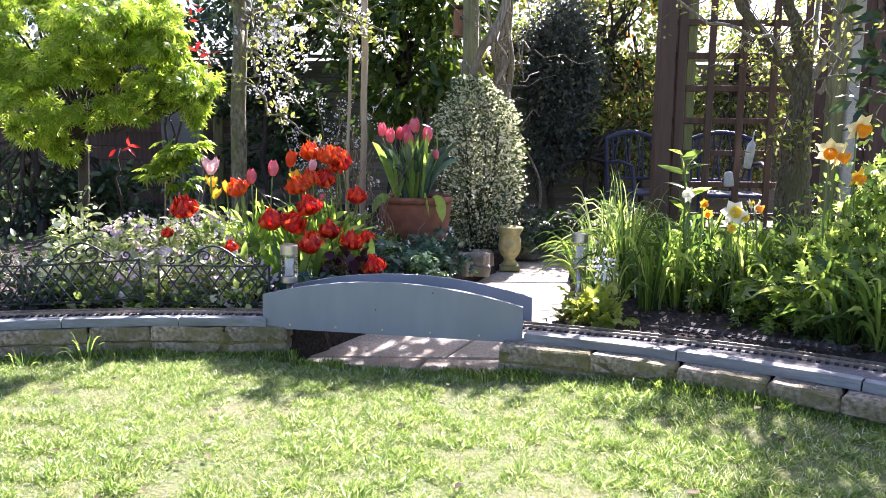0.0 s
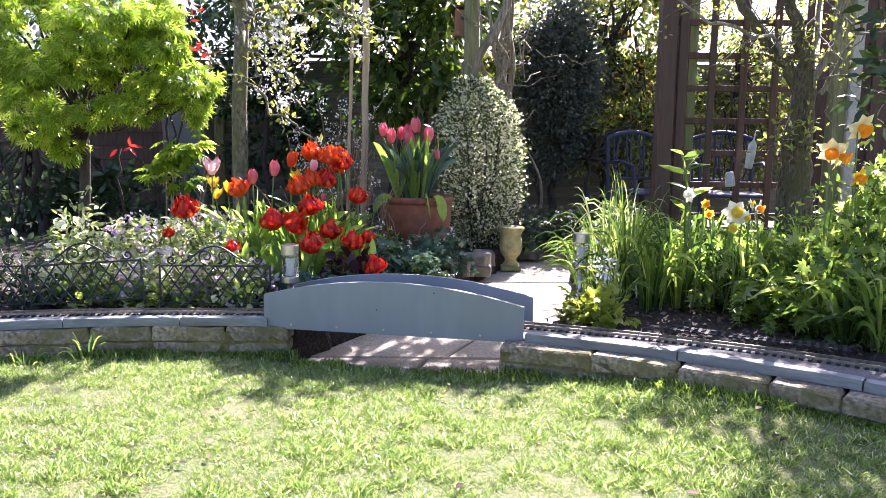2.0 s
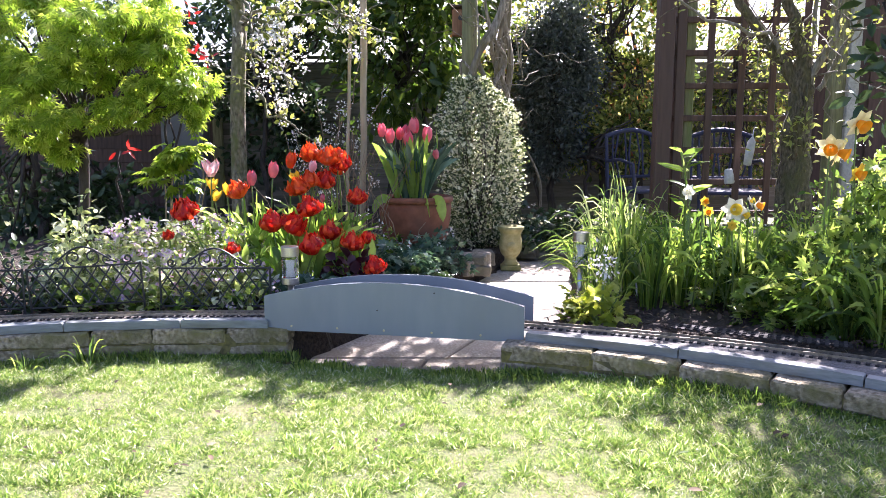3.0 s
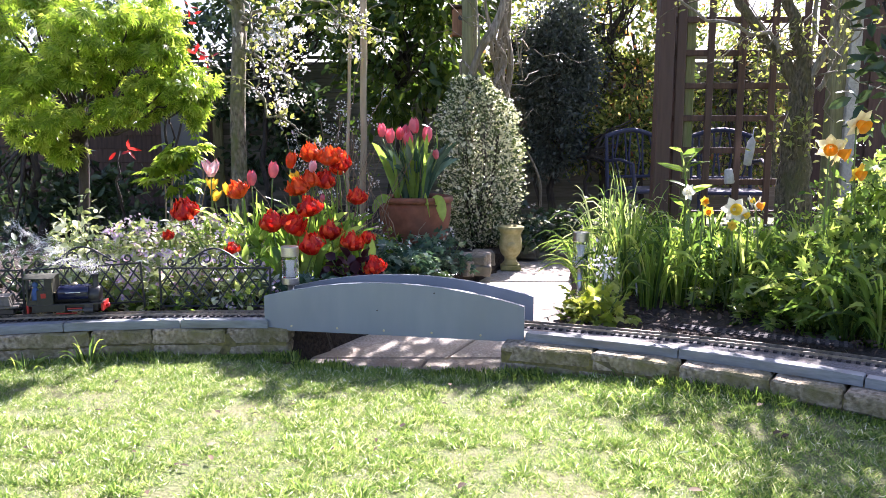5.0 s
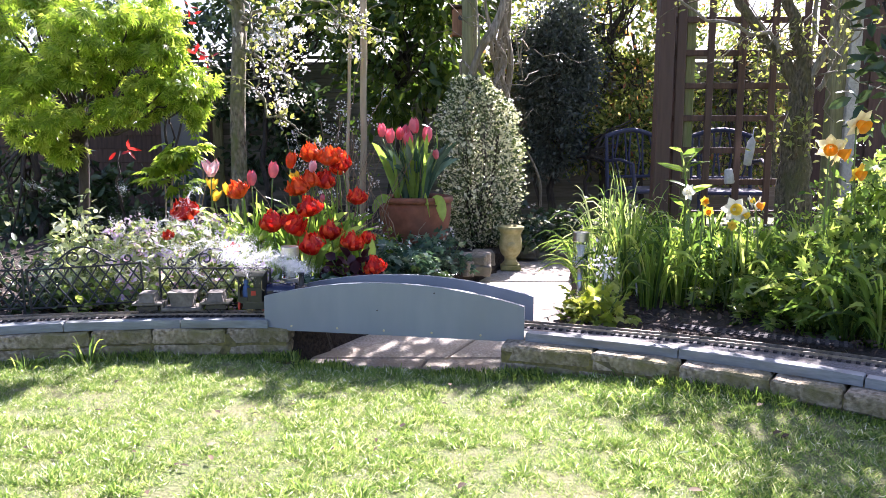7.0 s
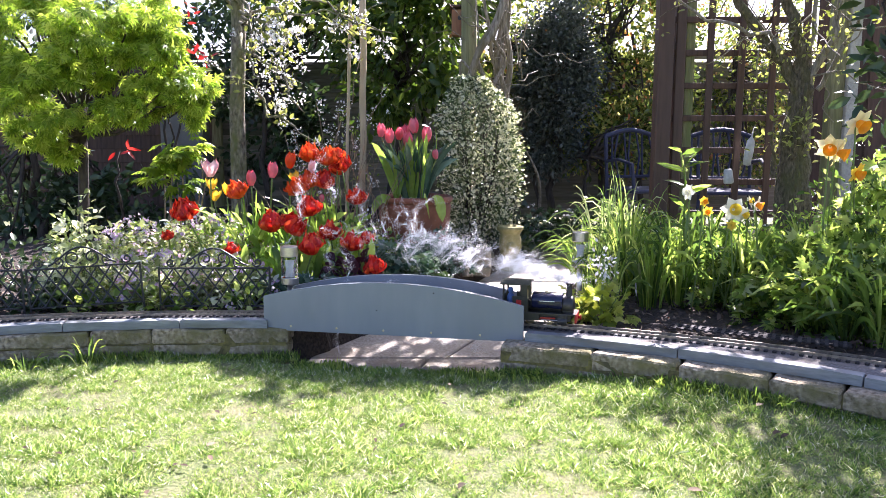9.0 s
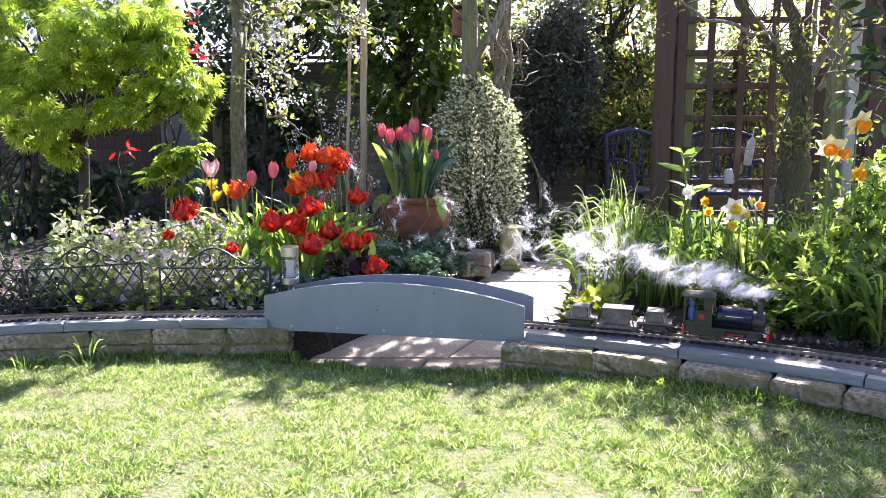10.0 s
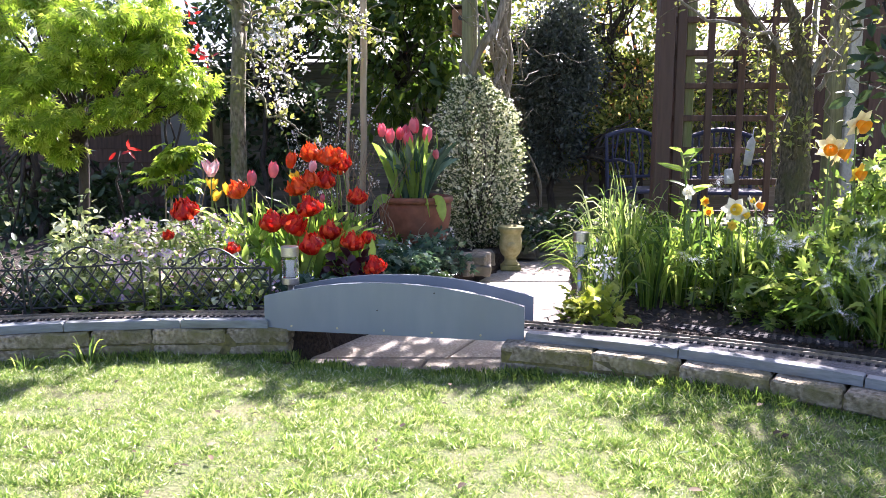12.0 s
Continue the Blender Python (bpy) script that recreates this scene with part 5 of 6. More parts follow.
    # glossy camellia-like shrub coming in at the edge
    build_shrub("camellia_shrub", "glossy green camellia shrub with large leaves", "shrub", [(((2.105, 3.3, 0.339), (2.049, 3.3, 0.945)), 0.025, 0.015)],
                [(170, (1.998, 3.3, 1.109), (0.2, 0.16, 0.22), 22, 0.25, 0.6), (90, (2.011, 3.3, 1.361), (0.24, 0.16, 0.12), 14, 0.3, 0.6), (160, (2.078, 3.4, 1.562), (0.4, 0.3, 0.25), 20, 0.3, 0.6)], "deep", oval(0.5), 0.085)


# ---------- flowers ----------
def petal_patch(g, w, h, bulge, tilt, az, z0=0.0, n=4, open_=0.0, point=0.8, tip=0.06):
    """One curved petal of a cup, standing round the axis."""
    vs, fs = [], []
    for i in range(n + 1):
        v = i / n
        half = w * 0.5 * (math.sin(math.pi * min(0.97, 0.12 + 0.75 * v)) ** point if v < 1 else tip)
        rad = bulge * math.sin(math.pi * (0.12 + 0.62 * v)) + tilt * v + open_ * v * v
        for s in (-1, -0.5, 0, 0.5, 1):
            a = az + s * half / max(0.012, rad) if rad > half * 0.6 else az + s * 1.2
            vs.append((rad * math.cos(a), rad * math.sin(a), z0 + h * v - abs(s) * 0.1 * h * v))
    for i in range(n):
        for k in range(4):
            fs.append((i * 5 + k, i * 5 + k + 1, i * 5 + k + 6, i * 5 + k + 5))
    g.add(vs, fs)


def cup_mesh(mat, open_=0.0):
    g = Geo()
    for k in range(6):
        petal_patch(g, 0.05, 0.082 - 0.004 * (k % 2), 0.033 - 0.003 * (k % 2), -0.012, k * math.pi / 3, open_=open_)
    return g.mesh("flower", M[mat], True)


def double_mesh(mat, seed):
    g = Geo()
    r = np.random.default_rng(seed)
    for ring, (cnt, tilt, h, b) in enumerate(((14, 0.012, 0.044, 0.047), (15, 0.006, 0.056, 0.045), (14, 0.0, 0.066, 0.039), (12, -0.004, 0.073, 0.031), (9, -0.006, 0.077, 0.021), (6, -0.005, 0.079, 0.011))):
        for k in range(int(cnt * 1.5)):
            petal_patch(g, 0.02, h * r.uniform(0.72, 1.12), b, tilt + r.uniform(-0.01, 0.009), 2 * math.pi * k / (cnt * 1.5) + r.uniform(-0.3, 0.3), r.uniform(0, 0.014), 4, r.uniform(-0.022, 0.014), 0.5, 0.6)
    return g.mesh("flower", M[mat], True)


CUPS = {}


def tulip(head, root, mat, kind, size, label, group, nleaf=3, leaf=0.2):
    key = (mat, kind, round(head[0] * 10) % 3)
    if key not in CUPS:
        CUPS[key] = double_mesh(mat, len(CUPS) + 3) if kind == "double" else cup_mesh(mat, 0.03 if kind == "open" else 0.0)
    t = thing("tulip", (root[0], root[1], root[2]), label, "tulip", group)
    h = Vector(head) - Vector(root)
    base = h - Vector((0, 0, 0.04 * size))
    mid = base * 0.5 + Vector((-h.x * 0.25, 0, 0.02))
    pts = [(1 - u) ** 2 * Vector((0, 0, -0.01)) + 2 * u * (1 - u) * mid + u * u * base for u in [i / 7 for i in range(8)]]
    part("stem", Geo().tube(pts, 0.0038, 7), "stem", t, "", True)
    lean = rng.normal(0, 14 if kind == "double" else 7)
    m = Matrix.Translation(base) @ pose(0, 0, 0, rng.normal(4, 9), lean, rng.uniform(0, 360)) @ Matrix.Scale(size * (1.04 if kind == "double" else 1.0), 4)
    part("flower", CUPS[key], mat, t, m=m)
    for k in range(nleaf):
        a = rng.uniform(0, 6.28)
        ln = leaf * rng.uniform(0.8, 1.25)
        d = np.array((math.cos(a), math.sin(a), 0))
        me = ribbons("leaf", [(0, 0, 0.0)], [d * ln * 0.22 + (0, 0, ln * 0.75)], [d * ln * rng.uniform(0.15, 0.45) + (0, 0, ln * rng.uniform(0.85, 1.15))], rng.uniform(0.028, 0.045), "tulipleaf", 6)
        part("leaf", me, "tulipleaf", t)
    return t


def build_tulips():
    red = "red double tulip in the flower bed"
    def soil(p, dy=0.03):
        return (p[0] + rng.normal(0, 0.03), p[1] + dy + rng.normal(0, 0.03), 0.13 + 0.02 * max(0, p[1] - 3.2))
    for p, s in zip([(-0.78, 3.5, 0.455), (-0.714, 3.52, 0.455), (-0.584, 3.4, 0.365), (-0.622, 3.6, 0.519), (-0.519, 3.55, 0.407), (-0.422, 3.5, 0.366), (-0.353, 3.6, 0.371), (-0.423, 3.8, 0.548),
                     (-0.592, 3.8, 0.635), (-0.508, 3.9, 0.714), (-1.171, 3.5, 0.52), (-0.302, 3.4, 0.272), (-0.914, 3.3, 0.364), (-0.539, 4.0, 0.682), (-1.258, 3.5, 0.398)],
                    [1.15, 1.15, 1.15, 1.1, 1.05, 1.0, 0.7, 0.95, 1.05, 0.9, 1.15, 0.95, 0.6, 0.9, 0.5]):
        tulip(p, soil(p), "redpetal", "double", s, red, "double red tulips", 3, 0.2)
    for p, s in zip([(-0.653, 3.85, 0.761), (-0.574, 3.85, 0.744), (-0.691, 3.7, 0.608), (-0.972, 3.7, 0.591), (-0.645, 3.75, 0.637), (-0.53, 3.9, 0.748)], [1.05, 1.05, 1.0, 1.0, 0.95, 0.9]):
        tulip(p, soil(p), "orangepetal", "double", s, "orange-red double tulip in the flower bed", "double orange tulips", 4, 0.32)
    tulip((-0.754, 3.8, 0.734), soil((-0.754, 3.8, 0.734)), "orangepetal", "cup", 1.05, "closed orange tulip in the flower bed", "orange tulips")
    for p, m, s in (((-1.115, 3.7, 0.697), "palepetal", 1.1), ((-0.921, 3.7, 0.651), "pinkpetal", 0.95), ((-0.819, 3.7, 0.689), "pinkpetal", 1.0), ((-0.64, 3.75, 0.703), "palepetal", 0.8), ((-0.589, 3.75, 0.549), "pinkpetal", 0.5)):
        tulip(p, soil(p), m, "open" if s > 1.05 else "cup", s, "pink tulip standing in the flower bed", "pink bed tulips", 4, 0.32)
    for p in ((-1.128, 3.75, 0.618), (-1.04, 3.7, 0.597), (-1.116, 3.75, 0.563), (-0.723, 3.8, 0.651)):
        tulip(p, soil(p), "yellowpetal", "open", 0.75, "yellow tulip in the flower bed", "yellow tulips", 2)
    px, py, pz = build_pot()
    for p, s in (((-0.349, 4.4, 0.882), 1.0), ((-0.294, 4.3, 0.85), 1.05), ((-0.25, 4.45, 0.863), 0.95), ((-0.194, 4.3, 0.831), 1.1), ((-0.157, 4.4, 0.91), 1.15), ((-0.092, 4.35, 0.859), 1.15), ((-0.035, 4.35, 0.749), 0.75), ((-0.219, 4.5, 0.876), 1.0)):
        tulip(p, (px + (p[0] - px) * 0.5, py + rng.uniform(-0.1, 0.1), pz), "pinkpetal", "cup", s, "pink tulip growing in a terracotta pot", "potted pink tulips", 4, 0.3)
    # broad leaves bending over the rim
    n = 64
    a = rng.uniform(0, 6.28, n)
    d = np.stack([np.cos(a), np.sin(a), np.zeros(n)], 1)
    root = np.array((px, py, pz)) + d * 0.06
    me = ribbons("foliage", root, root + d * 0.03 + (0, 0, 0.2), root + d * rng.uniform(0.04, 0.2, (n, 1)) + np.stack([np.zeros(n), np.zeros(n), rng.uniform(0.18, 0.34, n)], 1), rng.uniform(0.025, 0.045, n), "blue_green", 7)
    f = thing("tulip_foliage", (0, 0, 0), "broad green tulip leaves filling the pot", "foliage")
    part("leaves", me, "tulipleaf", f)
    root = np.array([(px - 0.12, py - 0.14, pz), (px + 0.06, py - 0.16, pz), (px + 0.1, py - 0.16, pz)])
    me = ribbons("rim_leaves", root, root + np.array([(-0.07, -0.07, 0.06), (0.02, -0.09, 0.07), (0.05, -0.09, 0.05)]), root + np.array([(-0.1, -0.09, -0.06), (0.03, -0.1, -0.08), (0.06, -0.1, -0.1)]), [0.06, 0.07, 0.07], "tulipleaf", 8)
    part("rim_leaves", me, "tulipleaf", f)
    # tulip leaves massed in the bed
    n = 310
    x, y = rng.uniform(-1.12, -0.5, n), rng.uniform(3.45, 4.05, n)
    ln = rng.uniform(0.18, 0.42, n) * np.where(y < 3.6, 0.65, 1.0)
    a = rng.uniform(0, 6.28, n)
    d = np.stack([np.cos(a), np.sin(a), np.zeros(n)], 1)
    root = np.stack([x, y, np.full(n, 0.13)], 1)
    up = np.array((0, 0, 1.0))
    me = ribbons("leaves", root, root + d * ln[:, None] * 0.22 + up * ln[:, None] * 0.85, root + d * (ln * rng.uniform(0.2, 0.85, n))[:, None] + up * (ln * rng.uniform(0.55, 1.1, n))[:, None], rng.uniform(0.022, 0.048, n), "tulipleaf", 6)
    f = thing("tulip_leaves", (0, 0, 0), "massed bright green tulip leaves in the bed", "foliage", kind="stuff")
    part("leaves", me, "tulipleaf", f)


def mound(name, label, category, c, r, n, size, form, mat, group="", extra=None, flat=0.5, stems=8, lift=0.35):
    """Low plant: thin stems from one root and a dome of leaves."""
    t = thing(name, (c[0], c[1], c[2]), label, category, group)
    g = Geo()
    for _ in range(stems):
        a = rng.uniform(0, 6.28)
        k = rng.uniform(0.3, 0.85)
        branch(g, wander((0, 0, -0.02), (r[0] * k * math.cos(a), r[1] * k * math.sin(a), r[2] * rng.uniform(0.4, 0.9)), 4, 0.006), 0.0035, 0.002, 5)
    tagged(part("stem", g, "stem", t, "", True), kind="stuff")
    q = unit(rng.normal(size=(n, 3)))
    q[:, 2] = np.abs(q[:, 2])
    q *= (1 - 0.55 * rng.uniform(0, 1, (n, 1)) ** 1.6)
    bump_ = np.array([1 + 0.3 * noise.noise(Vector(v) * 2.5 + Vector(c) * 9) for v in q])[:, None]
    p = q * bump_ * np.array(r)
    ax = q * (1, 1, lift) + rng.normal(0, 0.45, (n, 3))
    tagged(part("foliage", leaves("foliage", p, ax, rng.uniform(0.65, 1.3, n) * size, form, mat, flat), mat, t), kind="stuff")
    if extra:
        m2, k, s2, f2, lab = extra
        q = unit(rng.normal(size=(k, 3)) * (1, 1, 0.7) + (0, 0, 0.8))
        q[:, 2] = np.abs(q[:, 2])
        cpt = q * np.array(r) * 1.08
        p = np.repeat(cpt, 6, 0) + rng.normal(0, 0.009, (k * 6, 3))
        tagged(part("bloom", leaves("bloom", p, rng.normal(size=p.shape) + (0, -0.3, 0.3), rng.uniform(0.7, 1.2, len(p)) * s2, f2, m2, 0.2), m2, t, lab), kind="stuff")
    return t


def strap_clump(label, c, n, h, spread, width, mat="strap", droop=0.85, group="strap-leaved clumps", name="daffodil_foliage"):
    t = thing(name, tuple(c), label, "foliage", group)
    a = rng.uniform(0, 6.28, n)
    d = np.stack([np.cos(a), np.sin(a), np.zeros(n)], 1)
    ln = h * rng.uniform(0.65, 1.15, n)
    k = rng.uniform(0.15, 1.0, n)
    up = np.array((0, 0, 1.0))
    root = d * rng.uniform(0, 0.05, (n, 1)) + (0, 0, -0.01)
    head = root + d * (spread * 0.35 * k)[:, None] + up * (ln * (0.85 + 0.2 * k * droop))[:, None]
    tip = root + d * (spread * k)[:, None] + up * (ln * (1 - 0.65 * droop * k ** 1.5))[:, None]
    part("leaves", ribbons("leaves", root, head, tip, rng.uniform(0.7, 1.2, n) * width, mat, 7), mat, t)
    return t


def daffodil(head, face, petal, cup, size, label, group):
    root = Vector((head[0] + rng.normal(0, 0.04), head[1] + 0.05 + rng.normal(0, 0.03), 0.13))
    t = thing("daffodil", tuple(root), label, "daffodil", group)
    h = Vector(head) - root
    d = Vector(face).normalized()
    neck = h - d * 0.03 * size
    pts = [Vector((0, 0, -0.01)), neck * 0.45 + Vector((0.01, 0, 0)), neck * 0.85 + Vector((0, 0, 0.02)), neck + Vector((0, 0, 0.012)) - d * 0.012, neck]
    part("stem", Geo().tube(pts, 0.0032, 7), "stem", t, "", True)
    m = Matrix.Translation(neck) @ d.to_track_quat("Z", "Y").to_matrix().to_4x4() @ pose(0, 0, 0, 0, 0, rng.uniform(0, 60)) @ Matrix.Scale(size, 4)
    fl = part("flower", leaves("flower", np.zeros((6, 3)), np.array([(math.cos(k * math.pi / 3), math.sin(k * math.pi / 3), 0.12 + 0.1 * (k % 2)) for k in range(6)]), np.full(6, 0.048), oval(0.78, 0.1, 0.08), petal, 1.0), petal, t, m=m)
    part("trumpet", Geo().lathe([(0.004, 0.0), (0.011, 0.006), (0.014, 0.018), (0.019, 0.028), (0.0215, 0.031)], 18, close=False), cup, fl, "frilled trumpet", True)
    return t


def build_left_bed():
    for c, r, n in (((-1.314, 3.269, 0.12), (0.2, 0.16, 0.2), 210), ((-1.136, 3.326, 0.12), (0.22, 0.18, 0.22), 230), ((-0.926, 3.291, 0.12), (0.2, 0.16, 0.2), 210), ((-1.43, 3.788, 0.12), (0.24, 0.2, 0.26), 230), ((-1.175, 3.788, 0.12), (0.24, 0.2, 0.27), 240), ((-0.94, 3.644, 0.12), (0.18, 0.16, 0.22), 150),
                    ((-1.441, 3.6) + (0.13,), (0.2, 0.16, 0.31), 230), ((-1.241, 3.6) + (0.13,), (0.2, 0.16, 0.34), 230), ((-1.04, 3.6) + (0.13,), (0.18, 0.16, 0.32), 210), ((-1.521, 3.5) + (0.13,), (0.14, 0.12, 0.27), 140)):
        mound("lungwort", "silver-spotted lungwort with small mauve flowers", "plant", c, r, int(n * 2.6), 0.042, oval(0.6), "silver", "lungwort plants", ("mauve", 40, 0.019, oval(0.8), "small mauve flowers"), flat=0.8)
    for c, r, n in (((-1.652, 3.45) + (0.13,), (0.14, 0.13, 0.44), 230), ((-1.622, 3.3) + (0.13,), (0.16, 0.13, 0.28), 170), ((-1.511, 3.35) + (0.13,), (0.12, 0.12, 0.22), 110)):
        mound("white_edged_plant", "leafy plant with pale green white-edged leaves", "plant", c, r, int(n * 2.0), 0.042, oval(0.55), "silver", "white-edged plants", lift=0.3)
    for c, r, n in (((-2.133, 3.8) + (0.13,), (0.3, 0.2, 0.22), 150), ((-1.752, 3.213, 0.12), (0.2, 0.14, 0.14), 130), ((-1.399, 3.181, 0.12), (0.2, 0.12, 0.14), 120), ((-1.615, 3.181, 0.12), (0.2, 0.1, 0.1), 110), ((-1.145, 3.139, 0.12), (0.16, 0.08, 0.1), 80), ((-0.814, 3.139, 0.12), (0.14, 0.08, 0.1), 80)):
        # west of x -1.6 the darker leaf colour stands for shade
        mound("ground_cover", "low green ground cover behind iron edging", "plant", c, r, n, 0.045, oval(0.6), "deep" if c[0] < -1.6 else "bedleaf", "ground cover plants")
    for c, r, n, m in (((-0.232, 3.72, 0.277), (0.22, 0.17, 0.19), 430, "blue_green"), ((-0.387, 3.62, 0.26), (0.17, 0.14, 0.15), 260, "blue_green"), ((0.0, 4.1, 0.314), (0.14, 0.1, 0.22), 170, "blue_green"), ((-0.12, 3.98, 0.3), (0.18, 0.12, 0.2), 240, "blue_green"), ((-0.33, 4.05, 0.3), (0.16, 0.12, 0.22), 200, "bedleaf"), ((-0.094, 3.7, 0.221), (0.16, 0.12, 0.09), 120, "deep"), ((-0.553, 3.3, 0.264), (0.2, 0.14, 0.12), 110, "blue_green"),
                       ((0.423, 4.9, 0.128), (0.2, 0.15, 0.12), 120, "deep"), ((0.717, 5.2, 0.24), (0.25, 0.2, 0.18), 200, "blue_green"), ((0.8, 5.0, 0.263), (0.2, 0.15, 0.28), 200, "deep"), ((0.986, 5.0, 0.263), (0.22, 0.15, 0.32), 220, "deep"), ((0.573, 5.3, 0.228), (0.2, 0.15, 0.25), 180, "deep"), ((1.184, 4.9, 0.275), (0.22, 0.15, 0.3), 200, "deep")):
        mound("columbine", "blue-green columbine foliage in the shaded bed", "plant", (c[0], c[1], 0.12), r, n, 0.04, palm(5, 80, 0.36), m, "columbine plants", ("blossom", 3, 0.02, oval(0.6), "small white flowers"))
    mound("plum_heuchera", "dark plum-coloured heuchera leaves", "plant", (-0.423, 3.45, 0.211), (0.12, 0.1, 0.1), 70, 0.055, oval(0.9), "plum")
    for c, n in (((-0.761, 3.35, 0.281), 8), ((-0.589, 3.3, 0.289), 9), ((-0.479, 3.5, 0.335), 7)):
        strap_clump("broad blue-green tulip leaves at the bridge end", (c[0], c[1], 0.13), n, 0.15, 0.14, 0.045, "blue_green", 0.8, "broad tulip leaves", "tulip_foliage")
    # thin dry stems and green shoots between
    t = thing("dry_stems", (0, 0, 0), "thin dry twiggy stems among the tulips", "stems", kind="stuff")
    g = Geo()
    for _ in range(55):
        a = np.array((-0.5, 4.15, 0.582)) + rng.normal(0, 1, 3) * (0.16, 0.15, 0.0)
        a[2] = 0.15
        branch(g, wander(a, a + rng.normal(0, 1, 3) * (0.14, 0.1, 0.0) + (0, 0, rng.uniform(0.2, 0.75)), 6, 0.015), 0.0032, 0.0012, 5)
    part("twigs", g, "twig", t, "", True)
    for c in ((-1.549, 3.9, 0.305), (-1.663, 3.9, 0.334), (-1.141, 3.9, 0.334)):
        strap_clump("upright green bulb leaves", (c[0], c[1], 0.13), 14, 0.3, 0.12, 0.016)
    for c, r, n in (((-1.07, 3.75, 0.354), (0.25, 0.15, 0.26), 260), ((-0.422, 3.95, 0.387), (0.15, 0.12, 0.3), 150), ((-0.823, 3.9, 0.334), (0.4, 0.15, 0.24), 320), ((-1.42, 3.95, 0.328), (0.3, 0.15, 0.3), 220)):
        mound("bedding_plant", "leafy green bedding plant with white flowers", "plant", (c[0], c[1], 0.13), r, n, 0.05, oval(0.5), "bedleaf", "leafy bedding plants", ("blossom", 9, 0.016, oval(0.8), "small white flowers"))


def build_right_bed():
    for c, n, h, s, w in (((0.717, 3.16, 0.12), 14, 0.3, 0.24, 0.014), ((0.664, 3.385, 0.12), 26, 0.34, 0.26, 0.012), ((0.886, 3.213, 0.12), 40, 0.36, 0.22, 0.022), ((0.844, 3.446, 0.12), 44, 0.45, 0.28, 0.017), ((1.023, 3.269, 0.12), 44, 0.4, 0.26, 0.02),
                          ((1.211, 3.385, 0.12), 44, 0.42, 0.26, 0.022), ((1.297, 3.213, 0.12), 44, 0.4, 0.26, 0.022), ((1.376, 3.009, 0.12), 40, 0.32, 0.28, 0.022), ((1.403, 2.828, 0.12), 36, 0.29, 0.27, 0.024), ((1.468, 2.706, 0.12), 38, 0.29, 0.28, 0.024),
                          ((1.548, 2.63, 0.12), 36, 0.31, 0.28, 0.024), ((1.605, 3.058, 0.12), 40, 0.42, 0.25, 0.02), ((1.691, 2.962, 0.12), 36, 0.45, 0.25, 0.02), ((1.082, 3.644, 0.12), 40, 0.45, 0.25, 0.015), ((0.783, 3.788, 0.12), 34, 0.36, 0.3, 0.01),
                          ((1.294, 3.788, 0.12), 36, 0.42, 0.25, 0.016), ((1.52, 3.644, 0.12), 36, 0.42, 0.25, 0.018), ((1.647, 3.446, 0.12), 36, 0.42, 0.25, 0.018), ((1.002, 4.113, 0.12), 36, 0.42, 0.32, 0.01), ((0.712, 3.865, 0.12), 20, 0.3, 0.25, 0.009)):
        strap_clump("clump of arching green daffodil leaves", c, int(n * 1.3), h, s, w * 0.74)
    for c, n, h, sp in (((0.78, 3.66, 0.12), 40, 0.54, 0.36), ((0.9, 3.74, 0.12), 38, 0.58, 0.34), ((0.68, 3.5, 0.12), 24, 0.4, 0.3), ((1.0, 3.9, 0.12), 26, 0.56, 0.36)):
        strap_clump("tuft of fine pale arching grass leaves", c, n, h, sp, 0.0075, "palegrass", 0.95, "arching grass tufts", "ornamental_grass")
    for c, r, n, s in (((1.467, 3.058, 0.12), (0.2, 0.16, 0.36), 120, 0.075), ((1.368, 3.269, 0.12), (0.2, 0.15, 0.3), 100, 0.07), ((1.648, 3.009, 0.12), (0.22, 0.16, 0.5), 190, 0.07), ((1.813, 3.058, 0.12), (0.22, 0.16, 0.66), 230, 0.07), ((1.288, 2.962, 0.12), (0.14, 0.1, 0.2), 60, 0.075), ((1.425, 2.786, 0.12), (0.2, 0.1, 0.32), 110, 0.065), ((1.56, 2.706, 0.12), (0.18, 0.1, 0.4), 130, 0.065), ((1.224, 3.213, 0.12), (0.16, 0.1, 0.28), 90, 0.06), ((1.033, 3.385, 0.12), (0.15, 0.1, 0.28), 80, 0.05)):
        mound("anemone_plant", "bright green plant with deeply cut leaves", "plant", c, r, int(n * 1.7), s * 0.7, palm(7, 100, 0.3), "bedleaf", "cut-leaved plants", lift=0.6)
    for c, r, n, s, m in (((1.143, 3.576, 0.12), (0.25, 0.2, 0.3), 260, 0.04, "bedleaf"), ((1.436, 3.788, 0.12), (0.25, 0.2, 0.33), 260, 0.04, "bedleaf"), ((1.01, 3.788, 0.12), (0.25, 0.2, 0.3), 240, 0.04, "bedleaf"), ((1.656, 3.644, 0.12), (0.3, 0.2, 0.4), 300, 0.045, "bedleaf"), ((1.822, 3.385, 0.12), (0.3, 0.2, 0.66), 480, 0.05, "bedleaf"), ((1.958, 3.269, 0.12), (0.25, 0.2, 0.8), 460, 0.055, "bedleaf"), ((1.679, 4.113, 0.12), (0.4, 0.2, 0.3), 260, 0.045, "deep")):
        mound("bedding_plant", "leafy green perennial in the flower bed", "plant", c, r, int(n * 1.5), s * 0.78, oval(0.45), m, "leafy perennials", ("blossom", 9, 0.012, oval(0.8), "small white flowers"), lift=0.6)
    mound("lime_heuchera", "lime-yellow heuchera with scalloped leaves", "plant", (0.625, 2.943, 0.12), (0.14, 0.1, 0.15), 75, 0.04, palm(5, 100, 0.75), "lime", lift=0.7, flat=0.75)
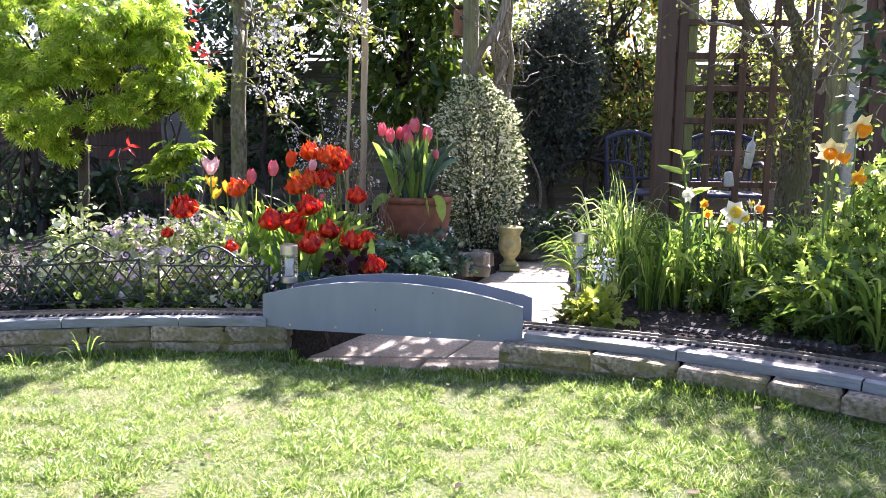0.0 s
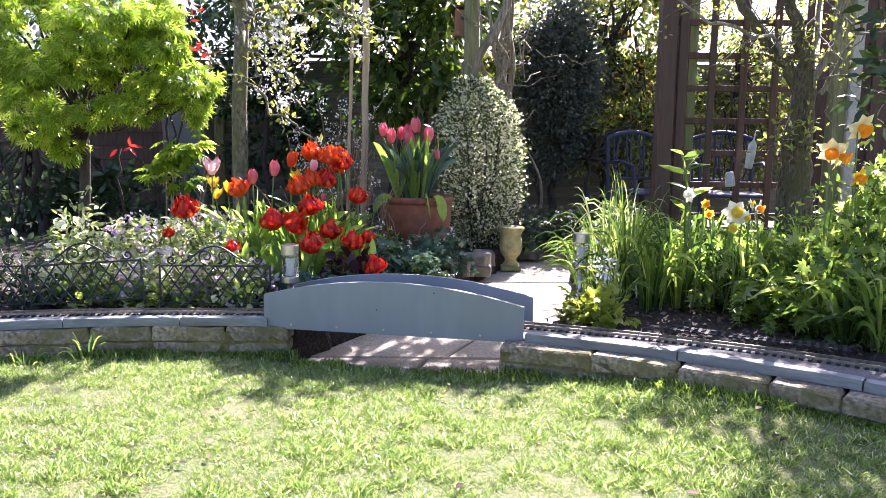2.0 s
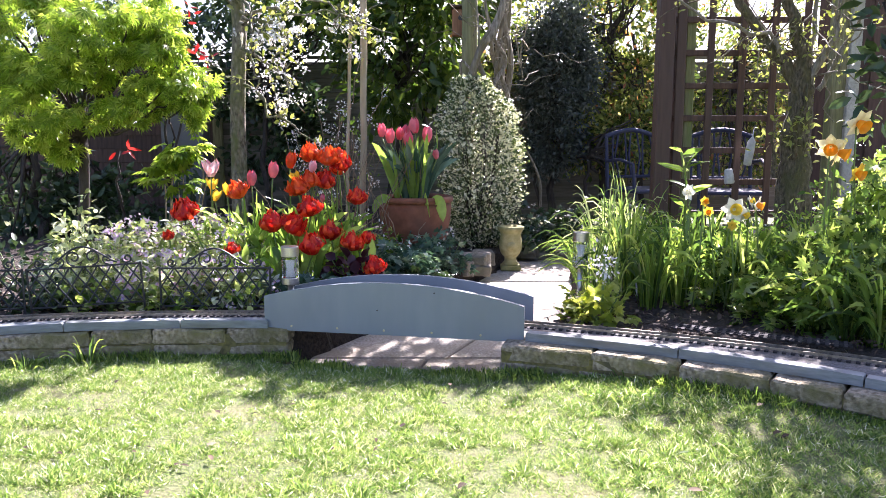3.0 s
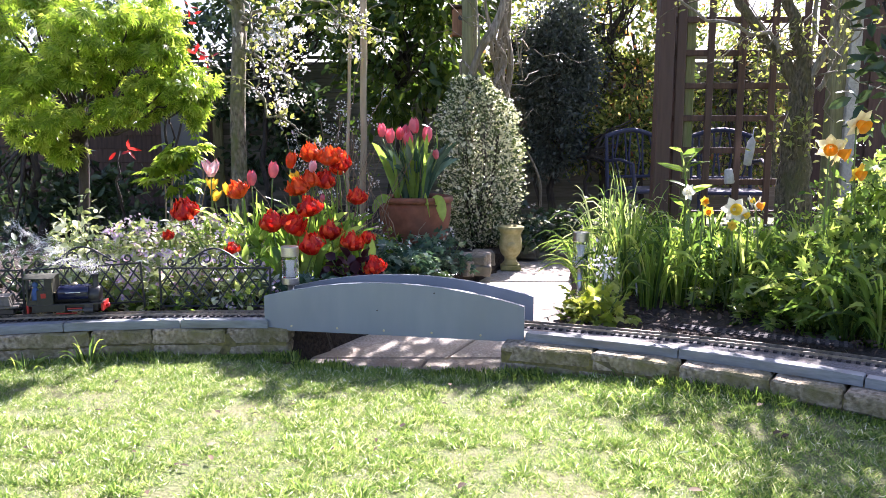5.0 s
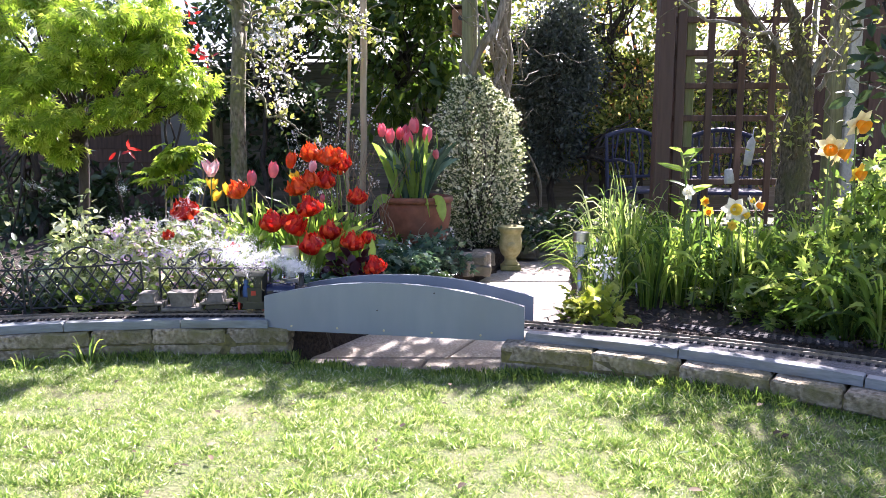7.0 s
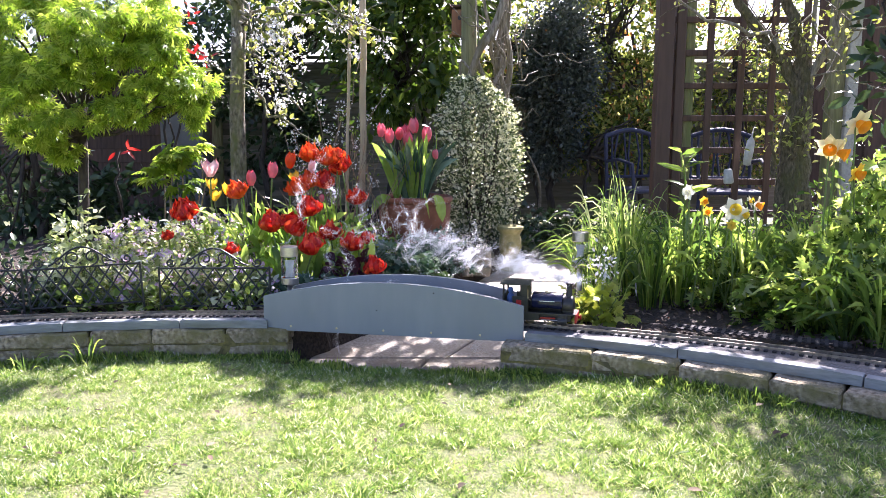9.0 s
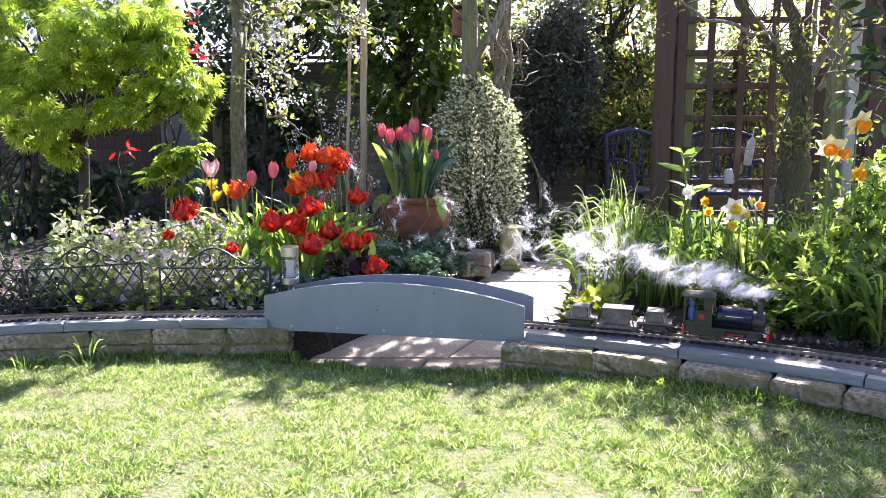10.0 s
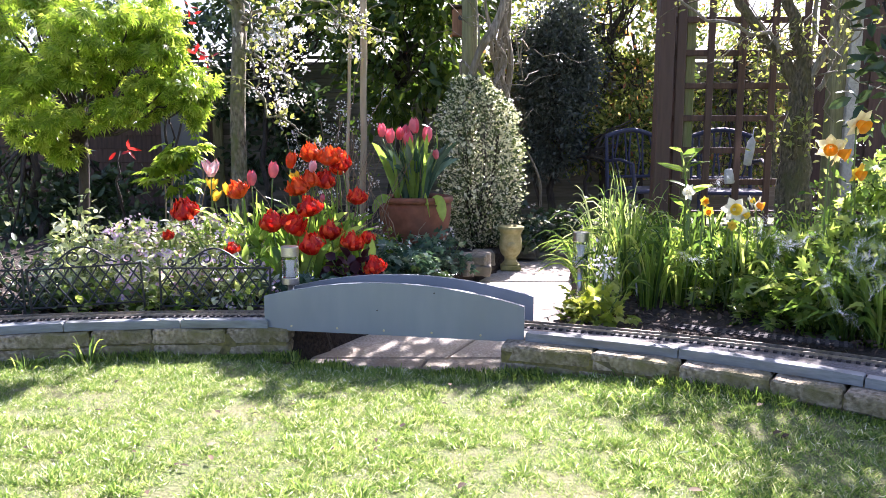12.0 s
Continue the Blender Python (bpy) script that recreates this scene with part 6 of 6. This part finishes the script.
    mound("lime_heuchera", "lime-yellow heuchera with scalloped leaves", "plant", (0.544, 3.058, 0.12), (0.08, 0.07, 0.12), 50, 0.038, palm(5, 100, 0.7), "lime")
    t = thing("white_hyacinth", (0.626, 2.95, 0.353), "white hyacinth flower spike in the bed", "flower")
    part("stem", Geo().tube([(0, 0, -0.3), (0, 0, 0.02)], 0.005, 8), "stem", t, "", True)
    q = rng.normal(0, 1, (90, 3)) * (0.02, 0.02, 0.03)
    tagged(part("florets", leaves("florets", q, q * 30 + rng.normal(0, 0.4, q.shape), rng.uniform(0.012, 0.02, 90), oval(0.6), "blossom", 0.2), "blossom", t), kind="stuff")
    white = "white daffodil with a yellow trumpet"
    for p, f, pe, cu, s, lab in (((1.189, 3.1, 0.553), (-0.1, -1, 0.1), "creampetal", "yellowpetal", 1.15, white), ((0.995, 3.15, 0.621), (-0.9, -0.4, 0.1), "creampetal", "creampetal", 0.8, "cream daffodil turned sideways"),
                                 ((1.066, 3.1, 0.585), (0.2, -1, 0), "yellowpetal", "orangecup", 0.5, "small yellow daffodil in the bed"), ((1.077, 3.1, 0.542), (-0.3, -1, -0.2), "yellowpetal", "orangecup", 0.5, "small yellow daffodil in the bed"), ((1.162, 3.05, 0.495), (0.1, -1, 0.2), "yellowpetal", "yellowpetal", 0.5, "small yellow daffodil in the bed"),
                                 ((1.296, 3.1, 0.565), (0.8, -0.6, -0.3), "creampetal", "orangecup", 0.9, "cream daffodil with an orange trumpet"), ((1.503, 3.0, 0.794), (-0.4, -0.8, -0.3), "paleyellow", "orangecup", 1.2, "yellow daffodil with an orange trumpet"),
                                 ((1.571, 3.0, 0.774), (0.8, -0.7, -0.4), "paleyellow", "orangecup", 1.3, "pale daffodil with an orange trumpet"), ((1.605, 2.95, 0.88), (0.3, -0.8, -0.5), "paleyellow", "orangecup", 1.35, "yellow daffodil with an orange trumpet"), ((1.611, 2.95, 0.696), (0.5, -0.7, -0.4), "yellowpetal", "orangecup", 1.05, "yellow daffodil with an orange trumpet"),
                                 ((1.242, 3.12, 0.526), (0.3, -0.8, -0.2), "creampetal", "yellowpetal", 0.7, white), ((1.28, 3.15, 0.586), (0.6, -0.5, 0.3), "creampetal", "yellowpetal", 0.6, white)):
        daffodil(p, f, pe, cu, s, lab, "daffodils")
    for p, n, h in (((-1.328, 2.787, 0), 16, 0.12), ((-1.53, 2.716, 0), 18, 0.07), ((0.959, 2.289, 0.03), 14, 0.07), ((0.626, 2.513, 0.03), 12, 0.06)):
        strap_clump("tuft of long grass at the wall foot", p, n, h, 0.08, 0.005, "strap", 0.6, "grass tufts", "grass_tuft")
    # tall shoot with lance leaves
    t = thing("lily_shoot", (0, 0, 0), "tall leafy lily shoot in the bed", "plant")
    a, b = Vector((1.136, 3.51, 0.12)), Vector((0.985, 3.2, 0.781))
    q = wander(a, b, 8, 0.006)
    g = Geo()
    branch(g, q, 0.006, 0.004, 7)
    part("stem", g, "stem", t, "", True)
    p = along([q[3:]], 20, 0.005)
    part("foliage", leaves("foliage", p, rng.normal(size=p.shape) * (1, 1, 0.3) + (0, 0, 0.5), rng.uniform(0.08, 0.13, 20), oval(0.25), "bedleaf", 0.5), "bedleaf", t)


# ---------- train ----------
def wheelset(name, parent, x, r, gauge=0.045, mat="wheel"):
    g = Geo()
    for s in (-1, 1):
        y = s * gauge / 2
        m = pose(0, y, 0, 90, 0, 0)
        g.lathe([(r, -0.003), (r, 0.003), (r * 0.84, 0.003), (r * 0.8, 0.001), (r * 0.8, -0.001), (r * 0.84, -0.003), (r, -0.003)], 20, m, False)
        g.lathe([(r * 0.25, -0.003), (r * 0.25, 0.003)], 10, m)
        for k in range(8):
            a = k * math.pi / 4
            g.tube([(math.cos(a) * r * 0.2, y, math.sin(a) * r * 0.2), (math.cos(a) * r * 0.83, y, math.sin(a) * r * 0.83)], r * 0.07, 5)
    g.tube([(0, -gauge / 2, 0), (0, gauge / 2, 0)], 0.002, 6)
    return part(name, g, mat, parent, m=pose(x, 0, r))


def build_loco():
    lo = thing("steam_locomotive", (-4, 0, 0), "dark olive model steam locomotive with navy tank and red beams", "locomotive")
    part("footplate", Geo().box((0.15, 0, 0.051), (0.285, 0.104, 0.006), 0.001), "loco_black", lo, "black footplate")
    part("frame", Geo().box((0.15, 0.03, 0.034), (0.25, 0.006, 0.03), 0.001).box((0.15, -0.03, 0.034), (0.25, 0.006, 0.03), 0.001), "loco_black", lo, "black frame plates")
    for s in (-1, 1):
        part("rear_skirt", Geo().box((0.085, s * 0.05, 0.036), (0.13, 0.005, 0.028), 0.001), "loco_green", lo)
    cab = part("cab", Geo().box((0.102, 0, 0.11), (0.003, 0.102, 0.115), 0.0008), "loco_green", lo, "olive green cab")
    part("cab_back", Geo().box((0.003, 0, 0.085), (0.003, 0.102, 0.06), 0.0008), "loco_green", cab)
    for y in (-0.05, 0.05):
        for x, z, w, h in ((0.073, 0.085, 0.062, 0.062), (0.006, 0.11, 0.008, 0.115), (0.088, 0.1415, 0.03, 0.05), (0.026, 0.064, 0.031, 0.02)):
            part("cab_panel", Geo().box((x, y, z), (w, 0.003, h), 0.0008), "loco_green", cab)
    roof = [(-0.058 + 0.116 * i / 10, 0.166 + 0.012 * math.sin(math.pi * i / 10)) for i in range(11)]
    g = Geo()
    vs = [(x, y, z) for x in (-0.008, 0.113) for y, z in roof] + [(x, y, z - 0.004) for x in (-0.008, 0.113) for y, z in roof]
    fs = [(i, i + 1, 12 + i, 11 + i)[::-1] for i in range(10)] + [(22 + i, 23 + i, 34 + i, 33 + i) for i in range(10)]
    fs += [(i, 22 + i, 23 + i, i + 1) for i in range(10)] + [(11 + i, 12 + i, 34 + i, 33 + i) for i in range(10)] + [(0, 11, 33, 22), (10, 32, 43, 21)]
    part("roof", g.add(vs, fs), "roof_paint", lo, "curved olive cab roof")
    part("nameplate", Geo().box((0.068, -0.0525, 0.092), (0.02, 0.002, 0.02), 0.0005), "loco_red", lo, "small red plate")
    tank = Geo()
    sec = [(0.043 * math.cos(a), 0.098 + 0.031 * math.sin(a)) for a in [radians(d) for d in range(-20, 201, 20)]] + [(-0.041, 0.072), (0.041, 0.072)]
    k = len(sec)
    for x0, x1 in ((0.118, 0.24),):
        vs = [(x, y * e, 0.096 + (z - 0.096) * e) for x, e in ((x0, 0.93), (x0 + 0.004, 1), (x1 - 0.004, 1), (x1, 0.93)) for y, z in sec]
        fs = [(r * k + i, r * k + (i + 1) % k, (r + 1) * k + (i + 1) % k, (r + 1) * k + i) for r in range(3) for i in range(k)] + [tuple(range(k))[::-1], tuple(3 * k + i for i in range(k))]
        tank.add(vs, fs)
    part("saddle_tank", tank, "loco_blue", lo, "gloss navy saddle tank", True)
    part("tank_stripe", Geo().box((0.18, -0.0432, 0.1), (0.06, 0.001, 0.0025)).box((0.18, 0.0432, 0.1), (0.06, 0.001, 0.0025)), "white", lo, "pale handrail line")
    part("filler_cap", Geo().lathe([(0.013, 0), (0.013, 0.005), (0.009, 0.007), (0.003, 0.011)], 14, pose(0.178, 0, 0.127)), "brass", lo, "brass filler cap", True)
    part("boiler", Geo().lathe([(0.03, 0.0), (0.03, 0.16)], 20, pose(0.105, 0, 0.078, 0, 90, 0)), "loco_black", lo, "black boiler", True)
    part("smokebox", Geo().lathe([(0.034, 0.0), (0.036, 0.003), (0.036, 0.04), (0.033, 0.044), (0.02, 0.047), (0.006, 0.05)], 24, pose(0.238, 0, 0.083, 0, 90, 0)).box((0.262, 0, 0.062), (0.04, 0.06, 0.03), 0.002), "loco_black", lo, "sooty black smokebox", True)
    part("chimney", Geo().lathe([(0.016, 0), (0.0125, 0.008), (0.011, 0.04), (0.0115, 0.052), (0.0145, 0.054), (0.0145, 0.06), (0.009, 0.061)], 18, pose(0.263, 0, 0.112)), "loco_black", lo, "black flared chimney", True)
    for x in (0.292, 0.0):
        part("buffer_beam", Geo().box((x + 0.003, 0, 0.036), (0.008, 0.1, 0.034), 0.001), "loco_red", lo, "red buffer beam")
        part("buffer", Geo().lathe([(0.006, 0), (0.006, 0.01), (0.012, 0.011), (0.011, 0.014)], 14, pose(x + 0.007, 0, 0.034, 0, 90 if x else -90, 0)), "loco_red", lo, "", True)
    for s in (-1, 1):
        part("cylinder", Geo().lathe([(0.014, -0.018), (0.014, 0.018)], 16, pose(0.243, s * 0.048, 0.024, 0, 90, 0)).box((0.243, s * 0.044, 0.04), (0.036, 0.02, 0.018), 0.002), "loco_black", lo, "black cylinder block")
        part("piston_rod", Geo().tube([(0.16, s * 0.05, 0.026), (0.23, s * 0.05, 0.026)], 0.0018, 6), "steel", lo, "bright piston rod")
        part("valve_guide", Geo().box((0.185, s * 0.046, 0.033), (0.06, 0.004, 0.006), 0.001), "loco_red", lo, "red slide bracket")
        part("handrail", Geo().tube([(0.115, s * 0.05, 0.102), (0.105, s * 0.053, 0.11), (0.105, s * 0.053, 0.145)], 0.0014, 6), "brass", lo)
    part("driver_figure", Geo().lathe([(0.012, 0.054), (0.016, 0.07), (0.017, 0.095), (0.012, 0.118), (0.006, 0.122), (0.011, 0.13), (0.011, 0.14), (0.004, 0.148)], 14, pose(0.03, -0.022, 0)), "overall", lo, "plain blue toy driver shape", True)
    wheels = [wheelset("wheelset", lo, x, r) for x, r in ((0.043, 0.015), (0.11, 0.018), (0.185, 0.018))]
    rods = [part("coupling_rod", Geo().box((0.0375, 0, 0), (0.085, 0.003, 0.006), 0.001), "loco_red", lo, "red coupling rod", m=pose(0.11, s * 0.032, 0.018)) for s in (-1, 1)]
    lo.scale = (0.93, 0.93, 0.93)
    return lo, wheels, rods


def build_wagon():
    wa = thing("model_wagon", (-4.5, 0, 0), "grey wooden model well wagon carrying three hoppers", "wagon")
    ob = part("well_deck", Geo().box((0.1875, 0, 0.018), (0.15, 0.09, 0.012), 0.002), "wagon", wa, "low middle deck")
    for s in (0.055, 0.32):
        part("end_deck", Geo().box((s, 0, 0.04), (0.115, 0.085, 0.009), 0.002), "wagon", wa)
        part("bogie_frame", Geo().box((s, 0.03, 0.022), (0.08, 0.006, 0.018), 0.001).box((s, -0.03, 0.022), (0.08, 0.006, 0.018), 0.001).box((s, 0, 0.032), (0.03, 0.06, 0.008), 0.001), "loco_black", wa, "dark bogie frame")
    for s in (0.113, 0.262):
        part("step_frame", Geo().box((s, 0, 0.028), (0.008, 0.08, 0.028), 0.001), "wagon", wa)
    part("coupling", Geo().tube([(0.37, 0, 0.03), (0.4, 0, 0.03)], 0.003, 6), "iron", wa)
    for x, w, h, z in ((0.055, 0.075, 0.034, 0.0445), (0.1875, 0.115, 0.056, 0.024), (0.32, 0.075, 0.034, 0.0445)):
        hop = part("hopper", Geo().box((x, 0, z + h / 2), (w * (0.86 if w > 0.1 else 0.7), 0.07, h), 0.002, taper=0.84 if w > 0.1 else 1.28), "wagon", wa)
        part("rim", Geo().box((x, 0, z + h + 0.002), (w * (0.95 if w > 0.1 else 0.78), 0.076, 0.005), 0.001), "wagon", hop, "pale dusty rim")
        for s in (-1, 1):
            for e in (-1, 1):
                part("brace", Geo().tube([(x + e * w * 0.4, s * 0.038, z + h), (x + e * w * 0.52, s * 0.04, z)], 0.0022, 6), "wagon", hop, "pale diagonal brace")
    wheels = [wheelset("wheelset", wa, x, 0.012, mat="loco_black") for x in (0.03, 0.08, 0.295, 0.345)]
    return wa, wheels


def on_track(s, z=TOP + 0.009):
    """Pose on the line at a distance along it."""
    a = s / 4.137
    return Matrix.Translation((-0.875 + 4.137 * math.sin(a), -1.12 + 4.137 * math.cos(a), z)) @ pose(0, 0, 0, 0, 0, -math.degrees(a))


KNOTS = [(0.0, -2.0), (2.0, -1.62), (4.0, -1.145), (4.8, -0.84), (5.5, -0.57), (6.0, -0.367), (7.0, 0.05), (8.0, 0.535), (9.0, 1.11), (9.5, 1.443), (10.0, 1.765), (10.5, 2.11), (10.8, 2.32), (11.4, 2.75), (12.0, 3.08)]


def travel(t):
    """Distance of the locomotive's tail along the line."""
    k = [a for a, _ in KNOTS]
    v = [b for _, b in KNOTS]
    i = min(max(int(np.searchsorted(k, t)) - 1, 0), len(k) - 2)
    def slope(j):
        if j <= 0:
            return (v[1] - v[0]) / (k[1] - k[0])
        if j >= len(k) - 1:
            return (v[-1] - v[-2]) / (k[-1] - k[-2])
        return (v[j + 1] - v[j - 1]) / (k[j + 1] - k[j - 1])
    h = k[i + 1] - k[i]
    u = (t - k[i]) / h
    return (2 * u ** 3 - 3 * u * u + 1) * v[i] + (u ** 3 - 2 * u * u + u) * h * slope(i) + (-2 * u ** 3 + 3 * u * u) * v[i + 1] + (u ** 3 - u * u) * h * slope(i + 1)


def puff_mesh(seed, n, r, reach):
    """A shred of steam: very many tiny droplets strung along a curl."""
    q = np.random.default_rng(seed)
    u = q.normal(size=n) * reach
    bend, phase = q.uniform(0.006, 0.016), q.uniform(0, 6.28, 2)
    wide = r * (0.55 + 0.45 * np.sin(u * 90 + phase[0]))
    p = np.stack([u, bend * np.sin(u * 55 + phase[1]), bend * np.cos(u * 70 + phase[0])], 1) + q.normal(size=(n, 3)) * wide[:, None]
    return leaves("steam_puff", p, q.normal(size=(n, 3)), q.uniform(0.6, 1.4, n) * 0.0012, (np.array([(0, 0, 0), (1, 0, 0), (0.5, 0.87, 0)]), [(0, 1, 2)]), "steam", 0.0)


def build_steam():
    """Shreds of steam, each with the moment at which it leaves the chimney."""
    knot = [puff_mesh(k, 2300, 0.012, 0.011) for k in range(6)]
    wisp = [puff_mesh(k + 20, 1250, 0.012, 0.034) for k in range(8)]
    out = []
    for k in range(150):
        born = 3.6 + 0.05 * k
        dense = 0 if born < 5.9 else 1 if born < 6.9 else 3
        for j in range((1, 3, 0, 6)[dense]):
            ob = part("steam_puff", knot[(k + j) % 6] if j < dense else wisp[(k * 3 + j) % 8], "steam")
            tagged(ob, "small wisp of white steam from the chimney", "steam", "steam puffs", "stuff")
            out.append((ob, born, k, j < dense))
    return out


build_ground()
build_path()
build_trackbase()
build_bridge()
build_edging()
build_solar(pose(-0.622, 3.08, 0.12), "steel solar stake lamp with clear glass beside the bridge", 0.251)
build_solar(pose(0.608, 3.35, 0.1), "steel solar stake lamp among daffodil leaves", 0.29)
build_urn()
build_rocks()
build_fences()
build_trellis()
build_canes()
build_birdbox()
build_chairs()
build_tags()
build_background()
build_maple()
build_apple()
build_variegated()
build_climbers()
build_tulips()
build_left_bed()
build_right_bed()
loco, loco_wheels, loco_rods = build_loco()
wagon, wagon_wheels = build_wagon()
puffs = build_steam()
build_grass()
build_litter()
build_wall()


def motions():
    times = [i / 10 for i in range(121)]
    walk(loco, [(t, on_track(travel(t) + 0.015)) for t in times])
    walk(wagon, [(t, on_track(travel(t) - 0.405)) for t in times])
    fine = [i / 45 for i in range(541)]
    for ob, x, r in ((loco_wheels[0], 0.043, 0.015), (loco_wheels[1], 0.11, 0.018), (loco_wheels[2], 0.185, 0.018)):
        walk(ob, [(t, pose(x, 0, r, 0, math.degrees(travel(t) / r), 0)) for t in fine])
    for ob, s in zip(loco_rods, (-1, 1)):
        walk(ob, [(t, pose(0.11 + 0.008 * math.cos(travel(t) / 0.018), s * 0.032, 0.018 - 0.008 * math.sin(travel(t) / 0.018))) for t in fine])
    for ob, x in zip(wagon_wheels, (0.03, 0.08, 0.295, 0.345)):
        walk(ob, [(t, pose(x, 0, 0.012, 0, math.degrees(travel(t) / 0.012), 0)) for t in fine])
    # steam: waits under the line, leaves the chimney in gusts, spreads, thins out and is gone
    q = np.random.default_rng(21)
    gust = q.normal(size=(160, 3))
    for ob, born, k, tight in puffs:
        start = on_track(travel(born) + 0.015) @ Vector((0.245, 0, 0.168))
        low = Matrix.Translation((start.x, start.y, -0.35))
        rows = [(0.0, low), (born - 0.04, low), (born, Matrix.Translation(start))]
        g = Vector(gust[k // 3]) * 0.03 + Vector(gust[k]) * 0.012
        own, spin = Vector(q.normal(size=3)), q.uniform(-70, 70, 3)
        life = q.uniform(0.4, 1.2) if tight else float(np.clip(q.gamma(6.0, 0.26), 0.6, 2.4))
        for age in (0.08, 0.2, 0.4, 0.7, 1.1, 1.6, 2.4):
            age = min(age, life)
            if born + age > 11.99:
                break
            p = start + Vector((-0.02 * age, 0.03 * age, 0.02 * (1 - math.exp(-age * 9)) + 0.115 * age))
            p += g * (1 - math.exp(-age * 3)) + own * (0.004 + (0.022 if tight else 0.048) * age)
            p.z = max(p.z, 0.2)
            rows.append((born + age, Matrix.Translation(p) @ pose(0, 0, 0, *(spin * age))))
            if age == life:
                rows.append((born + age + 0.08, Matrix.Translation((p.x, p.y, -0.35)) @ pose(0, 0, 0, *(spin * age))))
                break
        if rows[-1][0] < 12.0:
            rows.append((12.0, rows[-1][1]))
        walk(ob, rows)


motions()
